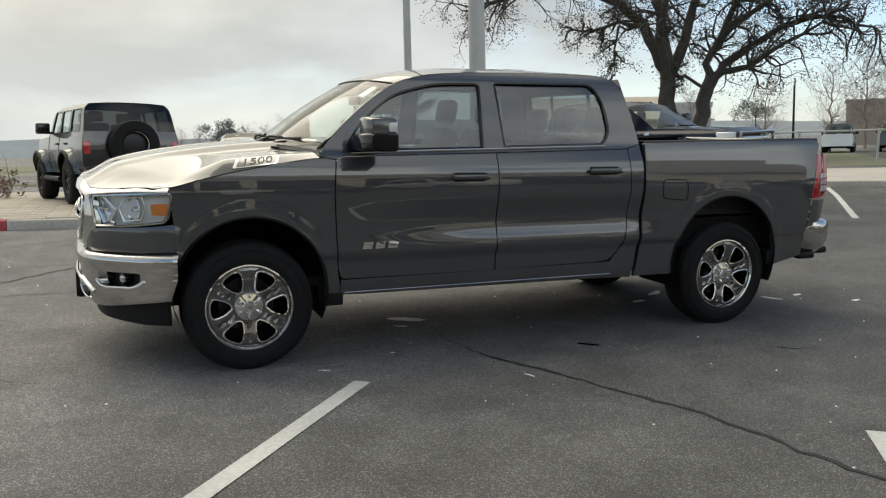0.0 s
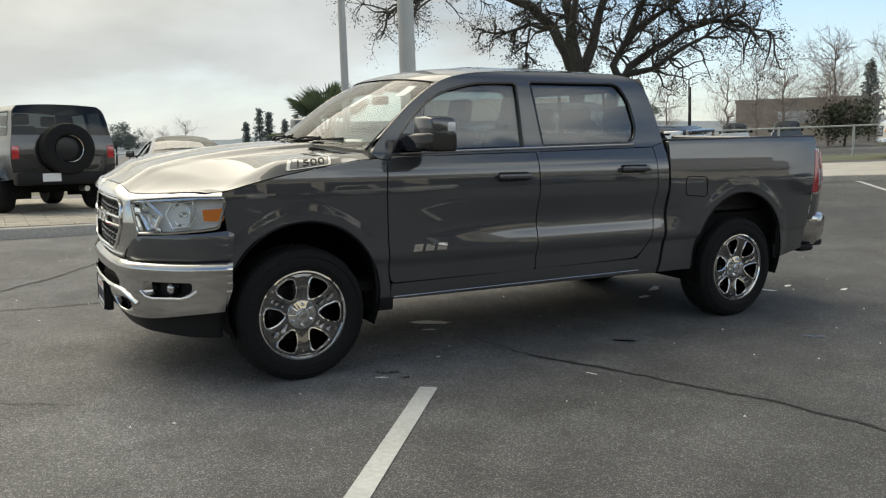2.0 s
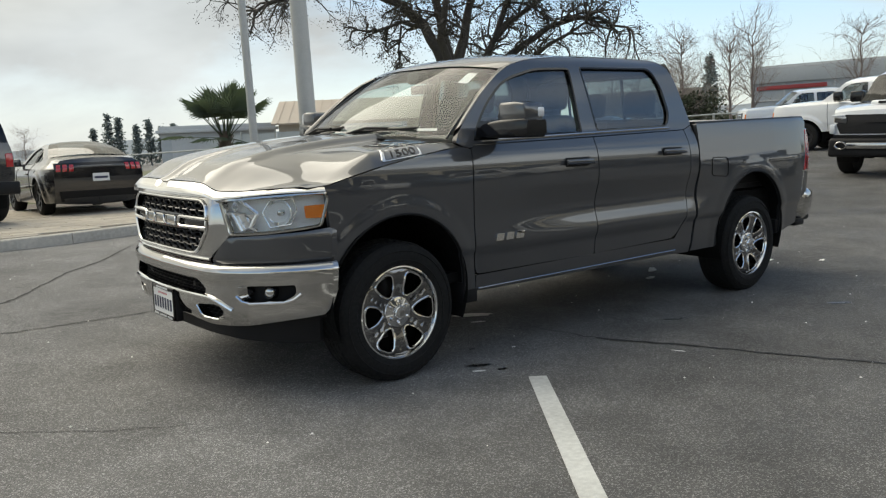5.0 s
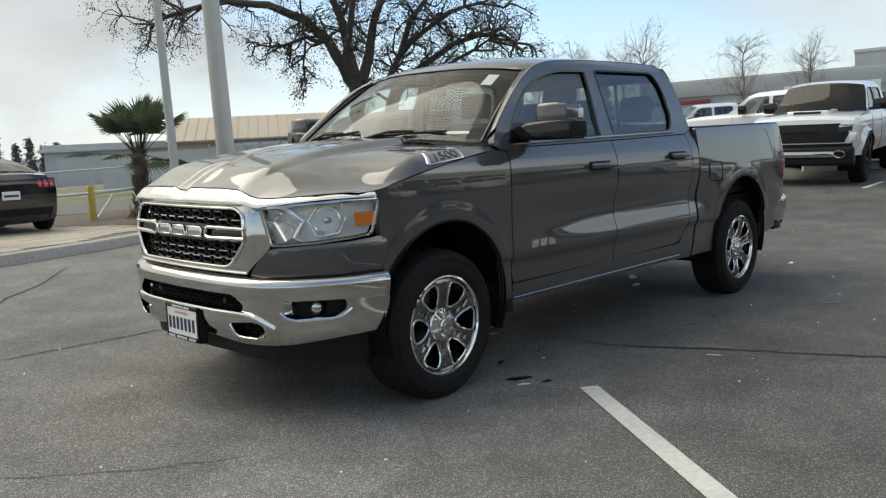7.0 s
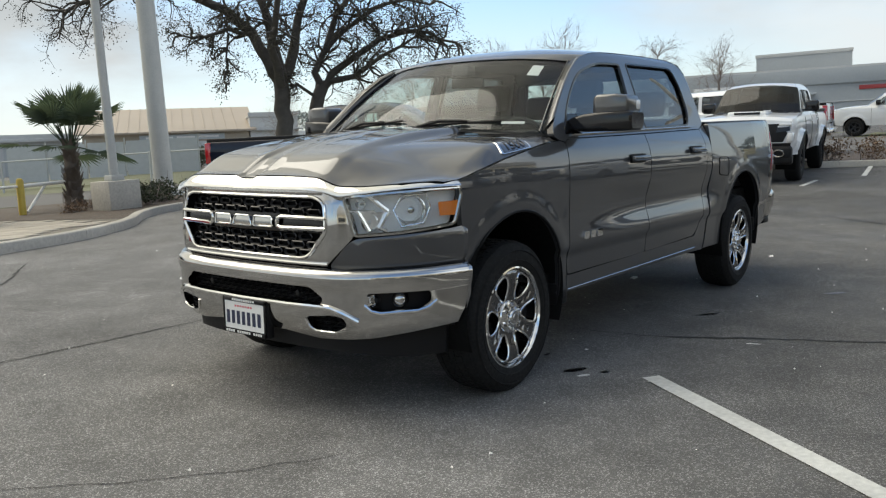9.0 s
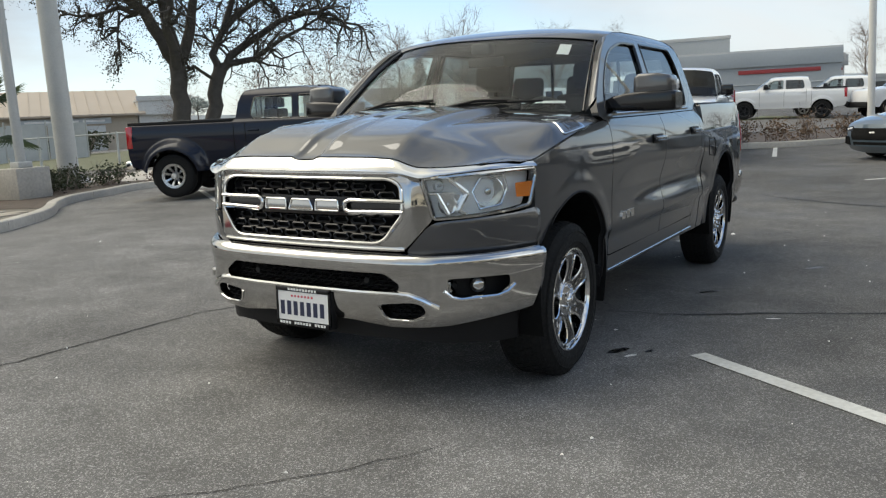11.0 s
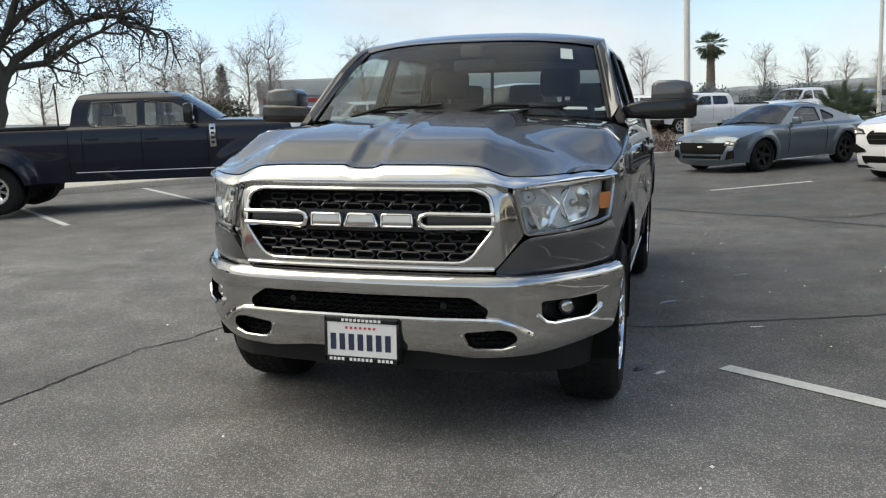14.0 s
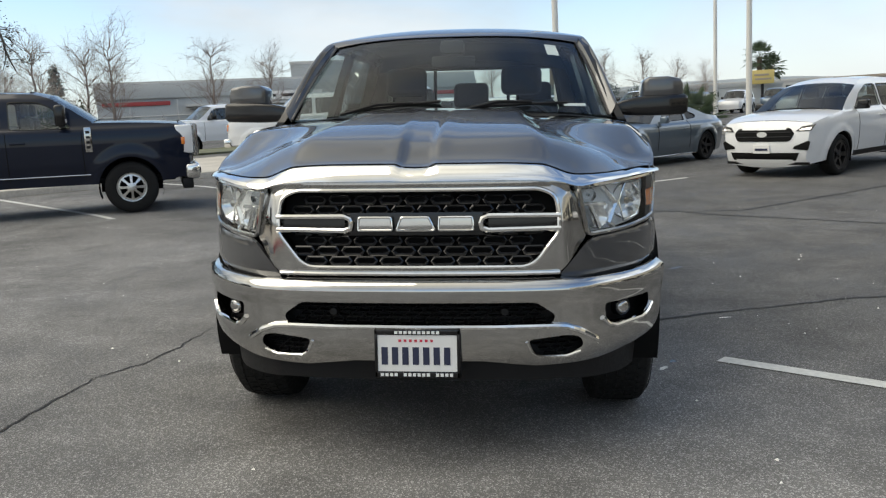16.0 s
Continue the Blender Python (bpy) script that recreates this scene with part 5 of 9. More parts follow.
def truck_wheel():
    """One wheel thing-part with tyre, rim, spokes, hub, nuts; it faces -y."""
    w = new("wheel")
    w.parent = TRUCK
    tyre, (tv, tf) = wheel_meshes()
    t = part("tyre", tyre, RUBBER, w, "black all-terrain tyre")
    mesh_ob("tread", tv, tf, RUBBER, t, smooth=False)
    for ra in (0.300, 0.352):
        part("sidewall_ring", lathe([(ra, -0.141), (ra + 0.004, -0.1445), (ra + 0.008, -0.141)], 64), RUBBER, t)
    part("rim", lathe([(0.272, -0.118), (0.270, -0.134), (0.262, -0.136), (0.256, -0.126), (0.250, -0.10), (0.246, 0.10)], 64), CHROME, w, "bright rim lip")
    part("brake_disc", lathe([(0.0, 0.02), (0.17, 0.02), (0.175, 0.03), (0.175, 0.045)], 40), ALLOY_DARK, w)
    part("wheel_back", lathe([(0.0, 0.06), (0.248, 0.06)], 32), UNDERBODY, w)
    # spoke face: six cut-outs with slanted flanks
    holes = []
    for k in range(6):
        a = radians(60 * k + 30)
        c, sn = math.cos(a), math.sin(a)
        pl = [(0.105, -0.012), (0.105, 0.012), (0.145, 0.044), (0.205, 0.064), (0.226, 0.058), (0.238, 0.030), (0.240, -0.030), (0.226, -0.058), (0.205, -0.064), (0.145, -0.044)]
        holes.append(rounded([(c * r - sn * o, sn * r + c * o) for r, o in pl], [0.01, 0.01, 0.02, 0.025, 0.012, 0.012, 0.012, 0.012, 0.025, 0.02], 3))
    ring = arc(0, 0, 0.252, 0, 360, 60)[:-1]

    def face(u, v):
        r = math.hypot(u, v)
        y = -0.100 - 0.022 * step01(0.08, 0.2, r) + 0.006 * step01(0.235, 0.252, r)
        a = (math.degrees(math.atan2(v, u)) % 60) - 0
        a = min(a, 60 - a)
        y += 0.010 * (1 - step01(0.0, 4.0, a)) * step01(0.10, 0.13, r) * (1 - step01(0.2, 0.24, r))
        return (u, y, v)
    panel("spoke_face", ring, face, ALLOY_GREY, w, 0.02, holes=holes, hole_lip=(0, 0.06, 0), lip_mat=CHROME, label="six grey spokes with chrome edges")
    for h in holes:
        part("spoke_edge", tube([(u * 1.0, face(u, v)[1] - 0.001, v) for u, v in resample(h, 0.02)], 0.0065, 6, True), CHROME, w)
    part("hub", lathe([(0.0, -0.140), (0.034, -0.139), (0.040, -0.132), (0.042, -0.118), (0.060, -0.114), (0.086, -0.108), (0.092, -0.098)], 36), CHROME, w, "chrome hub and centre cap")
    part("cap_emblem", lathe([(0.0, -0.144), (0.018, -0.143), (0.020, -0.139)], 18), CHROME_SATIN, w)
    for k in range(6):
        a = radians(60 * k)
        n = lathe([(0.0, -0.136), (0.008, -0.135), (0.0105, -0.128), (0.0115, -0.105)], 6)
        bmesh.ops.translate(n, vec=(0.066 * math.cos(a), 0, 0.066 * math.sin(a)), verts=n.verts)
        part("lug_nut", n, CHROME, w)
    return w


def truck_wheels():
    w = truck_wheel()
    w.matrix_local = pose(AXLE_F, -0.835, HUB_Z) @ pose(0, 0, 0, 0, 90, 0)
    for x, s, spin in ((AXLE_R, -1, 102), (AXLE_F, 1, 30), (AXLE_R, 1, 70)):
        copy_thing(w, pose(x, s * 0.835, HUB_Z, 0, 0, 0 if s < 0 else 180) @ pose(0, 0, 0, 0, spin, 0))
    for x in (AXLE_F, AXLE_R):
        part("axle", tube([(x, -0.80, HUB_Z), (x, 0.80, HUB_Z)], 0.05, 10), UNDERBODY, TRUCK)
        df = lathe([(0.0, -0.13), (0.10, -0.10), (0.13, 0.0), (0.10, 0.10), (0.0, 0.13)], 16)
        bmesh.ops.translate(df, vec=(x, 0.1, HUB_Z), verts=df.verts)
        part("differential", df, UNDERBODY, TRUCK)


def truck_under():
    for s in (-1, 1):
        y0, y1 = sorted((s * 0.42, s * 0.50))
        part("chassis_rail", box_data(-0.75, 4.65, y0, y1, 0.50, 0.66, 0.01), UNDERBODY, TRUCK)
        y0, y1 = sorted((s * 0.75, s * 0.90))
        part("sill_underside", box_data(0.56, 2.80, y0, y1, 0.43, 0.50, 0.015), UNDERBODY, TRUCK)
        # mud flap behind the front wheel
        y0, y1 = sorted((s * 0.78, s * 0.955))
        part("wheel_shield", box_data(0.475, 0.60, y0, y1, 0.37, 0.50, 0.012), PLASTIC, TRUCK, "black guard behind the front wheel")
        part("wheel_shield", box_data(4.10, 4.16, y0, y1, 0.44, 0.56, 0.01), PLASTIC, TRUCK)
    part("engine_bay", box_data(-0.80, 0.45, -0.52, 0.52, 0.48, 1.10), UNDERBODY, TRUCK)
    part("skid_plate", box_data(-0.72, 0.3, -0.45, 0.45, 0.33, 0.40, 0.02), UNDERBODY, TRUCK)
    part("fuel_tank", box_data(1.6, 2.7, 0.1, 0.5, 0.36, 0.5, 0.04), UNDERBODY, TRUCK)
    part("exhaust", tube([(0.6, 0.3, 0.40), (2.6, 0.3, 0.40), (3.0, 0.45, 0.45), (4.5, 0.6, 0.46), (4.75, 0.62, 0.46)], 0.04, 10), STEEL, TRUCK)
    part("bed_underside", box_data(2.88, 4.60, -0.88, 0.88, 0.62, 0.84), UNDERBODY, TRUCK)


def truck_mirror(s):
    y = s * 0.93
    m = part("door_mirror", mirror_head(s), GLOSS_BLACK, TRUCK, "large towing mirror with black arm and grey cap")
    return m


def mirror_head(s):
    bms = []
    # arm along the lower edge, tall head at its end
    def loft(rings):
        bm = bmesh.new()
        vs = [[bm.verts.new(p) for p in r] for r in rings]
        n = len(vs[0])
        for a, b in zip(vs[:-1], vs[1:]):
            for k in range(n):
                bm.faces.new((a[k], a[(k + 1) % n], b[(k + 1) % n], b[k]))
        bm.faces.new(vs[0][::-1])
        bm.faces.new(vs[-1])
        bmesh.ops.recalc_face_normals(bm, faces=bm.faces)
        return bm
    def ring(y, x0, x1, z0, z1, r=0.03):
        return [(x, s * y, z) for x, z in rounded([(x0, z0), (x1, z0), (x1, z1), (x0, z1)], r, 3)]
    lower = loft([ring(0.90, 0.67, 0.80, 1.375, 1.43, 0.015), ring(0.95, 0.66, 0.82, 1.372, 1.452, 0.018), ring(1.02, 0.655, 0.845, 1.368, 1.468, 0.022), ring(1.12, 0.658, 0.862, 1.366, 1.476, 0.022), ring(1.285, 0.672, 0.862, 1.370, 1.480, 0.022), ring(1.305, 0.69, 0.85, 1.382, 1.470, 0.022)])
    return lower


def truck_mirrors():
    for s in (-1, 1):
        m = truck_mirror(s)
        bm = bmesh.new()
        rings = []
        for y, x0, x1, z0, z1 in ((1.062, 0.70, 0.835, 1.462, 1.545), (1.070, 0.685, 0.85, 1.46, 1.560), (1.095, 0.675, 0.86, 1.46, 1.575), (1.20, 0.678, 0.86, 1.46, 1.577), (1.265, 0.69, 0.855, 1.46, 1.565), (1.280, 0.705, 0.84, 1.466, 1.545)):
            rings.append([bm.verts.new((x, s * y, z)) for x, z in rounded([(x0, z0), (x1, z0), (x1, z1), (x0, z1)], 0.020, 3)])
        n = len(rings[0])
        for a, b in zip(rings[:-1], rings[1:]):
            for k in range(n):
                bm.faces.new((a[k], a[(k + 1) % n], b[(k + 1) % n], b[k]))
        bm.faces.new(rings[0][::-1])
        bm.faces.new(rings[-1])
        bmesh.ops.recalc_face_normals(bm, faces=bm.faces)
        part("mirror_cap", bm, PAINT_GREY, m, "grey painted mirror cap")
        y0, y1 = sorted((s * 1.09, s * 1.25))
        part("mirror_glass", box_data(0.848, 0.866, y0, y1, 1.40, 1.545, 0.003), REFLECTOR, m)
        b = box_data(0.80, 0.858, min(s * 1.235, s * 1.284), max(s * 1.235, s * 1.284), 1.485, 1.545, 0.012)
        part("mirror_lamp", b, WHITE_LENS, m)
        tri = [(0.60, 1.355), (0.84, 1.36), (0.81, 1.47), (0.70, 1.47)]
        panel("mirror_base", tri, side_at(s, 0.004), GLOSS_BLACK, m, 0.05, lip=(0, s * -0.02, 0))


def seat(x, y, back_h=0.62):
    b = box_data(x, x + 0.50, y - 0.25, y + 0.25, 0.80, 0.94, 0.05, 3)
    c = box_data(-0.07, 0.07, -0.25, 0.25, 0.0, back_h, 0.05, 3)
    bmesh.ops.rotate(c, cent=(0, 0, 0), matrix=Matrix.Rotation(radians(16), 3, "Y"), verts=c.verts)
    bmesh.ops.translate(c, vec=(x + 0.50, y, 0.90), verts=c.verts)
    d = box_data(-0.05, 0.05, -0.14, 0.14, 0.0, 0.20, 0.045, 3)
    bmesh.ops.rotate(d, cent=(0, 0, 0), matrix=Matrix.Rotation(radians(10), 3, "Y"), verts=d.verts)
    bmesh.ops.translate(d, vec=(x + 0.69, y, 0.93 + back_h - 0.01), verts=d.verts)
    return join(b, c, d)


def truck_cabin():
    for y in (-0.40, 0.40):
        part("front_seat", seat(1.15, y), SEAT, TRUCK, "dark cloth front seat with headrest")
    for y in (-0.50, 0.0, 0.50):
        part("rear_seat", seat(2.05, y, 0.56), SEAT, TRUCK)
    part("dashboard", join(box_data(0.42, 0.84, -0.84, 0.84, 1.10, 1.335, 0.05, 3), box_data(0.70, 0.92, -0.62, -0.18, 1.24, 1.385, 0.04, 3), box_data(0.80, 0.90, -0.14, 0.16, 1.06, 1.36, 0.03, 3)), DASH, TRUCK, "dark dashboard")
    wheel = tube([(0.0, 0.185 * math.cos(t), 0.185 * math.sin(t)) for t in (2 * math.pi * k / 28 for k in range(28))], 0.015, 8, True)
    wheel = join(wheel, box_data(-0.02, 0.03, -0.17, 0.17, -0.02, 0.02, 0.01), box_data(-0.03, 0.03, -0.07, 0.07, -0.07, 0.06, 0.02), tube([(0, 0, 0), (-0.28, 0, -0.02)], 0.03, 8))
    bmesh.ops.rotate(wheel, cent=(0, 0, 0), matrix=Matrix.Rotation(radians(-24), 3, "Y"), verts=wheel.verts)
    bmesh.ops.translate(wheel, vec=(1.03, -0.40, 1.29), verts=wheel.verts)
    part("steering_wheel", wheel, DASH, TRUCK, "black steering wheel")
    part("rear_view_mirror", join(box_data(0.94, 0.965, -0.13, 0.13, 1.67, 1.735, 0.012), box_data(0.86, 0.96, -0.07, 0.07, 1.74, 1.82, 0.02)), DASH, TRUCK)
    def head(u, v):
        p = roof_point(u, v * 0.96)
        return (p[0] + 0.02, p[1], p[2] - 0.035)
    grid_part("headliner", head, 10, 10, DASH, TRUCK)
    for s in (-1, 1):
        y0, y1 = sorted((s * 0.84, s * 0.90))
        part("door_card", box_data(0.62, 2.72, y0, y1, 0.60, 1.33, 0.03), DASH, TRUCK)
    # stickers on the windscreen
    q = [windscreen_point(u, v) for u, v in ((0.75, -0.80), (0.75, -0.71), (0.92, -0.71), (0.92, -0.80))]
    mesh_ob("windscreen_sticker", [Vector(p) + Vector((0.012, 0, -0.006)) for p in q], [(0, 1, 2, 3)], PLATE_WHITE, TRUCK, "small white sticker inside the windscreen")
    q = [windscreen_point(u, v) for u, v in ((0.10, -0.86), (0.085, -0.72), (0.115, -0.72), (0.13, -0.86))]
    mesh_ob("windscreen_sticker", [Vector(p) + Vector((0.012, 0, -0.006)) for p in q], [(0, 1, 2, 3)], PLATE_WHITE, TRUCK)


truck_sides()
truck_top()
truck_bed()
truck_nose()
digit_badge()
truck_under()
truck_wheels()
truck_mirrors()
truck_cabin()
TRUCK.matrix_world = pose(0, -1, 0, 2.13) @ pose(0, 1, 0)

# ---- parked vehicles: each has its own axes, x = 0 at the front axle, nose towards -x ----


def polyline_at(pts, z):
    for a, b in zip(pts[:-1], pts[1:]):
        if min(a[1], b[1]) <= z <= max(a[1], b[1]) and a[1] != b[1]:
            return a[0] + (b[0] - a[0]) * (z - a[1]) / (b[1] - a[1])
    return pts[0][0] if z < pts[0][1] else pts[-1][0]


def road_wheel(parent, R, rim, width, spokes, rim_mat, spoke_mat, deep=0.02):
    """A wheel facing -y at the hub."""
    w = new("wheel")
    w.parent = parent
    h = width / 2
    part("tyre", lathe([(rim, -h * 0.7), (rim + 0.015, -h * 0.94), (R * 0.5 + rim * 0.5, -h), (R * 0.93, -h * 0.9), (R * 0.985, -h * 0.72), (R, -h * 0.5), (R, h * 0.5), (R * 0.93, h * 0.9), (rim, h * 0.7)], 40), RUBBER, w, "black tyre")
    part("rim", lathe([(rim + 0.004, -h * 0.80), (rim, -h * 0.92), (rim - 0.012, -h * 0.90), (rim - 0.02, -h * 0.6), (rim - 0.02, h * 0.3)], 40), rim_mat, w)
    part("wheel_back", lathe([(0, 0.0), (rim - 0.02, 0.0)], 24), UNDERBODY, w)
    ri = rim - 0.018
    ring = arc(0, 0, ri, 0, 360, 40)[:-1]
    holes = []
    for k in range(spokes):
        a, half = 2 * math.pi * (k + 0.5) / spokes, math.pi / spokes
        inner, outer = ri * 0.34, ri * 0.90
        pl = [(inner, -half * 0.45), (outer, -half * 0.72), (outer, half * 0.72), (inner, half * 0.45)]
        holes.append(rounded([(r * math.cos(a + t), r * math.sin(a + t)) for r, t in pl], ri * 0.1, 3))
    panel("spoke_face", ring, lambda u, v: (u, -h * 0.80 + deep * (1 - step01(0.1 * ri, ri, math.hypot(u, v))), v), spoke_mat, w, 0.05, holes=holes, hole_lip=(0, 0.04, 0))
    part("hub", lathe([(0.0, -h * 0.86), (0.05, -h * 0.84), (0.062, -h * 0.7), (0.07, -h * 0.5)], 16), rim_mat, w)
    return w


def vehicle(name, m, label, category, S):
    """A road vehicle from its side outline S: contour parts, arches, windows, faces and wheels."""
    T = thing(name, pose(0, 0, 0), label, category)
    wb, w, R, paint = S["wb"], S["w"], S["R"], S["paint"]
    contour = [p for _, _, seg in S["top"] for p in seg]
    x_front, x_back = min(p[0] for p in contour), max(p[0] for p in contour)
    top_z = max(p[1] for p in contour)
    belt = S["belt"]
    prof = curve_fn((0.15, 0.90 * w), (S["sill"] + 0.05, 0.945 * w), (0.62 * belt, 0.995 * w), (0.80 * belt, w), (belt - 0.06, 0.975 * w), (belt + 0.02, S.get("tuck", 0.90) * w), (top_z - 0.12, S.get("roof_w", 0.74) * w), (top_z, S.get("roof_w", 0.74) * w - 0.12))
    ar = S.get("arch", R * 1.16)
    fl = S.get("flare", 0.02)
    nose, tailt = S.get("nose", 0.16), S.get("tail", 0.08)
    arches = ((0.0, R, ar), (wb, R, ar))

    def hw(x, z):
        y = prof(z)
        a = max(0.0, 1 - (x - x_front) / (0.9 if nose > 0.1 else 0.5))
        b = max(0.0, 1 - (x_back - x) / 0.7)
        y -= nose * a ** 2.2 + tailt * b ** 2.2
        for k, (cx, cz, r) in enumerate(arches):
            d = math.hypot(x - cx, z - cz) - r
            f = S.get("flare_rear", fl) if k else fl
            y += f * (1 - step01(S.get("flare_in", 0.05), S.get("flare_out", 0.16), d)) * step01(-0.35, 0.0, d)
        return y

    # one closed side outline: sill with arches below, contour above
    bot = S["sill"]
    low = []
    fx = S.get("front_low", contour[0])
    bx = S.get("back_low", contour[-1])
    angle = math.degrees(math.asin(max(-0.98, min(0.98, (bot - R) / ar))))
    low = [(wb + ar * math.cos(radians(angle)), bot)] + arc(wb, R, ar, angle, 180 - angle, 22)[1:-1] + [(wb - ar * math.cos(radians(angle)), bot), (ar * math.cos(radians(angle)), bot)] + arc(0, R, ar, angle, 180 - angle, 22)[1:-1] + [(-ar * math.cos(radians(angle)), bot)]
    side_top = S.get("side_top") or contour
    outline = list(side_top) + low
    wins = [rounded(p, S.get("win_r", 0.05), 4) for p in S["windows"]]
    for s in (-1, 1):
        f = lambda u, v, s=s: (u, s * hw(u, v), v)
        panel("body_side", outline, f, paint, T, S.get("step", 0.055), holes=wins, lip=(0, 0, 0), hole_lip=(0, -s * 0.03, 0))
        for p, gm in zip(wins, S["glass"]):
            g = panel("side_window", p, lambda u, v, s=s: (u, s * (hw(u, v) - 0.015), v), gm, T, 0.12)
            g.visible_shadow = False
            part("window_seal", tube([(u, s * (hw(u, v) - 0.004), v) for u, v in resample(p, 0.1)], 0.010, 5, True), GLOSS_BLACK, T)
        for nm, poly, mat, off in S.get("side_bits", ()):
            panel(nm, poly, lambda u, v, s=s: (u, s * (hw(u, v) + off), v), mat, T, 0.06, lip=(0, -s * off, 0))
        for line in S.get("seams", ()):
            part("door_seam", tube([(line[0][0] + (line[1][0] - line[0][0]) * k / 10, s * (hw(line[0][0] + (line[1][0] - line[0][0]) * k / 10, line[0][1] + (line[1][1] - line[0][1]) * k / 10) + 0.001), line[0][1] + (line[1][1] - line[0][1]) * k / 10) for k in range(11)], 0.006, 5), UNDERBODY, T)
        for x, z in S.get("handles", ()):
            hb = box_data(x, x + 0.22, -0.014, 0.014, z - 0.018, z + 0.018, 0.01)
            bmesh.ops.translate(hb, vec=(0, s * (hw(x + 0.1, z) + 0.012), 0), verts=hb.verts)
            part("door_handle", hb, S.get("handle_mat", paint), T)
        for cx, cz, r in arches:
            ln = lathe([(r + 0.005, s * (w - 0.42)), (r + 0.005, s * (w - 0.03))], 20, start=radians(-20), end=radians(200))
            bmesh.ops.translate(ln, vec=(cx, 0, cz), verts=ln.verts)
            part("wheel_liner", ln, UNDERBODY, T)
            if s > 0:
                part("wheel_well", box_data(cx - r * 0.97, cx + r * 0.97, -(w - 0.40), w - 0.40, cz - 0.08, cz + r), UNDERBODY, T)
            if S.get("arch_trim"):
                a0 = math.degrees(math.asin(max(-0.95, min(0.95, (bot - cz) / r))))
                tr = arc(cx, cz, r + 0.05, a0, 180 - a0, 24)
                inn = arc(cx, cz, r - 0.005, a0, 180 - a0, 24)
                panel("arch_trim", tr + inn[::-1], lambda u, v, s=s: (u, s * (hw(u, v) + 0.012), v), S["arch_trim"], T, 0.05, lip=(0, -s * 0.03, 0))
        # mirror
        mx, mz, ms = S["mirror"]
        b = box_data(mx, mx + 0.14 * ms, -0.10 * ms, 0.10 * ms, mz, mz + 0.17 * ms, 0.03 * ms, 3)
        b2 = box_data(mx + 0.03, mx + 0.09, -0.14, 0.0, mz, mz + 0.05, 0.01)
        y = s * (hw(mx, mz) + 0.02 + 0.12 * ms)
        for q in (b,):
            bmesh.ops.translate(q, vec=(0, y, 0), verts=q.verts)
        if s > 0:
            bmesh.ops.translate(b2, vec=(0, y - 0.06, 0), verts=b2.verts)
        else:
            bmesh.ops.translate(b2, vec=(0, y + 0.14 + 0.06, 0), verts=b2.verts)
        part("door_mirror", join(b, b2), S.get("mirror_mat", GLOSS_BLACK), T)
    # the skin across, piece by piece
    n = 14
    front_pts = []
    for nm, mat, seg in S["top"]:
        pts = [Vector((p[0], 0, p[1])) for p in seg]
        fine = []
        for a, b in zip(pts[:-1], pts[1:]):
            k = max(1, int((b - a).length / 0.10))
            fine += [a + (b - a) * i / k for i in range(k)]
        fine.append(pts[-1])
        v = []
        for i, p in enumerate(fine):
            a, b = fine[max(0, i - 1)], fine[min(len(fine) - 1, i + 1)]
            t = (b - a).normalized()
            nrm = Vector((-t.z, 0, t.x))
            face = abs(nrm.x)
            bulge = (S.get("bow_front", 0.14) if nrm.x < 0 else S.get("bow_back", 0.06)) * face + S.get("crown", 0.035) * abs(nrm.z)
            ye = hw(p.x, p.z)
            for j in range(-n, n + 1):
                q = j / n
                v.append(p + nrm * bulge * (1 - abs(q) ** 2.3) + Vector((0, q * ye, 0)))
        c = 2 * n + 1
        fcs = [(i * c + j, i * c + j + 1, (i + 1) * c + j + 1, (i + 1) * c + j) for i in range(len(fine) - 1) for j in range(2 * n)]
        ob = mesh_ob(nm, v, fcs, mat, T, sharp=35)
        if mat in (GLASS_FRONT, GLASS_SIDE, GLASS_TINT, GLASS_DARK):
            ob.visible_shadow = False
        if nm == "front_face":
            front_pts = [(q.x, q.z) for q in fine]
        if nm == "back_face":
            back_pts = [(q.x, q.z) for q in fine]

    def front(u, v, off):
        x = polyline_at(front_pts, v)
        ye = max(0.2, hw(x, v))
        return (x - S.get("bow_front", 0.14) * (1 - min(1, abs(u) / ye) ** 2.3) - off, u, v)

    def back(u, v, off):
        x = polyline_at(back_pts, v)
        ye = max(0.2, hw(x, v))
        return (x + S.get("bow_back", 0.06) * (1 - min(1, abs(u) / ye) ** 2.3) + off, u, v)

    for nm, poly, mat, off, both in S.get("front_bits", ()):
        for s in ((1, -1) if both else (1,)):
            panel(nm, [(s * a, b) for a, b in poly], lambda u, v: front(u, v, off), mat, T, 0.06, lip=(off + 0.01, 0, 0))
    for nm, poly, mat, off, both in S.get("back_bits", ()):
        for s in ((1, -1) if both else (1,)):
            panel(nm, [(s * a, b) for a, b in poly], lambda u, v: back(u, v, off), mat, T, 0.06, lip=(-off - 0.01, 0, 0))
    # floor pan and cabin
    part("floor_pan", box_data(x_front + 0.25, x_back - 0.2, -w * 0.86, w * 0.86, bot, bot + 0.10, 0.02), UNDERBODY, T)
    cx0, cx1, sz = S["cabin"]
    for xx in S["seats"]:
        for yy in (-0.40 * w, 0.40 * w):
            part("seat", join(box_data(xx, xx + 0.14, yy - 0.24, yy + 0.24, sz, sz + 0.60, 0.05), box_data(xx + 0.03, xx + 0.13, yy - 0.13, yy + 0.13, sz + 0.62, sz + 0.82, 0.04)), S.get("seat_mat", SEAT), T)
    part("dashboard", box_data(cx0, cx0 + 0.35, -w * 0.80, w * 0.80, sz, belt - 0.02, 0.04), DASH, T)
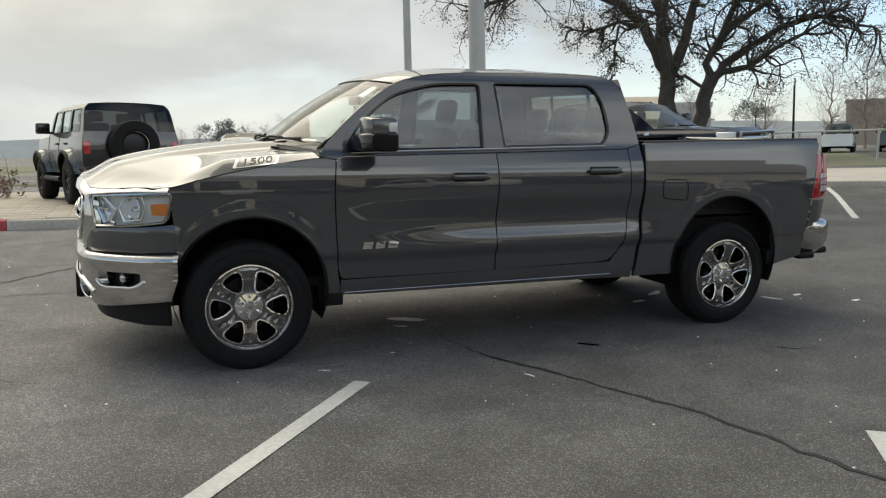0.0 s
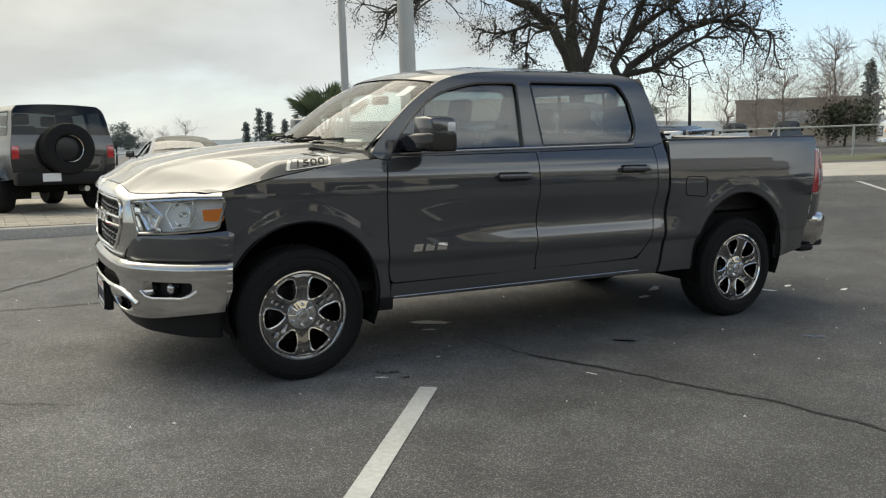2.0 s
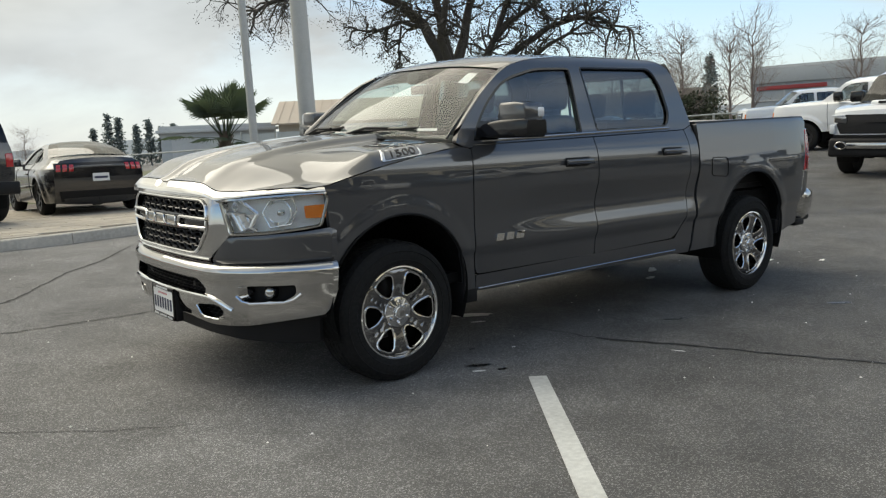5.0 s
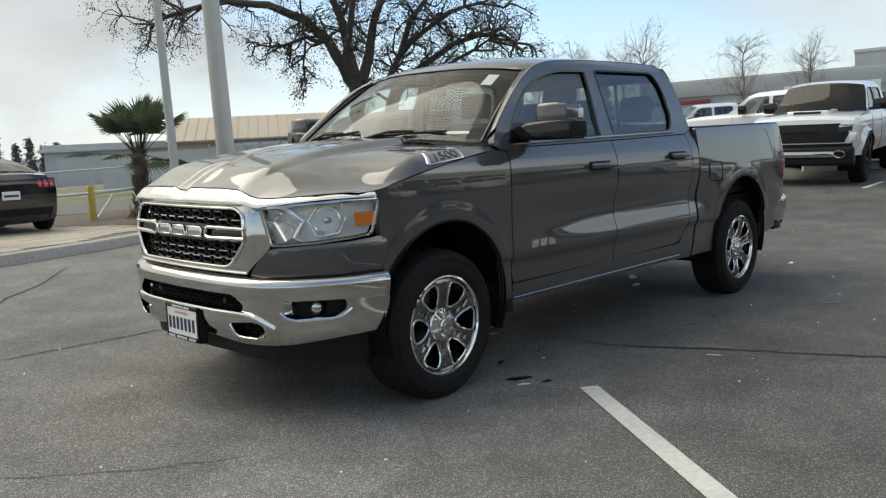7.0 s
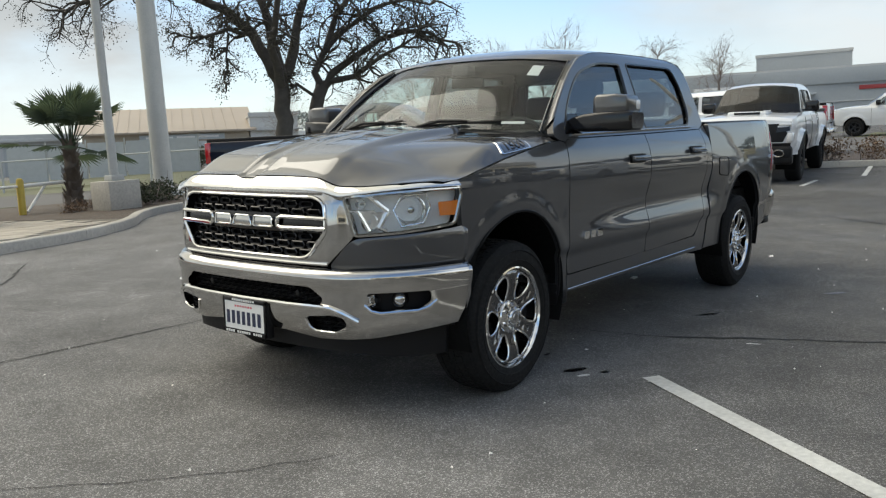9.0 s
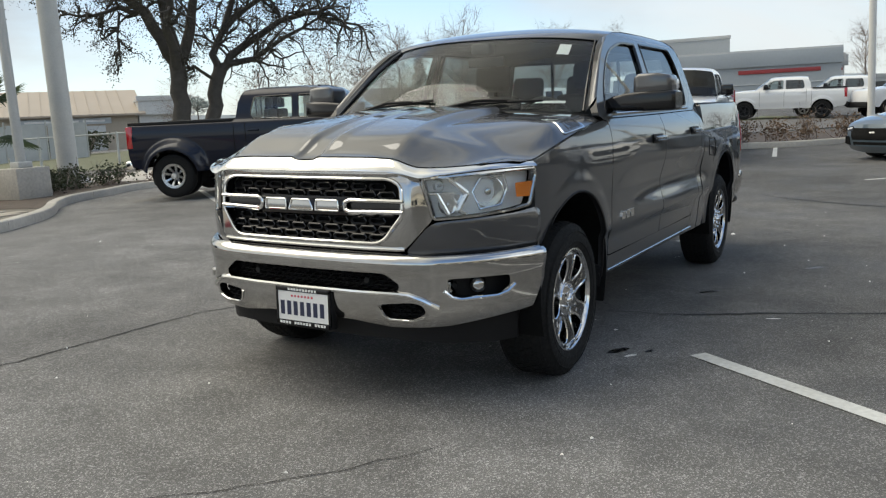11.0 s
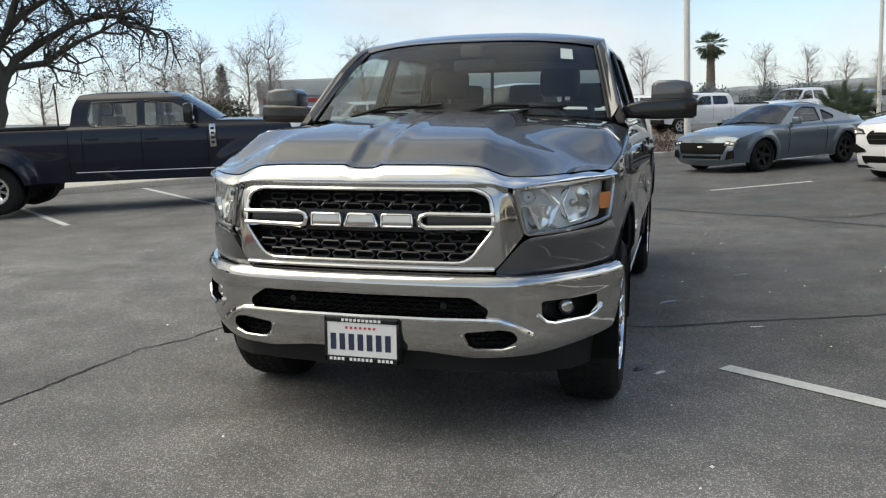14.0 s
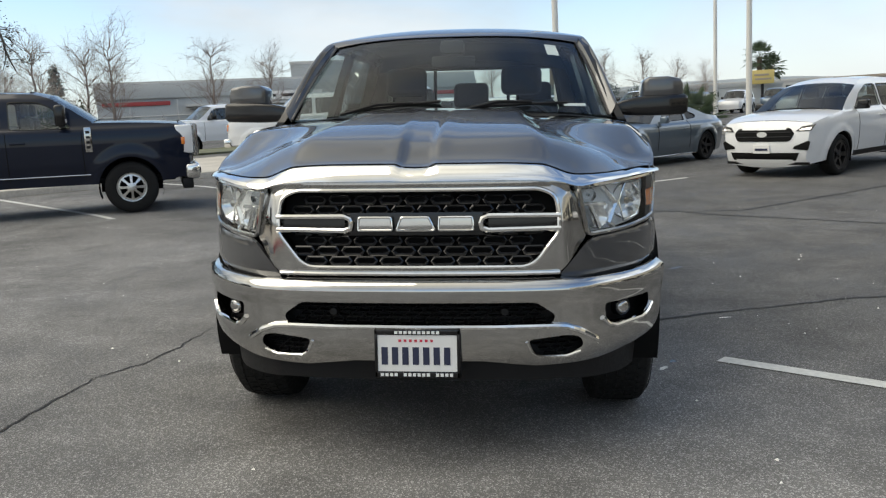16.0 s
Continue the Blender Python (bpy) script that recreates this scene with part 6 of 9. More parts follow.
    part("cabin_tub", box_data(cx0, cx1, -w * 0.82, w * 0.82, bot + 0.10, sz + 0.02), DASH, T)
    # wheels
    ww = S.get("tyre_w", 0.25)
    wheel = road_wheel(T, R, S["rim"], ww, S.get("spokes", 5), S["rim_mat"], S["spoke_mat"], S.get("deep", 0.02))
    y = w - ww / 2 - 0.01 + S.get("out", 0.0)
    wheel.matrix_local = pose(0, -y, R)
    yr = y + S.get("out_rear", 0.0)
    rear = wheel
    if "deep_rear" in S:
        rear = road_wheel(T, R, S["rim"], ww, S.get("spokes", 5), S["rim_mat"], S["spoke_mat"], S["deep_rear"])
        rear.matrix_local = pose(wb, -yr, R)
    for xx, s, yy in ((wb, -1, yr), (0, 1, y), (wb, 1, yr)):
        if rear is not wheel and (xx, s) == (wb, -1):
            continue
        copy_thing(rear if xx else wheel, pose(xx, s * yy, R, 0, 0, 0 if s < 0 else 180) @ pose(0, 0, 0, 0, 25 * xx, 0))
    if S.get("dual"):
        for s in (-1, 1):
            copy_thing(rear, pose(wb, s * (yr - 0.30), R, 0, 0, 0 if s < 0 else 180))
    if S.get("extra"):
        S["extra"](T, hw, front, back)
    T.matrix_world = m @ Matrix.Scale(S.get("size", 1.0), 4)
    return T


def quad(a, b, c, d):
    return [(a, c), (b, c), (b, d), (a, d)]


def bed_extra(x0, x1, w, z_floor, z_rail, paint):
    def f(T, hw, front, back):
        part("bed_floor", box_data(x0, x1, -w * 0.86, w * 0.86, z_floor, z_floor + 0.04), PLASTIC, T)
        part("bed_front_wall", box_data(x0, x0 + 0.04, -w * 0.90, w * 0.90, z_floor, z_rail - 0.01, 0.01), PLASTIC, T)
        part("tailgate", box_data(x1 - 0.06, x1, -w * 0.80, w * 0.80, z_floor - 0.2, z_rail, 0.02), paint, T)
        for s in (-1, 1):
            a, b = sorted((s * w * 0.86, s * (w * 0.955)))
            part("bed_rail", box_data(x0, x1, a, b, z_rail - 0.05, z_rail + 0.012, 0.012), PLASTIC, T)
            a, b = sorted((s * w * 0.84, s * w * 0.87))
            part("bed_inner_wall", box_data(x0, x1, a, b, z_floor, z_rail - 0.02), PLASTIC, T)
    return f


def crew_pickup(paint, bumper, grille_mat, rim_mat, spoke_mat, wb=4.2, bed_back=None, R=0.41, H=1.98, **more):
    """The outline shared by the full-size crew cab pickups."""
    bb = bed_back or wb + 1.25
    nose_z = more.pop("nose_z", 1.25)
    cb = more.pop("cab_back", 2.95)
    cowl = more.pop("cowl", 1.385)
    screen = more.pop("screen", GLASS_FRONT)
    S = dict(wb=wb, w=1.0, R=R, rim=0.25, sill=0.50, belt=1.36, paint=paint, tuck=0.91, roof_w=0.76, nose=0.10, tail=0.04, bow_front=0.10, bow_back=0.0, rim_mat=rim_mat, spoke_mat=spoke_mat,
             top=[("front_face", paint, [(-0.86, 0.55), (-0.93, 0.62), (-0.95, 0.80), (-0.93, 1.05), (-0.88, nose_z - 0.05), (-0.80, nose_z)]),
                  ("hood", paint, [(-0.80, nose_z), (-0.40, nose_z + (cowl - nose_z) * 0.55), (0.10, nose_z + (cowl - nose_z) * 0.9), (0.50, cowl)]),
                  ("windscreen", screen, [(0.50, cowl), (0.80, cowl + 0.215), (1.12, H - 0.09)]),
                  ("roof", paint, [(1.12, H - 0.09), (1.35, H - 0.02), (1.8, H), (2.5, H), (cb - 0.15, H - 0.03)]),
                  ("cab_back", GLASS_TINT, [(cb - 0.15, H - 0.03), (cb - 0.05, H - 0.25), (cb, 1.45)])],
             windows=[[(0.82, 1.40), (1.72, 1.41), (1.72, H - 0.14), (1.30, H - 0.15), (1.10, H - 0.24)], [(1.84, 1.41), (2.62, 1.42), (2.66, 1.55), (2.58, H - 0.15), (1.84, H - 0.14)]],
             glass=[GLASS_SIDE, GLASS_TINT], win_r=0.05, mirror=(0.86, 1.42, 1.35), cabin=(0.6, 2.85, 1.0), seats=(1.45, 2.35),
             seams=[((0.68, 0.60), (0.68, 1.36)), ((1.78, 0.60), (1.78, 1.36)), ((2.75, 0.75), (2.75, 1.36)), ((cb + 0.03, 0.55), (cb + 0.03, 1.42))], handles=[(1.50, 1.20), (2.48, 1.22)])
    S["side_top"] = [p for _, _, s in S["top"] for p in s] + [(cb + 0.02, 1.42), (bb, 1.44), (bb + 0.03, 1.30), (bb + 0.02, 0.75), (bb - 0.02, 0.60)]
    S["tail"] = 0.0
    b0 = cb + 0.06
    ex = bed_extra(b0, bb + 0.01, 1.0, 0.85, 1.44, paint)
    user = more.pop("extra", None)

    def extra(T, hw, front, back):
        ex(T, hw, front, back)
        part("rear_bumper", box_data(bb - 0.06, bb + 0.14, -0.95, 0.95, 0.52, 0.72, 0.04, 3), bumper, T)
        part("front_bumper", box_data(-1.10, -0.86, -0.96, 0.96, 0.50, 0.76, 0.06, 3), bumper, T)
        for s in (-1, 1):
            a, b = sorted((s * 0.90, s * 1.0))
            lamp = box_data(bb - 0.09, bb + 0.045, a, b, 0.95, 1.38, 0.02, 2)
            part("tail_lamp", lamp, RED_LENS, T, "red tail lamp")
        if user:
            user(T, hw, front, back)
    S["extra"] = extra
    S.update(more)
    return S


def dually():
    """Midnight blue heavy pickup with twin rear wheels."""
    def extra(T, hw, front, back):
        for k in range(5):
            m = lathe([(0.0, 0.03), (0.03, 0.025), (0.035, 0.0)], 10, "z")
            bmesh.ops.translate(m, vec=(1.38, -0.5 + 0.25 * k, 1.985), verts=m.verts)
            part("roof_marker", m, GLOSS_BLACK, T)
        for s in (-1, 1):
            y = s * hw(0.6, 1.2)
            a, b = sorted((y - s * 0.004, y + s * 0.016))
            vent = part("side_vent", box_data(0.53, 0.64, a, b, 1.02, 1.42, 0.012), CHROME_SATIN, T, "tall chrome fender vent")
            for k in range(4):
                a, b = sorted((y + s * 0.012, y + s * 0.020))
                part("vent_slot", box_data(0.555, 0.615, a, b, 1.08 + 0.08 * k, 1.12 + 0.08 * k), GLOSS_BLACK, vent)
            part("sill_strip", tube([(0.6 + 0.23 * k, s * (hw(0.6 + 0.23 * k, 0.66) + 0.004), 0.66) for k in range(11)], 0.012, 6), CHROME_SATIN, T)
            # wrap-round lamp: bright housing, dark middle, amber corner
            a, b = sorted((s * 0.70, s * 0.965))
            lamp = part("headlamp", box_data(-1.015, -0.74, a, b, 0.93, 1.40, 0.03, 3), WHITE_LENS, T, "tall clear headlamp in a bright frame")
            a, b = sorted((s * 0.74, s * 0.90))
            part("lamp_bowl", box_data(-1.022, -0.98, a, b, 1.02, 1.31, 0.02), CHROME_SATIN, lamp)
            a, b = sorted((s * 0.955, s * 0.972))
            part("amber_marker", box_data(-0.89, -0.83, a, b, 1.08, 1.20, 0.004), AMBER, lamp, "amber side marker")
            # towing mirror: tall head on a short arm, clear marker in its face
            my = s * (hw(0.95, 1.45) + 0.24)
            a, b = sorted((my - s * 0.11, my + s * 0.11))
            head = part("door_mirror", join(box_data(0.86, 1.02, a, b, 1.45, 1.78, 0.045, 3), box_data(0.90, 0.98, min(my, s * 0.88), max(my, s * 0.88), 1.43, 1.50, 0.012)), GLOSS_BLACK, T, "tall black towing mirror")
            part("mirror_lamp", box_data(0.852, 0.866, a + 0.03, b - 0.03, 1.50, 1.56, 0.004), WHITE_LENS, head)
        frame_ring = [(-1.075, y, z) for y, z in ((-0.68, 0.90), (0.68, 0.90), (0.68, 1.38), (-0.68, 1.38))]
        part("grille_frame", tube(frame_ring, 0.035, 8, True), CHROME_SATIN, T, "chrome grille frame")
        for k in range(3):
            part("grille_bar", box_data(-1.095, -1.03, -0.66, 0.66, 0.955 + 0.135 * k, 1.04 + 0.135 * k, 0.018), CHROME_SATIN, T)
        part("air_dam", box_data(-0.98, -0.80, -0.90, 0.90, 0.34, 0.52, 0.03), PLASTIC, T)
        part("bumper_slot", box_data(-1.135, -1.09, -0.42, 0.42, 0.56, 0.66, 0.015), PLASTIC, T)
    S = crew_pickup(PAINT_BLUE_BLACK, CHROME, GLOSS_BLACK, STEEL, STEEL, wb=4.18, bed_back=5.08, R=0.42, H=1.985, cab_back=2.95, extra=extra, nose_z=1.42, cowl=1.48, belt=1.42, step=0.03, deep_rear=0.10,
                    flare=0.03, flare_rear=0.25, flare_in=0.03, flare_out=0.24, dual=True, out_rear=0.17, rim=0.235, spokes=8, deep=-0.05, sill=0.50, arch=0.50, roof_w=0.80, nose=0.05, bow_front=0.08,
                    front_bits=[("grille_panel", quad(-0.68, 0.68, 0.90, 1.38), GLOSS_BLACK, 0.012, False)],
                    mirror=(0.92, 1.46, 0.3), glass=[GLASS_SIDE, GLASS_SIDE], size=0.94, seat_mat=SEAT)
    vehicle("dually_pickup", stand(9.06, 5.92, -66), "midnight blue heavy pickup with twin rear wheels", "truck", S)


def white_performance_pickup():
    def extra(T, hw, front, back):
        bulge = part("hood_bulge", box_data(-0.50, 0.40, -0.40, 0.40, 1.30, 1.455, 0.05, 3), PAINT_WHITE, T, "raised white hood bulge")
        part("hood_scoop", box_data(-0.512, -0.47, -0.26, 0.26, 1.39, 1.44, 0.012), GLOSS_BLACK, bulge, "black hood scoop")
        for s in (-1, 1):
            a, b = sorted((s * 0.44, s * 0.72))
            part("hood_vent", box_data(0.0, 0.42, a, b, 1.37, 1.43, 0.02), GLOSS_BLACK, T, "black hood vent")
            a, b = sorted((s * 0.86, s * 0.975))
            part("bumper_corner", box_data(-1.02, -0.80, a, b, 0.84, 1.02, 0.03, 2), PAINT_WHITE, T)
        for s in (-1, 1):
            r = tube([(-1.12, s * 0.72 + 0.10 * math.cos(t), 0.62 + 0.065 * math.sin(t)) for t in (2 * math.pi * k / 14 for k in range(14))], 0.02, 6, True)
            part("tow_hook_ring", r, CHROME_SATIN, T)
        part("bumper_bar", box_data(-1.13, -1.08, -0.62, 0.62, 0.56, 0.68, 0.02), CHROME_SATIN, T)
        part("lower_fascia", box_data(-1.09, -0.86, -0.97, 0.97, 0.40, 0.60, 0.05, 3), PLASTIC, T)
        for s in (-1, 1):
            a, b = sorted((s * 0.70, s * 0.94))
            part("lamp_brow", box_data(-0.99, -0.80, a, b, 1.165, 1.20, 0.01), PAINT_WHITE, T)
    S = crew_pickup(PAINT_WHITE, PLASTIC, GLOSS_BLACK, ALLOY_DARK, ALLOY_DARK, wb=3.68, bed_back=4.75, R=0.445, H=2.03, nose_z=1.29, cowl=1.40, screen=GLASS_DARK, belt=1.38, flare=0.08, flare_in=0.05, flare_out=0.12, arch=0.53, arch_trim=PLASTIC, out=0.05,
                    sill=0.58, spokes=6, extra=extra, mirror_mat=GLOSS_BLACK, tyre_w=0.32, rim=0.23,
                    front_bits=[("grille_panel", [(-0.78, 0.84), (0.78, 0.84), (0.86, 1.02), (0.70, 1.20), (-0.70, 1.20), (-0.86, 1.02)], PLASTIC, 0.012, False), ("lower_panel", [(-0.92, 0.56), (0.92, 0.56), (0.92, 0.82), (-0.92, 0.82)], PLASTIC, 0.014, False),
                                ("headlamp", [(0.66, 1.03), (0.90, 1.06), (0.90, 1.17), (0.66, 1.17)], GLOSS_BLACK, 0.024, True), ("lamp_strip", [(0.68, 1.13), (0.89, 1.14), (0.89, 1.165), (0.68, 1.16)], WHITE_LENS, 0.032, True),
                                ("badge", quad(-0.30, 0.30, 1.05, 1.11), PLASTIC, 0.03, False)], glass=[GLASS_TINT, GLASS_TINT])
    vehicle("white_pickup", stand(14.5, 2.25, 187), "white off-road pickup with black grille and hood vents", "truck", S)


def white_work_pickups():
    def front_extra(T, hw, front, back):
        for k in range(3):
            part("grille_bar", box_data(-1.06, -1.02, -0.56, 0.56, 0.90 + 0.12 * k, 0.95 + 0.12 * k, 0.012), CHROME, T)
    base = dict(R=0.42, H=2.02, flare=0.03, arch=0.52, sill=0.56, rim=0.24, mirror=(0.92, 1.42, 1.5), nose_z=1.38, cowl=1.44, belt=1.40,
                front_bits=[("grille_panel", quad(-0.60, 0.60, 0.84, 1.25), GLOSS_BLACK, 0.012, False), ("headlamp", [(0.64, 0.92), (0.90, 0.94), (0.88, 1.26), (0.64, 1.26)], WHITE_LENS, 0.02, True), ("amber_marker", [(0.86, 1.0), (0.93, 1.0), (0.92, 1.2), (0.86, 1.2)], AMBER, 0.024, True)])
    S = crew_pickup(PAINT_WHITE, CHROME, GLOSS_BLACK, ALLOY_DARK, ALLOY_DARK, wb=4.06, extra=front_extra, **base)
    vehicle("white_pickup", stand(22.24, 7.78, 97), "white heavy pickup with chrome bumper and black wheels", "truck", S)
    S = crew_pickup(PAINT_WHITE, CHROME, GLOSS_BLACK, STEEL, STEEL, wb=4.06, extra=front_extra, **base)
    vehicle("white_pickup", stand(29.5, 13.6, 132), "white heavy pickup parked further back", "truck", S)
    soft = dict(R=0.42, H=1.96, flare=0.02, arch=0.49, sill=0.5, rim=0.26)
    S = crew_pickup(PAINT_WHITE, PLASTIC, GLOSS_BLACK, ALLOY_DARK, ALLOY_DARK, wb=3.45, bed_back=4.45, **soft)
    vehicle("white_pickup", stand(39.6, 5.0, 95), "white electric-style pickup with dark windows", "truck", S)
    S = crew_pickup(PAINT_WHITE, PLASTIC, GLOSS_BLACK, STEEL, STEEL, wb=3.74, bed_back=4.9, **soft)
    vehicle("white_pickup", stand(42.5, 2.6, 92), "white pickup with steel wheels and red tail lamps", "truck", S)
    S = crew_pickup(PAINT_WHITE, PLASTIC, GLOSS_BLACK, STEEL, STEEL, wb=3.74, bed_back=4.9, **soft)
    vehicle("white_pickup", stand(39.2, -0.9, 120), "white single cab work pickup", "truck", S)
    S = crew_pickup(PAINT_WHITE, PLASTIC, GLOSS_BLACK, STEEL, STEEL, wb=3.74, bed_back=4.9, **soft)
    vehicle("white_pickup", stand(42.5, -6.2, 135), "white pickup at the far edge of the lot", "truck", S)


def coupe(paint, **more):
    S = dict(wb=2.72, w=0.955, R=0.345, rim=0.255, sill=0.22, belt=0.94, paint=paint, tuck=0.88, roof_w=0.66, nose=0.20, tail=0.14, bow_front=0.20, bow_back=0.10, crown=0.03, rim_mat=ALLOY_DARK, spoke_mat=ALLOY_DARK, tyre_w=0.26, spokes=5, flare=0.03, arch=0.385,
             top=[("front_face", paint, [(-0.72, 0.22), (-0.80, 0.32), (-0.80, 0.50), (-0.74, 0.68), (-0.66, 0.745)]),
                  ("hood", paint, [(-0.66, 0.745), (-0.30, 0.84), (0.20, 0.92), (0.62, 0.965)]),
                  ("windscreen", GLASS_TINT, [(0.62, 0.965), (1.00, 1.17), (1.35, 1.325)]),
                  ("roof", paint, [(1.35, 1.325), (1.70, 1.385), (2.10, 1.37)]),
                  ("rear_screen", GLASS_TINT, [(2.10, 1.37), (2.55, 1.25), (2.98, 1.085)]),
                  ("boot_lid", paint, [(2.98, 1.085), (3.30, 1.05), (3.55, 1.03)]),
                  ("back_face", paint, [(3.55, 1.03), (3.60, 0.90), (3.60, 0.60), (3.52, 0.32), (3.44, 0.24)])],
             windows=[[(1.02, 0.985), (1.98, 1.00), (2.02, 1.28), (1.66, 1.315), (1.32, 1.22)], [(2.08, 1.005), (2.45, 1.03), (2.50, 1.09), (2.16, 1.24)]], win_r=0.04,
             glass=[GLASS_TINT, GLASS_DARK], mirror=(0.92, 0.96, 0.9), mirror_mat=paint, cabin=(0.75, 2.4, 0.55), seats=(1.55,), seams=[((0.78, 0.35), (0.80, 0.95)), ((2.02, 0.35), (2.05, 0.99))], handles=[(1.74, 0.80)])
    S.update(more)
    return S


def coupes():
    fb = [("grille_panel", [(-0.58, 0.42), (0.58, 0.42), (0.66, 0.58), (0.60, 0.655), (-0.60, 0.655), (-0.66, 0.58)], UNDERBODY, 0.012, False), ("lower_intake", [(-0.50, 0.26), (0.50, 0.26), (0.55, 0.38), (-0.55, 0.38)], UNDERBODY, 0.012, False),
          ("headlamp", [(0.60, 0.60), (0.86, 0.60), (0.86, 0.665), (0.62, 0.70)], GLOSS_BLACK, 0.014, True), ("lamp_strip", [(0.63, 0.635), (0.70, 0.63), (0.715, 0.665), (0.645, 0.675)], WHITE_LENS, 0.022, True), ("lamp_strip", [(0.73, 0.625), (0.80, 0.62), (0.815, 0.65), (0.745, 0.66)], WHITE_LENS, 0.022, True),
          ("side_intake", [(0.64, 0.30), (0.84, 0.34), (0.82, 0.50), (0.70, 0.48)], UNDERBODY, 0.012, True), ("badge", [(-0.07, 0.56), (0.05, 0.555), (0.09, 0.585), (-0.05, 0.59)], CHROME, 0.02, False)]

    def extra(T, hw, front, back):
        part("hood_vent", box_data(-0.12, 0.12, -0.22, 0.22, 0.878, 0.915, 0.015), GLOSS_BLACK, T, "black hood vent")
        for s in (-1, 1):
            part("sill_strip", tube([(0.45, s * 0.90, 0.21), (2.3, s * 0.90, 0.21)], 0.015, 6), CHROME_SATIN, T)
    vehicle("sports_coupe", stand(15.35, -2.35, 135), "slate blue sports coupe with black wheels", "car", coupe(PAINT_SLATE, front_bits=fb, extra=extra, bow_front=0.11, nose=0.15))
    bb = [("rear_panel", [(-0.80, 0.70), (0.80, 0.70), (0.80, 0.98), (-0.80, 0.98)], GLOSS_BLACK, 0.012, False)]
    for k in range(3):
        bb.append(("tail_lamp", [(0.48 + 0.11 * k, 0.82), (0.555 + 0.11 * k, 0.82), (0.54 + 0.11 * k, 0.95), (0.465 + 0.11 * k, 0.95)], RED_LENS, 0.02, True))
    bb += [("licence_plate", quad(-0.15, 0.15, 0.62, 0.77), PLATE_WHITE, 0.02, False), ("plate_bar", quad(-0.12, 0.12, 0.67, 0.71), PLATE_BLUE, 0.026, False), ("diffuser", [(-0.70, 0.26), (0.70, 0.26), (0.74, 0.45), (-0.74, 0.45)], PLASTIC, 0.014, False)]
    S = coupe(PAINT_BLACK, back_bits=bb)
    S["top"] = [(n, PAINT_GRANITE if n in ("roof", "boot_lid") else m, p) for n, m, p in S["top"]]
    vehicle("sports_coupe", stand(2.3, 15.3, 88, 0.15), "black sports coupe with pale roof on the paved island", "car", S)


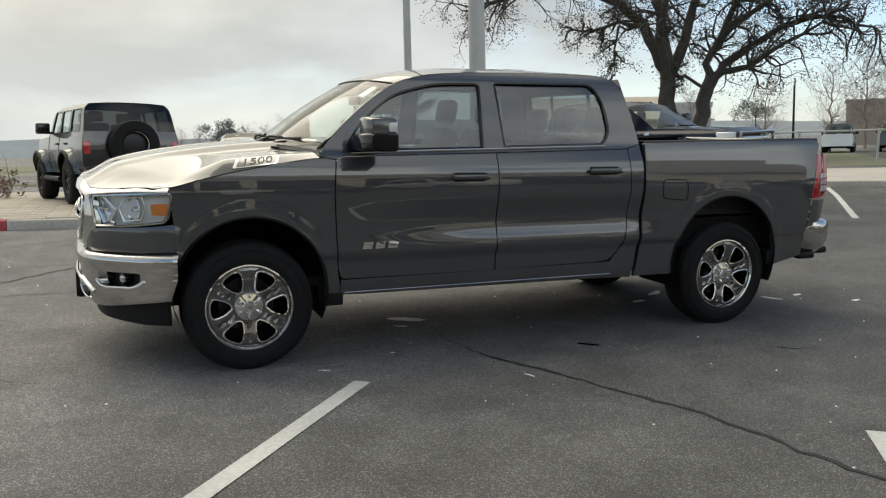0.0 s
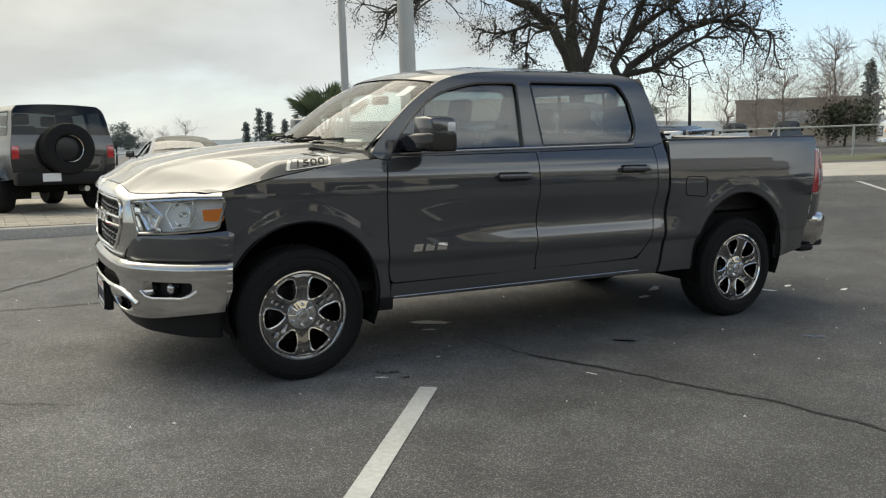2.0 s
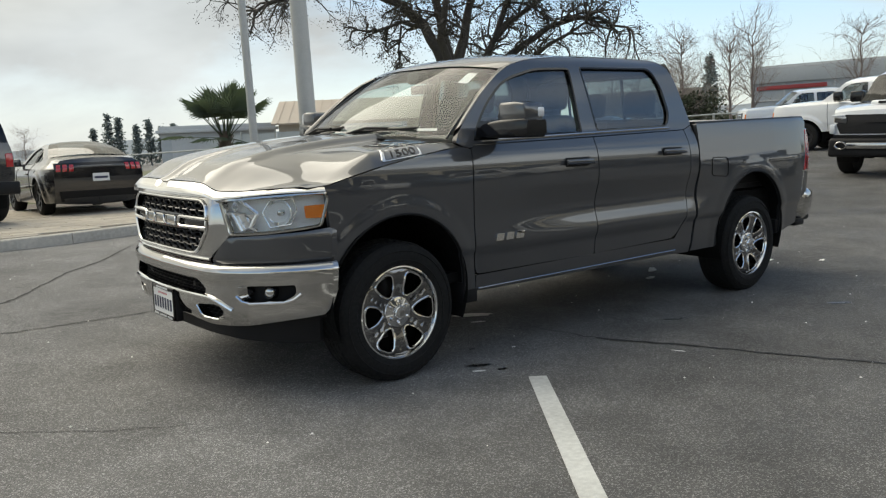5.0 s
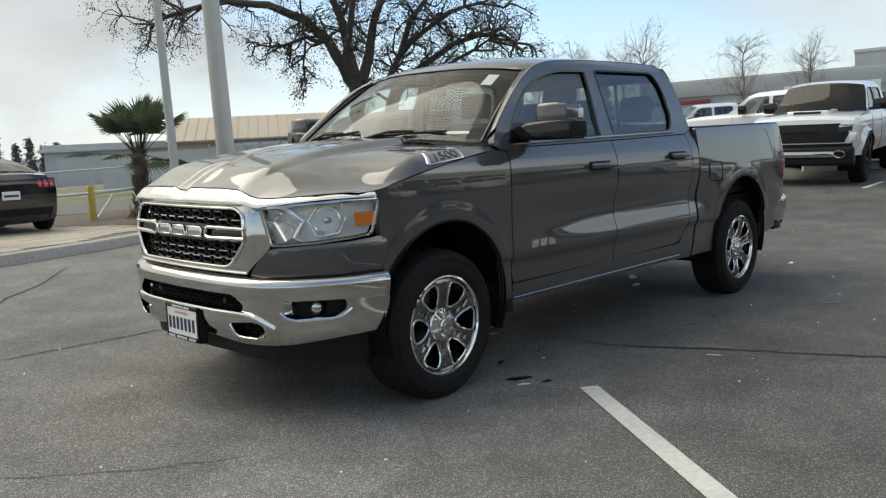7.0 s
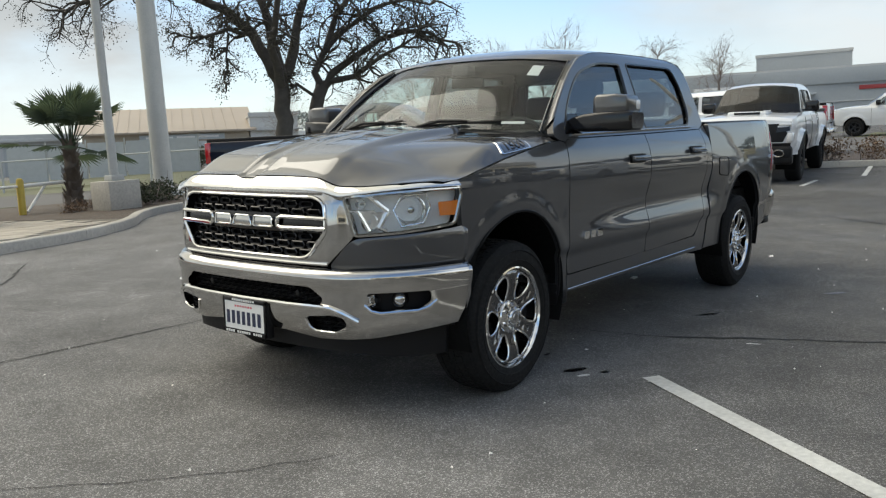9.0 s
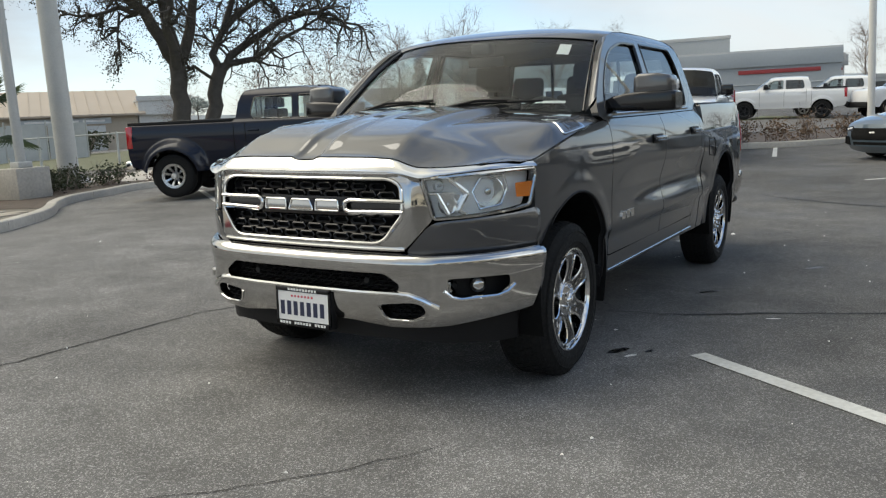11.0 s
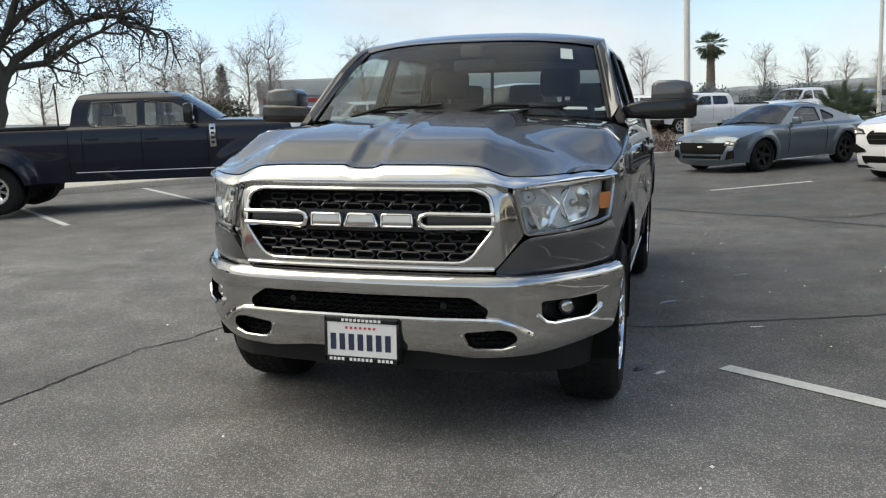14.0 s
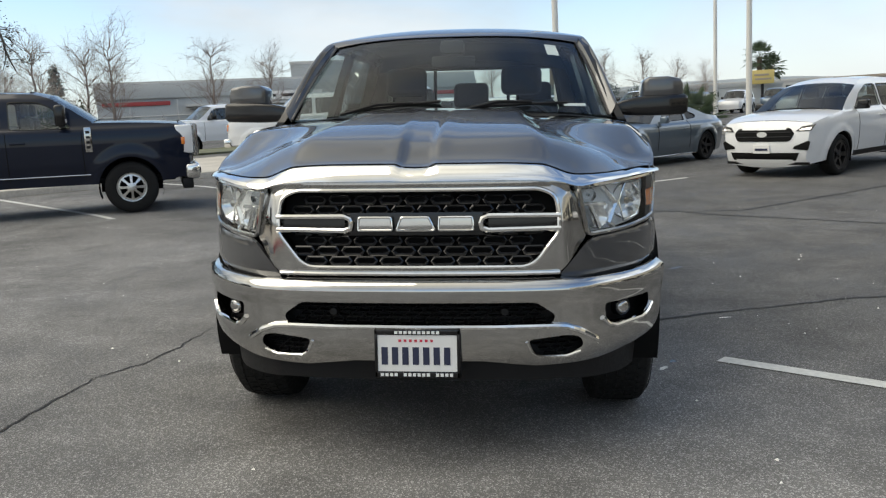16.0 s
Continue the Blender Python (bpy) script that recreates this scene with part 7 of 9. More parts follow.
def crossover():
    fb = [("grille_panel", rounded([(-0.50, 0.66), (0.50, 0.66), (0.58, 0.79), (0.50, 0.895), (-0.50, 0.895), (-0.58, 0.79)], 0.05, 4), UNDERBODY, 0.014, False), ("grille_bar", quad(-0.52, 0.52, 0.735, 0.75), GLOSS_BLACK, 0.022, False), ("grille_bar", quad(-0.52, 0.52, 0.815, 0.83), GLOSS_BLACK, 0.022, False), ("badge", arc(0, 0.785, 0.10, 0, 360, 16, 0.05)[:-1], CHROME_SATIN, 0.03, False),
          ("lower_intake", [(-0.60, 0.32), (0.60, 0.32), (0.66, 0.46), (-0.66, 0.46)], UNDERBODY, 0.014, False), ("headlamp", [(0.60, 0.835), (0.84, 0.84), (0.89, 0.95), (0.68, 0.915)], GLOSS_BLACK, 0.014, True), ("lamp_strip", [(0.65, 0.85), (0.83, 0.855), (0.85, 0.90), (0.70, 0.885)], CHROME_SATIN, 0.02, True), ("fog_panel", [(0.56, 0.53), (0.80, 0.50), (0.84, 0.64), (0.80, 0.665), (0.58, 0.57)], UNDERBODY, 0.012, True),
          ("licence_plate", quad(-0.16, 0.16, 0.45, 0.60), PLATE_WHITE, 0.03, False), ("plate_bar", quad(-0.12, 0.12, 0.50, 0.54), PLATE_BLUE, 0.036, False), ("lower_strip", quad(-0.80, 0.80, 0.24, 0.29), PLASTIC, 0.012, False)]
    S = dict(wb=2.85, w=0.965, R=0.365, rim=0.26, sill=0.30, belt=1.12, paint=PAINT_WHITE, tuck=0.90, roof_w=0.72, nose=0.16, tail=0.12, bow_front=0.10, bow_back=0.10, rim_mat=ALLOY_DARK, spoke_mat=ALLOY_DARK, spokes=5, flare=0.02, arch=0.42,
             top=[("front_face", PAINT_WHITE, [(-0.80, 0.25), (-0.88, 0.36), (-0.90, 0.60), (-0.87, 0.84), (-0.80, 0.97)]),
                  ("hood", PAINT_WHITE, [(-0.80, 0.97), (-0.45, 1.06), (-0.10, 1.11), (0.18, 1.14)]),
                  ("windscreen", GLASS_TINT, [(0.18, 1.14), (0.58, 1.39), (0.98, 1.58)]),
                  ("roof", PAINT_WHITE, [(0.98, 1.58), (1.4, 1.69), (2.1, 1.71), (2.9, 1.67), (3.35, 1.60)]),
                  ("rear_screen", GLASS_TINT, [(3.35, 1.60), (3.60, 1.35), (3.72, 1.14)]),
                  ("back_face", PAINT_WHITE, [(3.72, 1.14), (3.80, 0.90), (3.80, 0.55), (3.70, 0.32)])],
             windows=[[(0.70, 1.17), (1.72, 1.18), (1.72, 1.58), (1.38, 1.58), (1.02, 1.44)], [(1.80, 1.17), (2.66, 1.19), (2.72, 1.58), (1.80, 1.58)], [(2.76, 1.20), (3.25, 1.26), (3.15, 1.53), (2.80, 1.57)]], glass=[GLASS_SIDE, GLASS_TINT, GLASS_TINT],
             mirror=(0.62, 1.14, 1.0), cabin=(0.40, 3.2, 0.75), seats=(1.45, 2.4), seams=[((0.66, 0.40), (0.66, 1.12)), ((1.76, 0.40), (1.76, 1.14)), ((2.62, 0.60), (2.70, 1.16))], handles=[(1.46, 1.0), (2.40, 1.02)], front_bits=fb,
             side_bits=[("sill_trim", [(0.48, 0.31), (2.36, 0.31), (2.36, 0.40), (0.48, 0.40)], PLASTIC, 0.012)])
    vehicle("crossover_car", stand(12.1, -5.48, 134), "white crossover with black grille and wheels", "car", S)


def off_roader():
    def extra(T, hw, front, back):
        sp = new("spare_wheel")
        sp.parent = T
        part("tyre", lathe([(0.24, -0.10), (0.26, -0.14), (0.36, -0.15), (0.43, -0.12), (0.445, -0.06), (0.445, 0.10), (0.3, 0.12)], 36), RUBBER, sp)
        part("rim", lathe([(0.0, -0.06), (0.08, -0.07), (0.20, -0.04), (0.235, -0.10), (0.245, -0.11), (0.25, -0.10)], 30), ALLOY_DARK, sp)
        part("rim_ring", lathe([(0.228, -0.112), (0.238, -0.122), (0.246, -0.112)], 30), CHROME_SATIN, sp)
        sp.matrix_local = pose(3.62, 0.0, 1.12, 0, 0, 90)
        part("rear_bumper", box_data(3.42, 3.66, -0.86, 0.86, 0.50, 0.72, 0.04), PLASTIC, T)
        for s in (-1, 1):
            a, b = sorted((s * 0.74, s * 0.86))
            part("tail_lamp", box_data(3.40, 3.48, a, b, 0.95, 1.18, 0.015), RED_LENS, T)
        part("licence_plate", box_data(3.665, 3.675, -0.45, -0.15, 0.56, 0.70), PLATE_WHITE, T)
        part("exhaust", tube([(3.3, 0.3, 0.42), (3.62, 0.3, 0.42)], 0.05, 8), STEEL, T)
        part("axle", tube([(2.55, -0.8, 0.44), (2.55, 0.8, 0.44)], 0.06, 8), UNDERBODY, T)
        for s in (-1, 1):
            part("side_step", tube([(0.6, s * 0.98, 0.47), (2.0, s * 0.98, 0.47)], 0.05, 8), PLASTIC, T)
    g, d = PAINT_GRANITE, PLASTIC
    S = dict(wb=2.55, w=0.90, R=0.44, rim=0.225, sill=0.58, belt=1.32, paint=g, tuck=0.95, roof_w=0.86, nose=0.08, tail=0.02, bow_front=0.04, bow_back=0.02, crown=0.03, rim_mat=ALLOY_DARK, spoke_mat=ALLOY_DARK, tyre_w=0.32, out=0.10, flare=0.14, flare_in=0.04, flare_out=0.09, arch=0.54, arch_trim=PLASTIC, spokes=6,
             top=[("front_face", d, [(-0.72, 0.60), (-0.76, 0.80), (-0.75, 1.10), (-0.68, 1.22)]), ("hood", g, [(-0.68, 1.22), (0.0, 1.28), (0.55, 1.31)]), ("windscreen", GLASS_FRONT, [(0.55, 1.31), (0.72, 1.55), (0.92, 1.82)]),
                  ("roof", d, [(0.92, 1.82), (1.1, 1.88), (2.0, 1.90), (3.25, 1.87)]), ("rear_screen", GLASS_DARK, [(3.25, 1.87), (3.36, 1.60), (3.42, 1.36)]), ("back_face", PAINT_BLACK, [(3.42, 1.36), (3.46, 1.10), (3.46, 0.62)])],
             windows=[[(0.80, 1.36), (1.55, 1.36), (1.55, 1.78), (1.02, 1.78)], [(1.65, 1.36), (2.35, 1.36), (2.35, 1.78), (1.65, 1.78)], [(2.47, 1.36), (3.20, 1.36), (3.12, 1.78), (2.47, 1.78)]], glass=[GLASS_SIDE, GLASS_SIDE, GLASS_TINT], win_r=0.04,
             mirror=(0.70, 1.36, 1.3), cabin=(0.7, 3.1, 0.95), seats=(1.45, 2.3), seams=[((0.64, 0.66), (0.64, 1.32)), ((1.60, 0.66), (1.60, 1.32))], handles=[(1.35, 1.15), (2.1, 1.15)], handle_mat=PLASTIC, extra=extra)
    vehicle("off_road_vehicle", stand(-1.2, 13.75, 104, 0.15), "black and grey off-roader with rear spare wheel", "car", S)


dually()
white_performance_pickup()
coupes()
crossover()
off_roader()
white_work_pickups()

# ---- island, kerbs, markings ----
KERB = [(-30.0, 8.2), (-12.0, 7.7), (-4.0, 7.35), (-1.2, 7.15), (0.2, 7.25), (1.6, 7.75), (2.7, 8.3), (3.6, 9.0), (4.6, 9.9), (5.5, 11.0), (6.4, 11.75), (7.6, 12.2), (8.8, 12.6), (10.5, 11.6), (14.6, 7.6), (16.7, 5.6)]


def smooth_path(pts, k=6):
    out = []
    for i in range(len(pts) - 1):
        p0, p1, p2, p3 = (Vector(pts[max(0, min(len(pts) - 1, j))]) for j in (i - 1, i, i + 1, i + 2))
        for a in range(k):
            t = a / k
            q = 0.5 * ((2 * p1) + (p2 - p0) * t + (2 * p0 - 5 * p1 + 4 * p2 - p3) * t * t + (3 * p1 - p0 - 3 * p2 + p3) * t ** 3)
            out.append((q.x, q.y))
    out.append(tuple(pts[-1]))
    return out


def offset_path(pts, d):
    out = []
    for i, p in enumerate(pts):
        a, b = pts[max(0, i - 1)], pts[min(len(pts) - 1, i + 1)]
        t = Vector((b[0] - a[0], b[1] - a[1])).normalized()
        out.append((p[0] - t.y * d, p[1] + t.x * d))
    return out


def kerb_run(name, pts, mat, width=0.16, h=0.15, label="", parent=None):
    """A kerb with a rounded top edge along a path; the raised side is to the left of the way."""
    sec = [(0.0, -0.05), (0.0, h - 0.025), (0.008, h - 0.008), (0.026, h), (width, h), (width, -0.05)]
    v, rings = [], []
    for i, p in enumerate(pts):
        a, b = pts[max(0, i - 1)], pts[min(len(pts) - 1, i + 1)]
        t = Vector((b[0] - a[0], b[1] - a[1])).normalized()
        for o, z in sec:
            x, y = p[0] - t.y * o, p[1] + t.x * o
            v.append((x, y, ground_z(x, y) + z))
    n = len(sec)
    f = [(i * n + j, (i + 1) * n + j, (i + 1) * n + j + 1, i * n + j + 1) for i in range(len(pts) - 1) for j in range(n - 1)]
    f += [tuple(range(n)), tuple(reversed([(len(pts) - 1) * n + j for j in range(n)]))]
    ob = mesh_ob(name, v, f, mat, parent, sharp=50)
    return ob


def raised(name, poly, h, mat, label, category, step=0.8):
    v, f, n, _ = sheet(poly, lambda u, w: (u, w, ground_z(u, w) + h), step)
    return tagged(mesh_ob(name, v, f, mat, sharp=180), label, category, kind="structure")


def build_island():
    path = smooth_path(KERB)
    kerb = tagged(new("kerb"), "pale concrete kerb round the raised island", "kerb", kind="structure")
    # cast in lengths of about three metres; the first lengths by the road are painted red
    run, cut, start = 0.0, [], 0
    for i in range(1, len(path)):
        run += math.dist(path[i - 1], path[i])
        if run > 2.6 or i == len(path) - 1:
            seg = [Vector(p) for p in path[start:i + 1]]
            d0, d1 = (seg[1] - seg[0]).normalized() * 0.006, (seg[-1] - seg[-2]).normalized() * 0.006
            seg[0], seg[-1] = seg[0] + d0, seg[-1] - d1
            red = seg[-1].x < -1.9
            kerb_run("kerb_stone", [tuple(q) for q in seg], CONCRETE_RED if red else CONCRETE, parent=kerb)
            start, run = i, 0.0
    inner = offset_path(path, 0.158)
    k = next(i for i, p in enumerate(inner) if p[0] > 4.4)
    pav = [p for p in inner[:k + 1]] + [(4.2, 11.6), (3.6, 13.2), (2.0, 16.0), (-3.0, 17.5), (-12.0, 17.0), (-30.0, 17.0)]
    raised("paving_bed", pav, 0.128, PAVER_JOINT, "sand bed under the tan paving", "paving")
    bed = [(4.2, 11.6)] + [p for p in inner[k:] if p[0] < 9.2] + [(9.6, 13.4), (9.0, 16.5), (4.0, 18.5), (0.0, 19.0), (2.0, 16.0), (3.6, 13.2)]
    raised("mulch_bed", bed, 0.135, MULCH, "dark bark mulch round palm and poles", "mulch", 0.6)
    verge = [p for p in inner if p[0] > 9.15][:-1] + [(22, 8), (24, 10), (18, 15), (12, 18), (9.0, 16.5), (9.6, 13.4)]
    raised("verge", verge, 0.13, CONCRETE, "pale concrete strip behind the kerb", "pavement", 0.8)


def build_pavers():
    """Paving blocks laid in running bond on the island, one object each, near the way past."""
    parent = tagged(new("paving"), "weathered tan concrete paving blocks", "paving", kind="structure")
    path = offset_path(smooth_path(KERB), 0.17)
    bound = [p for p in path if p[0] <= 4.4] + [(4.2, 11.6), (3.6, 13.2), (2.0, 16.0), (-3.0, 17.5), (-12.0, 17.0), (-30, 17)]
    L, W, g = 0.60, 0.30, 0.012
    b = box_data(-L / 2 + g / 2, L / 2 - g / 2, -W / 2 + g / 2, W / 2 - g / 2, -0.05, 0.02)
    bmesh.ops.bevel(b, geom=[e for e in b.edges if all(v.co.z > 0 for v in e.verts)], offset=0.006, segments=1, affect="EDGES")
    me = bpy.data.meshes.new("paver")
    b.to_mesh(me)
    b.free()
    me.materials.append(PAVER)
    near, rest_v, rest_f = 0, [], []
    rows = []
    for j in range(34):
        for i in range(40):
            x, y = -14 + i * L + (j % 2) * L / 2, 7.1 + j * W
            if all(inside(bound, x + dx, y + dy) for dx in (-L / 2, L / 2) for dy in (-W / 2, W / 2)):
                rows.append((x, y))
    rows.sort(key=lambda p: p[1] + abs(p[0] - 1.5) * 0.35)
    rng = random.Random(4)
    for x, y in rows[:300]:
        o = new("paver", me)
        o.parent = parent
        o.matrix_local = pose(x, y, ground_z(x, y) + 0.128 + rng.uniform(-0.002, 0.003), rng.uniform(-0.3, 0.3) + math.degrees(math.atan(0.037)) * (y < 6), rng.uniform(-0.3, 0.3), rng.uniform(-0.4, 0.4))
    bx = [v.co.copy() for v in me.vertices]
    fx = [tuple(p.vertices) for p in me.polygons]
    for x, y in rows[300:]:
        o = len(rest_v)
        z = ground_z(x, y) + 0.128
        rest_v += [(v.x + x, v.y + y, v.z + z) for v in bx]
        rest_f += [tuple(o + i for i in f) for f in fx]
    ob = mesh_ob("far_pavers", rest_v, rest_f, PAVER, parent, smooth=False)
    tagged(ob, "far paving blocks", kind="stuff")


def marking(pts, width=0.10):
    v, f = ribbon(pts, width, 0.005)
    return tagged(mesh_ob("parking_line", v, f, LINE_PAINT, sharp=180), "worn white parking line painted on asphalt", "road marking", kind="structure")


def build_markings():
    d = Vector((1.08, 1.36)).normalized()
    a = Vector((0.565, -1.495))
    marking([tuple(a - d * 5.6), tuple(a)], 0.105)
    b = Vector((2.62, -3.30))
    marking([tuple(b - d * 5.0), tuple(b)], 0.105)
    for p, q in (((5.66, 7.07), (8.3, 10.35)), ((7.5, 5.54), (12.0, 10.4)), ((9.9, 3.3), (14.3, 8.0)), ((13.3, 3.55), (15.9, 6.4)), ((13.3, 0.9), (14.7, 0.95)), ((16.0, 0.3), (19.0, 0.7)), ((11.0, -1.8), (12.2, -3.6))):
        marking([p, q], 0.10)


def crack_line(name, pts, width, mat, label, seed):
    rng = random.Random(seed)
    path = []
    for a, b in zip(pts[:-1], pts[1:]):
        k = max(2, int(math.dist(a, b) / 0.07))
        for i in range(k):
            t = i / k
            path.append((a[0] + (b[0] - a[0]) * t + rng.gauss(0, 0.010), a[1] + (b[1] - a[1]) * t + rng.gauss(0, 0.010)))
    path.append(pts[-1])
    ws = [width * rng.uniform(0.45, 1.35) for _ in range(400)]
    v, f = ribbon(path, lambda t: ws[int(t * 390)] * min(1, 6 * t + 0.2, 6 * (1 - t) + 0.2), 0.004, 0.05)
    return tagged(mesh_ob(name, v, f, mat, sharp=180), label, "crack", kind="structure")


def blot(name, x, y, r, mat, label, seed, squeeze=0.5, turn=0.0, lift=0.004):
    """An irregular flat stain."""
    rng = random.Random(seed)
    n = 26
    rad = [r * rng.uniform(0.55, 1.15) for _ in range(n)]
    rad = [(rad[i - 1] + rad[i] * 2 + rad[(i + 1) % n]) / 4 for i in range(n)]
    v = [(x, y, ground_z(x, y) + lift)]
    for i in range(n):
        t = 2 * math.pi * i / n
        px, py = rad[i] * math.cos(t), rad[i] * math.sin(t) * squeeze
        qx, qy = x + px * math.cos(turn) - py * math.sin(turn), y + px * math.sin(turn) + py * math.cos(turn)
        v.append((qx, qy, ground_z(qx, qy) + lift))
    f = [(0, 1 + i, 1 + (i + 1) % n) for i in range(n)]
    return tagged(mesh_ob(name, v, f, mat, sharp=180), label, "stain", kind="structure")


def build_wear():
    crack_line("crack_main", [(1.42, -0.55), (1.52, -1.27), (1.69, -1.66), (1.84, -2.19), (2.04, -2.76), (2.09, -3.35), (2.15, -3.75), (2.3, -4.6), (2.9, -6.5)], 0.030, CRACK, "long sealed crack across the asphalt", 1)
    crack_line("crack_left", [(-2.6, 1.7), (-1.78, 2.65), (-1.12, 3.37), (-0.35, 4.54), (0.1, 5.0), (0.9, 6.2)], 0.028, CRACK, "dark crack in the asphalt", 2)
    crack_line("crack_front", [(-2.7, 0.5), (-2.23, 0.02), (-2.01, -0.21), (-1.61, -0.59), (-1.14, -0.85)], 0.006, CRACK, "fine crack in the asphalt", 3)
    crack_line("crack_nose", [(-2.0, 2.0), (-0.65, 1.94), (0.14, 1.91), (0.5, 1.75), (1.33, 1.69)], 0.014, CRACK, "fine crack in the asphalt", 4)
    crack_line("crack_far", [(8.9, -0.46), (7.9, -1.75), (7.4, -2.6), (7.0, -2.9), (5.7, -4.5), (4.8, -6.2)], 0.05, CRACK, "dark crack across the lot", 5)
    crack_line("crack_far_branch", [(7.4, -2.6), (7.3, -3.4), (9.0, -5.6), (11.0, -8.0)], 0.05, CRACK, "dark crack across the lot", 6)
    crack_line("crack_left_far", [(-6.0, -0.5), (-3.5, 1.2), (-2.6, 1.7)], 0.006, CRACK, "fine crack in the asphalt", 7)
    for k, (x, y, r, m, sq, tn) in enumerate(((0.50, -1.06, 0.085, OIL, 0.4, -0.6), (0.545, -1.23, 0.04, OIL, 0.5, -0.5), (0.72, -0.75, 0.03, OIL, 0.5, 0.2), (2.31, -1.17, 0.10, OIL, 0.3, -0.8), (3.55, -1.80, 0.10, OIL, 0.3, -0.8),
                                             (1.36, -0.02, 0.17, SEALER_PALE, 0.4, -0.6), (1.25, -0.22, 0.06, SEALER_PALE, 0.4, -0.4), (4.70, -0.42, 0.11, SEALER_PALE, 0.25, -1.2), (5.01, -0.41, 0.07, SEALER_PALE, 0.4, 0.2), (0.42, -1.16, 0.05, SEALER_PALE, 0.4, -0.6), (5.3, -0.8, 0.06, SEALER_PALE, 0.4, 0.2),
                                             (3.54, -0.05, 0.10, SEALER_PALE, 0.4, 0.3), (3.9, 0.2, 0.16, SEALER_PALE, 0.25, 0.6), (1.55, -1.75, 0.05, SEALER_PALE, 0.2, -1.3), (0.95, -0.9, 0.02, SEALER_PALE, 0.6, 0))):
        blot("oil_stain" if m is OIL else "dried_spill", x, y, r, m, "dark oil spot on the asphalt" if m is OIL else "pale dried spill on the asphalt", 20 + k, sq, tn)
    rng = random.Random(9)
    v, f = [], []
    for k in range(260):
        x, y = rng.uniform(-6, 8), rng.uniform(-6, 6)
        r = rng.uniform(0.004, 0.012)
        z = ground_z(x, y)
        o = len(v)
        t = rng.uniform(0, 6.28)
        v += [(x + r * math.cos(t + 2.1 * i), y + r * math.sin(t + 2.1 * i), z) for i in range(3)] + [(x, y, z + r * 0.8)]
        f += [(o, o + 1, o + 3), (o + 1, o + 2, o + 3), (o + 2, o, o + 3)]
    tagged(mesh_ob("grit", v, f, SEALER_PALE, smooth=False), "scattered pale grit and scraps on the asphalt", "grit", kind="stuff")


# ---- plants ----


def leaf_cloud(points, size, rng, flat=0.5, per=6, spread=0.25):
    """Small folded leaves round the given points, as vertices and faces."""
    v, f = [], []
    for p in points:
        for _ in range(per):
            c = Vector(p) + Vector((rng.gauss(0, spread), rng.gauss(0, spread), rng.gauss(0, spread * 0.8)))
            d = Vector((rng.gauss(0, 1), rng.gauss(0, 1), rng.gauss(0, flat))).normalized()
            s = d.cross(Vector((rng.gauss(0, 1), rng.gauss(0, 1), rng.gauss(0, 1)))).normalized()
            L = size * rng.uniform(0.6, 1.4)
            o = len(v)
            v += [c - d * L * 0.5, c + s * L * 0.32, c + d * L * 0.5, c - s * L * 0.32]
            f.append((o, o + 1, o + 2, o + 3))
    return v, f


class Branches:
    """Tapered branches gathered into one mesh."""

    def __init__(self):
        self.v, self.f = [], []

    def limb(self, pts, r0, r1, seg=7):
        pts = [Vector(p) for p in pts]
        n = len(pts)
        up = None
        o = len(self.v)
        for i, p in enumerate(pts):
            d = (pts[min(n - 1, i + 1)] - pts[max(0, i - 1)]).normalized()
            if up is None:
                up = d.orthogonal().normalized()
            up = (up - d * up.dot(d)).normalized()
            s = d.cross(up)
            r = r0 + (r1 - r0) * i / (n - 1)
            self.v += [p + r * (math.cos(2 * math.pi * k / seg) * up + math.sin(2 * math.pi * k / seg) * s) for k in range(seg)]
        for i in range(n - 1):
            for k in range(seg):
                a, b = o + i * seg + k, o + i * seg + (k + 1) % seg
                self.f.append((a, b, b + seg, a + seg))

    def grow(self, p, d, length, r, level, rng, tips, droop=0.0, kinks=5, wander=0.28, kids=(3, 5)):
        """A wandering branch with side branches, down to twigs."""
        p, d = Vector(p), Vector(d).normalized()
        pts = [p.copy()]
        for k in range(kinks):
            d = (d + Vector((rng.gauss(0, wander), rng.gauss(0, wander), rng.gauss(0, wander) - droop))).normalized()
            p = p + d * length / kinks
            pts.append(p.copy())
        self.limb(pts, r, r * 0.35, 6 if level > 1 else 4 if level else 3)
        if level == 0:
            tips += [pts[-1], pts[-2]]
            return
        for _ in range(rng.randint(*kids)):
            i = rng.randint(1, kinks)
            base = pts[i]
            t = (pts[i] - pts[i - 1]).normalized()
            side = t.cross(Vector((rng.gauss(0, 1), rng.gauss(0, 1), rng.gauss(0, 1)))).normalized()
            self.grow(base, t * rng.uniform(0.4, 0.9) + side * rng.uniform(0.6, 1.0) + Vector((0, 0, 0.10)), length * rng.uniform(0.45, 0.7), r * 0.42, level - 1, rng, tips, droop, kinks, wander, kids)


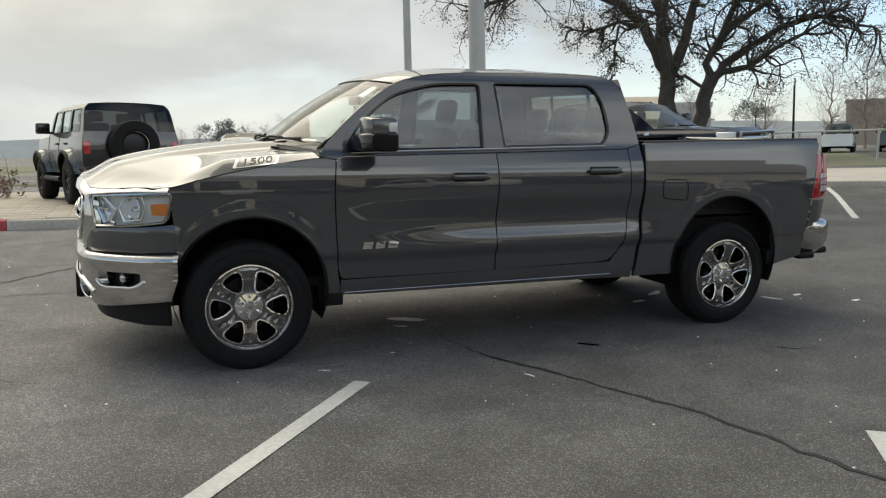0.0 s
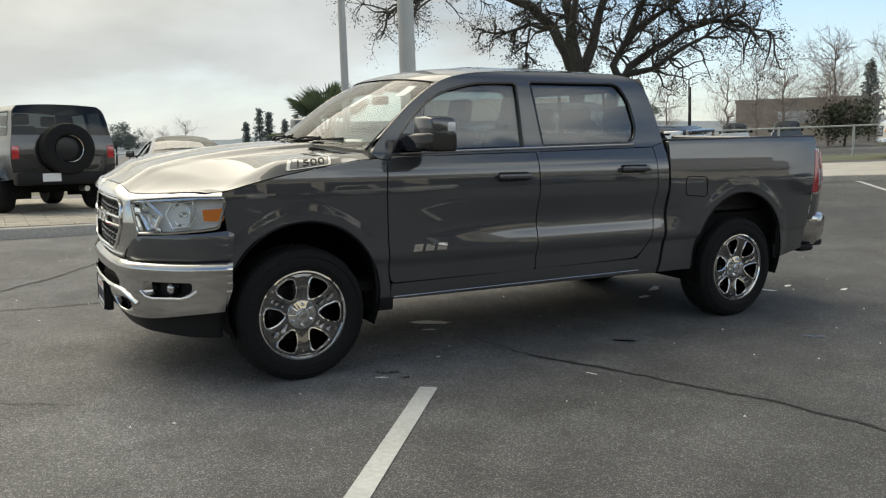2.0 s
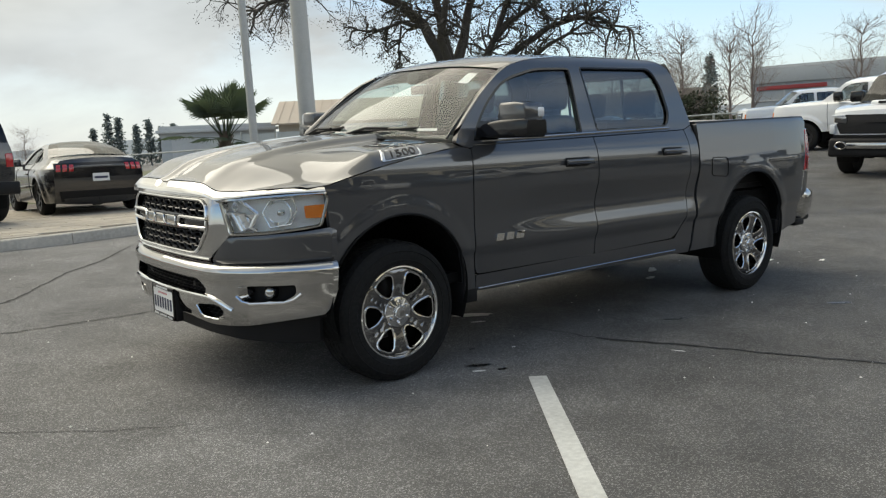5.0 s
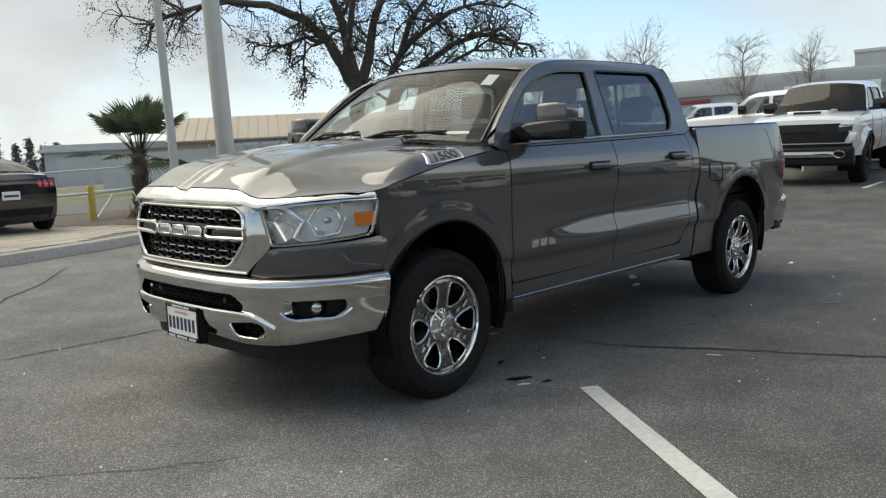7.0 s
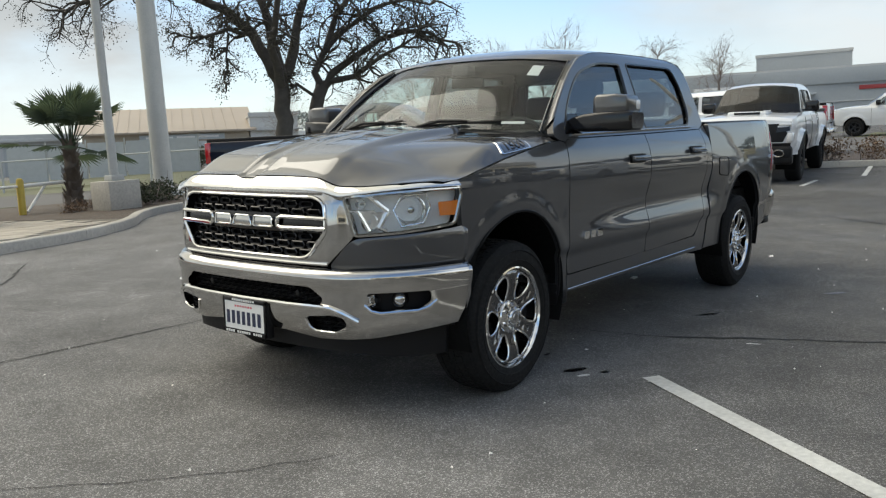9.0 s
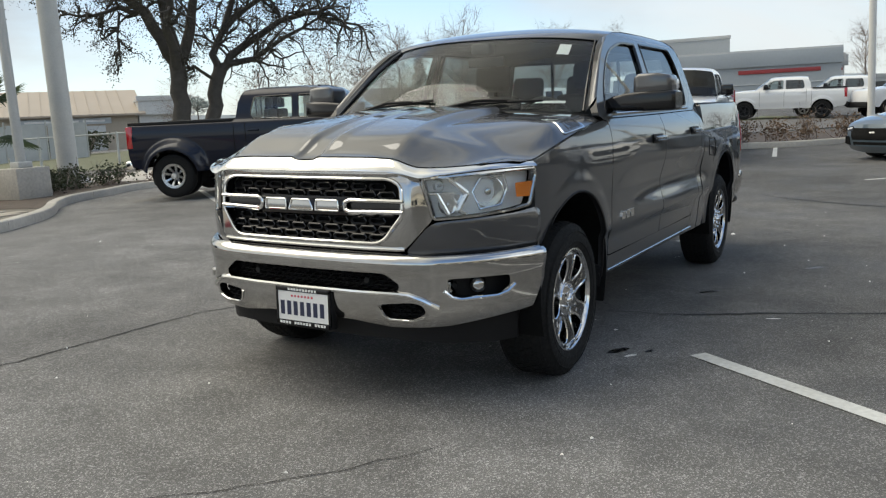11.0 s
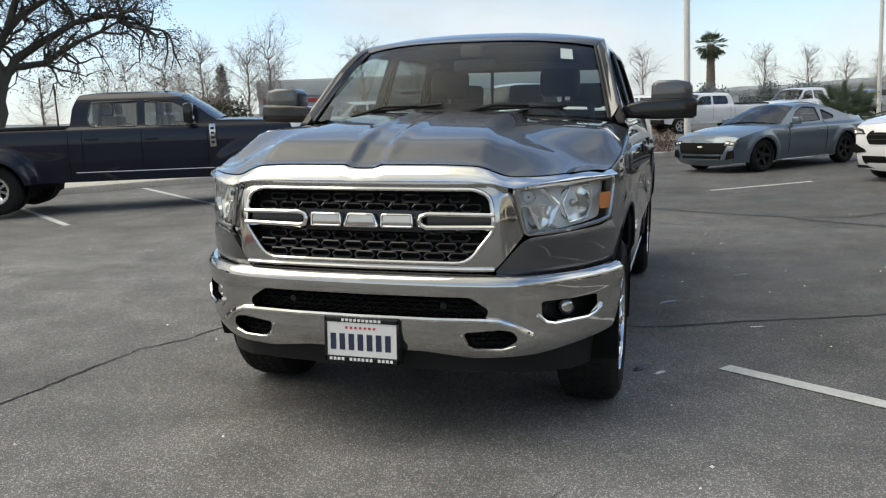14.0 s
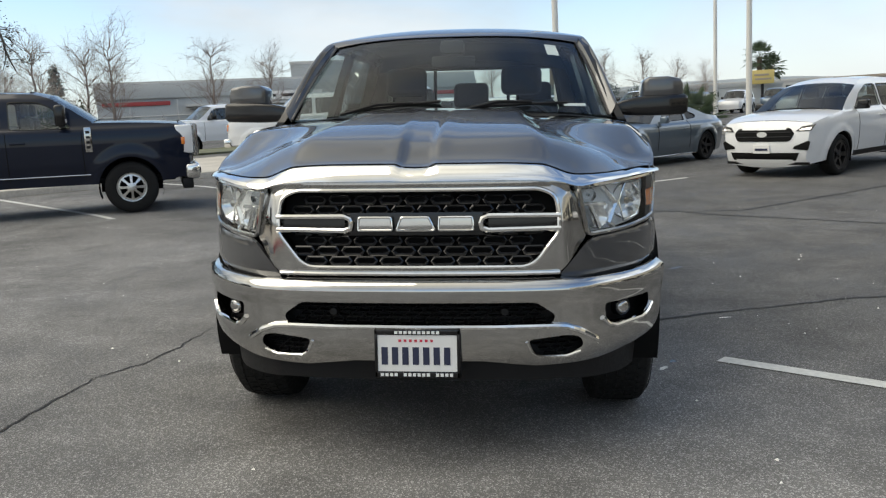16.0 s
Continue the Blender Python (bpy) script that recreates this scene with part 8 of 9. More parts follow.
def oak():
    """The large oak: two leaning stems, long low limbs, sparse winter foliage."""
    rng = random.Random(11)
    T = thing("oak_tree", pose(27.2, 31.0, ground_z(27.2, 31.0)), "large spreading oak with sparse dark winter leaves", "tree")
    R, D = Vector((0.80, -0.60, 0)), Vector((0.60, 0.80, 0))
    P = lambda a, h, d=0.0: R * a + D * d + Vector((0, 0, h))
    B = Branches()
    tips = []
    limbs = [
        ([P(-0.1, -0.2), P(0, 1.2), P(0.05, 2.6), P(0.0, 3.8), P(-0.05, 4.8)], 0.50, 0.41),                                 # first stem
        ([P(1.2, -0.2, 0.6), P(1.45, 1.2, 0.6), P(1.75, 2.5, 0.7), P(2.0, 3.6, 0.8), P(2.3, 4.4, 0.9)], 0.42, 0.36),         # second stem
        ([P(-0.05, 4.6), P(-0.7, 5.8), P(-1.4, 7.2), P(-2.6, 8.4), P(-4.4, 9.2), P(-6.6, 9.4), P(-8.8, 9.0), P(-10.4, 8.4)], 0.36, 0.09),
        ([P(0.0, 4.6), P(-0.3, 6.6), P(-0.6, 8.4), P(-1.6, 10.4), P(-2.4, 12.2)], 0.34, 0.10),
        ([P(0.1, 4.6, 0.2), P(0.7, 6.4, 0.4), P(1.2, 8.2, 0.7), P(2.2, 10.2, 1.2), P(3.2, 12.0, 1.6)], 0.34, 0.10),
        ([P(-0.1, 4.4, -0.2), P(-0.5, 6.2, -1.2), P(-0.2, 8.4, -2.6), P(0.4, 10.6, -3.8)], 0.28, 0.09),
        ([P(2.3, 4.3, 0.9), P(2.9, 5.2, 0.9), P(4.2, 6.0, 0.8), P(5.6, 6.9, 0.6), P(7.0, 7.3, 0.2), P(8.4, 7.1, -0.2), P(9.8, 6.6, -0.5)], 0.26, 0.06),
        ([P(2.1, 4.2, 0.9), P(1.9, 5.2, 1.0), P(2.6, 6.4, 1.2), P(4.0, 7.8, 1.6), P(5.8, 8.9, 2.0), P(7.6, 9.5, 2.2), P(9.2, 9.2, 2.4)], 0.24, 0.06),
        ([P(2.6, 4.6, 0.9), P(4.0, 4.95, 0.4), P(5.6, 5.9, -0.4), P(7.4, 6.9, -1.0)], 0.20, 0.06),
        ([P(2.6, 6.4, 1.2), P(3.4, 8.4, 1.2), P(5.0, 10.4, 1.0), P(6.6, 11.6, 0.8)], 0.20, 0.07),
        ([P(-1.4, 7.2), P(-2.6, 7.4, -0.4), P(-4.0, 6.9, -0.8), P(-5.0, 7.0, -1.0)], 0.13, 0.05),
        ([P(-2.6, 7.2, -0.4), P(-2.8, 5.8, -0.4), P(-2.75, 4.6, -0.5)], 0.07, 0.025),
        ([P(2.0, 3.8, 0.8), P(0.9, 4.6, 0.5), P(0.3, 4.2, 0.3), P(0.1, 5.0, 0.2)], 0.10, 0.06),
    ]
    for pts, r0, r1 in limbs:
        sm = []
        for i in range(len(pts) - 1):
            for t in (0, 0.5):
                sm.append(pts[i].lerp(pts[i + 1], t) + Vector((rng.gauss(0, 0.06), rng.gauss(0, 0.06), rng.gauss(0, 0.05))))
        sm.append(pts[-1])
        B.limb(sm, r0, r1, 9)
        if r1 > 0.3:
            continue
        n = len(sm)
        lenb = 2.7 if r0 > 0.15 else 1.3
        for k in range(int(n * (2.5 if r0 > 0.15 else 1.5))):
            i = rng.randint(int(n * 0.3), n - 1)
            t = (sm[i] - sm[i - 1]).normalized()
            side = t.cross(Vector((rng.gauss(0, 1), rng.gauss(0, 1), rng.gauss(0, 1)))).normalized()
            B.grow(sm[i], t * 0.6 + side + Vector((0, 0, 0.15)), lenb * rng.uniform(0.5, 1.0), 0.075, 2, rng, tips, 0.06, 5, 0.33, (3, 4))
    mesh_ob("trunk", B.v, B.f, BARK, T, "dark grey leaning trunk and limbs", sharp=180)
    keep = [p for p in tips if rng.random() < 0.80]
    v, f = leaf_cloud(keep, 0.095, rng, 0.6, 7, 0.20)
    mesh_ob("crown", v, f, OAK_LEAF, T, "sparse clumps of dark leaves", smooth=False)


def bare_tree(x, y, h, seed, label="leafless tree with fine upright twigs", mat=None, lean=0.0, width=0.5):
    rng = random.Random(seed)
    T = thing("bare_tree", pose(x, y, ground_z(x, y)), label, "tree", "bare trees beyond the lot")
    B, tips = Branches(), []
    pts = [Vector((rng.gauss(0, 0.05) + lean * k * h * 0.08, rng.gauss(0, 0.05), h * 0.09 * k)) for k in range(10)]
    B.limb(pts, h * 0.018, h * 0.004, 6)
    for k in range(38):
        i = rng.randint(2, 9)
        a = rng.uniform(0, 6.28)
        B.grow(pts[i], (math.cos(a) * width * 1.5, math.sin(a) * width * 1.5, 0.85), h * rng.uniform(0.22, 0.42) * (1.25 - i / 14), h * 0.0036, 2, rng, tips, -0.02, 4, 0.22, (4, 6))
    mesh_ob("crown", B.v, B.f, mat or TWIG, T, sharp=180)
    return T


def bush(name, x, y, z, rx, ry, rz, mat, label, seed, count=900, leaf=0.07, category="shrub", group=""):
    """A loose shrub: stems and many small leaves with an uneven outline."""
    rng = random.Random(seed)
    T = thing(name, pose(x, y, z), label, category, group)
    B, tips = Branches(), []
    for k in range(9):
        a = rng.uniform(0, 6.28)
        B.grow((rng.gauss(0, rx * 0.2), rng.gauss(0, ry * 0.2), -0.03), (math.cos(a) * rx * 0.7, math.sin(a) * ry * 0.7, rz * 1.1), max(rz, rx * 0.6), 0.018 * max(1, rz), 1, rng, tips, 0.0, 4, 0.3, (3, 5))
    mesh_ob("stem", B.v, B.f, TWIG, T, sharp=180)
    pts = []
    lumps = [(rng.uniform(-0.75, 0.75) * rx, rng.uniform(-0.75, 0.75) * ry, rng.uniform(0.25, 0.75) * rz, rng.uniform(0.25, 0.45)) for _ in range(14)]
    for _ in range(count):
        lx, ly, lz, lr = rng.choice(lumps)
        d = Vector((rng.gauss(0, 1), rng.gauss(0, 1), rng.gauss(0, 1))).normalized() * rng.uniform(0.6, 1.0) * lr
        pts.append((lx + d.x * rx, ly + d.y * ry, max(0.02, lz + d.z * rz)))
    v, f = leaf_cloud(pts, leaf, rng, 0.8, 2, leaf * 0.5)
    mesh_ob("foliage", v, f, mat, T, smooth=False)
    return T


def conifer(x, y, h, r, seed, label="slender dark evergreen tree"):
    rng = random.Random(seed)
    T = thing("evergreen_tree", pose(x, y, ground_z(x, y)), label, "tree", "evergreens on the skyline")
    B = Branches()
    B.limb([(0, 0, 0), (0, 0, h * 0.5), (0, 0, h)], h * 0.015, 0.02, 6)
    mesh_ob("trunk", B.v, B.f, BARK, T, sharp=180)
    pts = []
    for _ in range(int(260 + h * 22)):
        t = rng.random() ** 0.8
        rr = r * (1 - t) ** 0.8 * rng.uniform(0.5, 1.0) * (0.75 + 0.35 * math.sin(t * 40))
        a = rng.uniform(0, 6.28)
        pts.append((rr * math.cos(a), rr * math.sin(a), h * (0.06 + 0.94 * t)))
    v, f = leaf_cloud(pts, 0.3, rng, 0.4, 3, 0.16)
    mesh_ob("crown", v, f, HAZED_LEAF, T, smooth=False)


def broad_tree(x, y, h, r, seed, mat=None, label="distant round-headed tree with hazy foliage", trunk=0.35):
    rng = random.Random(seed)
    T = thing("tree", pose(x, y, ground_z(x, y)), label, "tree", "trees on the skyline")
    B, tips = Branches(), []
    B.limb([(0, 0, 0), (0.1, 0, h * 0.25), (0, 0.1, h * 0.6)], h * 0.03, h * 0.012, 6)
    for k in range(8):
        a = rng.uniform(0, 6.28)
        B.grow((0, 0, h * rng.uniform(trunk, 0.6)), (math.cos(a), math.sin(a), 0.7), r * 0.8, h * 0.01, 1, rng, tips, 0, 4, 0.25, (2, 4))
    mesh_ob("trunk", B.v, B.f, BARK, T, sharp=180)
    lumps = [(rng.gauss(0, 0.45) * r, rng.gauss(0, 0.45) * r, h * (trunk + 0.15) + rng.random() * h * (0.85 - trunk - 0.1), r * rng.uniform(0.25, 0.42)) for _ in range(16)]
    pts = []
    for _ in range(700):
        lx, ly, lz, lr = rng.choice(lumps)
        d = Vector((rng.gauss(0, 1), rng.gauss(0, 1), rng.gauss(0, 0.8))).normalized() * lr * rng.uniform(0.5, 1)
        pts.append((lx + d.x, ly + d.y, lz + d.z))
    v, f = leaf_cloud(pts, 0.38 * max(0.6, h / 10), rng, 0.8, 3, 0.2)
    mesh_ob("crown", v, f, mat or LEAF, T, smooth=False)


def fan_palm(x, y, z, trunk_h, seed, label, crown=1.0, count=34, trunk_r=0.20, droop=20, side_fronds=0):
    """A fan palm: rough tapered trunk and pleated fan fronds on long stalks."""
    rng = random.Random(seed)
    T = thing("fan_palm", pose(x, y, z), label, "palm")
    prof, n = [], 26
    for k in range(n + 1):
        t = k / n
        r = trunk_r * (1.15 - 0.35 * t + 0.35 * math.exp(-t * 7)) * (1 + 0.10 * (k % 2))
        prof.append((r, trunk_h * t - 0.05))
    tr = lathe(prof + [(0.0, trunk_h)], 14, "z")
    for v in tr.verts:
        v.co.x += rng.gauss(0, 0.012)
        v.co.y += rng.gauss(0, 0.012)
    part("trunk", tr, PALM_BARK, T, "rough brown palm trunk", 180)
    # old leaf bases
    bv, bf = [], []
    for k in range(120):
        h = trunk_h * rng.uniform(0.05, 1.0)
        a = rng.uniform(0, 6.28)
        r = trunk_r * (1.15 - 0.35 * h / trunk_h)
        o = len(bv)
        c, s = math.cos(a), math.sin(a)
        for w, dr, dz in ((-0.05, 0, 0), (0.05, 0, 0), (0.02, 0.09, 0.16), (-0.02, 0.09, 0.16)):
            bv.append(((r + dr) * c - w * s, (r + dr) * s + w * c, h + dz))
        bf.append((o, o + 1, o + 2, o + 3))
    mesh_ob("leaf_base", bv, bf, PALM_BARK, T, smooth=False)
    for k in range(count):
        a = k * 2.399963 + rng.uniform(-0.2, 0.2)
        e = radians(86 - (86 + droop) * (k / count) ** 0.9 + rng.uniform(-8, 8))
        if k >= count - side_fronds:
            e = radians(rng.uniform(-12, 12))
        stalk = crown * rng.uniform(0.62, 0.92)
        d = Vector((math.cos(a) * math.cos(e), math.sin(a) * math.cos(e), math.sin(e)))
        base = Vector((0, 0, trunk_h - 0.05)) + Vector((math.cos(a), math.sin(a), 0)) * trunk_r * 0.5
        v, f = [], []
        tip = base + d * stalk - Vector((0, 0, 0.10 * stalk))
        side = d.cross(Vector((0, 0, 1)))
        side = side.normalized() if side.length > 0.05 else Vector((1, 0, 0))
        o = 0
        for p, w in ((base, 0.022), (tip, 0.012)):
            v += [p - side * w, p + side * w, p + side.cross(d) * w]
        f += [(0, 1, 4, 3), (1, 2, 5, 4), (2, 0, 3, 5)]
        fr = d * 0.9 + Vector((0, 0, -0.15))
        fr.normalize()
        up = side.cross(fr).normalized()
        R = crown * rng.uniform(0.55, 0.72)
        for j in range(23):
            t = radians(-92 + 184 * j / 22)
            dirn = (fr * math.cos(t) + side * math.sin(t)).normalized()
            L = R * (0.72 + 0.28 * math.cos(t * 0.75)) * rng.uniform(0.9, 1.08)
            wide = dirn.cross(up).normalized() * R * 0.030
            mid, end = tip + dirn * L * 0.55 + up * 0.02, tip + dirn * L - Vector((0, 0, L * 0.05 * (1 + rng.random())))
            o = len(v)
            v += [tip, mid - wide + up * 0.02, mid + wide + up * 0.02, end, mid - up * 0.015]
            f += [(o, o + 1, o + 4), (o, o + 4, o + 2), (o + 1, o + 3, o + 4), (o + 4, o + 3, o + 2)]
        mesh_ob("frond", v, f, PALM_LEAF, T, smooth=False)
    return T


def build_plants():
    oak()
    z = ground_z(6.35, 15.1) + 0.13
    fan_palm(6.35, 15.1, z, 1.45, 5, "young fan palm with stiff green fronds", 1.10, 25, 0.16, -34, 5)
    fan_palm(121, -5.8, 1.5, 11.2, 6, "tall fan palm on the skyline", 1.5, 70, 0.62, 80)
    fan_palm(116.4, -34, 1.5, 8.0, 7, "tall fan palm on the skyline", 1.7, 46, 0.4, 60)
    fan_palm(118, -36, 1.5, 6.8, 8, "tall fan palm on the skyline", 1.5, 46, 0.4, 60)
    fan_palm(34.5, -8.0, ground_z(34.5, -8.0), 0.3, 9, "low fan palm at the lot's edge", 1.4, 30, 0.2)
    for k, (x, y) in enumerate(((7.3, 13.6), (8.0, 13.9), (8.6, 13.5), (6.9, 13.1))):
        bush("low_shrub", x, y, ground_z(x, y) + 0.13, 0.6, 0.5, 0.5, HEDGE, "low dark shrub in the mulch bed", 40 + k, 420, 0.06, group="shrubs in the mulch bed")
    for k, (x, y) in enumerate(((9.6, 13.0), (5.4, 13.3), (6.6, 14.4))):
        bush("low_shrub", x, y, ground_z(x, y) + 0.13, 0.5, 0.35, 0.22, DRY_LEAF, "small dry shrub in the mulch bed", 50 + k, 160, 0.05, group="shrubs in the mulch bed")
    bush("round_shrub", -3.2, 14.6, ground_z(-3, 14) + 0.13, 0.8, 0.8, 0.75, DRY_LEAF, "brown shrub beside the off-roader", 60, 420, 0.06)
    for k, (x, y, s) in enumerate(((19.4, 0.8, 0.5), (20.3, 0.0, 0.6), (21.2, -0.7, 0.55), (22.4, -1.8, 0.5), (24.0, -3.2, 0.5), (18.8, 1.6, 0.45))):
        bush("dry_shrub", x, y, ground_z(x, y) + 0.13, s, s, s * 1.25, DRY_LEAF, "dry brown shrub in the kerbed bed", 70 + k, 260, 0.06, group="dry shrubs in the kerbed bed")
    for k, (x, y, h) in enumerate(((53.3, 34.1, 8.4), (56.1, 29.7, 8.6), (59.7, 23.3, 7.8), (56.0, 31.6, 8.2), (66.0, 20.5, 7.5), (70.0, 47.0, 8.0), (52.0, 40.0, 7.0))):
        bare_tree(x, y, h, 100 + k)
    for k, (x, y, h) in enumerate(((95.5, -10.6, 7.6), (95, -14.9, 6.9), (94.4, -18.7, 6.0), (95.9, 2.6, 8.0), (104, -24, 6.0))):
        bare_tree(x, y, h, 120 + k)
    for k, (x, y, h) in enumerate(((43, 34.8, 6.0), (45.2, 32, 6.4), (47.2, 30.0, 6.0), (40.5, 38, 5.4), (37.5, 42, 5.0), (49.5, 35.5, 5.5))):
        bare_tree(x, y, h, 140 + k, "tangled leafless shrubby tree", None, 0.0, 1.0)
    broad_tree(138, 145, 9.5, 4.2, 160, HAZED_LEAF, trunk=0.45)
    broad_tree(48, 29.4, 3.2, 1.8, 161, HEDGE, "round dark shrub tree", 0.1)
    conifer(66, 39.8, 6.8, 1.9, 162)
    for k, (x, y, h, r) in enumerate(((26.8, 95.8, 4.5, 0.5), (28.4, 95.4, 6.2, 1.4), (29.5, 95.0, 5.7, 1.1), (31.3, 94.4, 4.7, 0.9), (32.7, 94.0, 5.3, 1.0), (34.0, 93.5, 4.4, 0.9), (35.3, 93.0, 4.6, 0.8), (36.3, 92.6, 4.0, 0.8), (37.2, 92.3, 3.9, 0.7))):
        conifer(x, y, h, r, 170 + k)
    for k, (x, y, h, r) in enumerate(((7.9, 105.6, 4.4, 1.4), (10.2, 105.4, 4.8, 1.5), (12.8, 105.1, 5.3, 2.1), (16.0, 104.6, 4.8, 1.4), (18.4, 104.3, 4.7, 1.3), (21.3, 104.4, 5.8, 2.0), (14.4, 105.4, 4.2, 1.5), (4.0, 106.0, 4.0, 1.8), (-6.0, 110.0, 3.8, 2.2))):
        if k in (2, 6, 8):
            broad_tree(x, y, h, r, 190 + k, HAZED_LEAF)
        else:
            bare_tree(x, y, h, 190 + k, width=0.8)
    for k, (x, y, rx) in enumerate(((62.5, 36.5, 4.0), (66, 30, 4.0), (33, 47, 3.0))):
        bush("hedge", x, y, ground_z(x, y), rx, rx * 0.5, 1.6, HEDGE, "clipped dark green hedge", 220 + k, 1100, 0.18, "hedge")
    for k, (x, y) in enumerate(((78, -9), (82, -14), (76, -4))):
        broad_tree(x, y, 2.8, 2.2, 230 + k, HAZED_LEAF, "low bushy tree by the road", 0.1)


# ---- poles ----


def pole(name, x, y, r0, r1, h, mat, label, base=None, z=None):
    z = ground_z(x, y) + 0.13 if z is None else z
    T = thing(name, pose(x, y, z, 0, -1.2, 0), label, "pole")
    part("shaft", lathe([(r0 * 1.0, -0.02), (r0, 0.4), (r1, h), (0.0, h)], 20, "z"), mat, T)
    if base == "collar":
        part("base_cover", lathe([(r0 * 1.9, 0.0), (r0 * 1.9, 0.10), (r0 * 1.3, 0.16), (r0 * 1.02, 0.20)], 20, "z"), mat, T)
    if base == "block":
        part("concrete_block", box_data(-0.36, 0.36, -0.36, 0.36, -0.05, 0.60, 0.02), CONCRETE, T, "square concrete footing")
        part("base_plate", box_data(-0.15, 0.15, -0.15, 0.15, 0.60, 0.72, 0.02), mat, T)
    return T


def build_poles():
    pole("light_pole", 9.16, 15.72, 0.245, 0.205, 12.0, POLE_PAINT, "thick pale grey sign pole in the mulch bed", "collar")
    pole("flag_pole", 6.0, 12.75, 0.095, 0.075, 10.0, POLE_PAINT, "slim pale lamp post on a concrete block", "block")
    pole("light_pole", 18.87, -1.5, 0.085, 0.075, 9.0, POLE_WHITE, "white lamp post beyond the coupe", "collar", ground_z(18.9, -1.5))
    pole("light_pole", 40.0, -10.5, 0.10, 0.08, 11.0, POLE_WHITE, "white lamp post at the lot's edge", "collar", ground_z(40, -10))
    pole("light_pole", 31.5, -9.9, 0.12, 0.10, 10.0, POLE_WHITE, "white lamp post at the lot's edge", "collar", ground_z(31, -9))
    for x, y, h in ((49.5, 44.5, 5.0), (60, 55, 6.5)):
        pole("street_lamp", x, y, 0.08, 0.06, h, PLASTIC, "thin dark street lamp far off", None, ground_z(x, y))
    # yellow swing gate between island and road
    g = thing("swing_gate", pose(4.75, 14.3, ground_z(4.7, 14.3) + 0.12), "yellow and white pipe gate behind the island", "gate")
    part("post", lathe([(0.075, 0), (0.075, 0.72), (0.05, 0.78), (0, 0.79)], 12, "z"), POST_YELLOW, g)
    p2 = lathe([(0.075, 0), (0.075, 0.72), (0.05, 0.78), (0, 0.79)], 12, "z")
    bmesh.ops.translate(p2, vec=(1.7, 1.0, 0.02), verts=p2.verts)
    part("post", p2, POST_YELLOW, g)
    part("rail", tube([(0, 0, 0.62), (1.7, 1.0, 0.66)], 0.04, 8), POLE_WHITE, g)
    part("rail", tube([(0.15, 0.1, 0.06), (0.75, 0.45, 0.60)], 0.03, 8), POLE_WHITE, g)
    part("rail", tube([(-6.0, -1.0, 0.5), (0, 0, 0.62)], 0.03, 8), POLE_WHITE, g)


# ---- road, verge, buildings ----


def flat(name, pts, mat, label, category, lift):
    v, f = patch(pts, lift, 4.0)
    tagged(mesh_ob(name, v, f, mat, sharp=180), label, category, kind="structure")


def along(s, t):
    """A place s metres out from the lot's edge line and t metres along it."""
    return (0.66 * s + 0.75 * t, 0.75 * s - 0.66 * t)


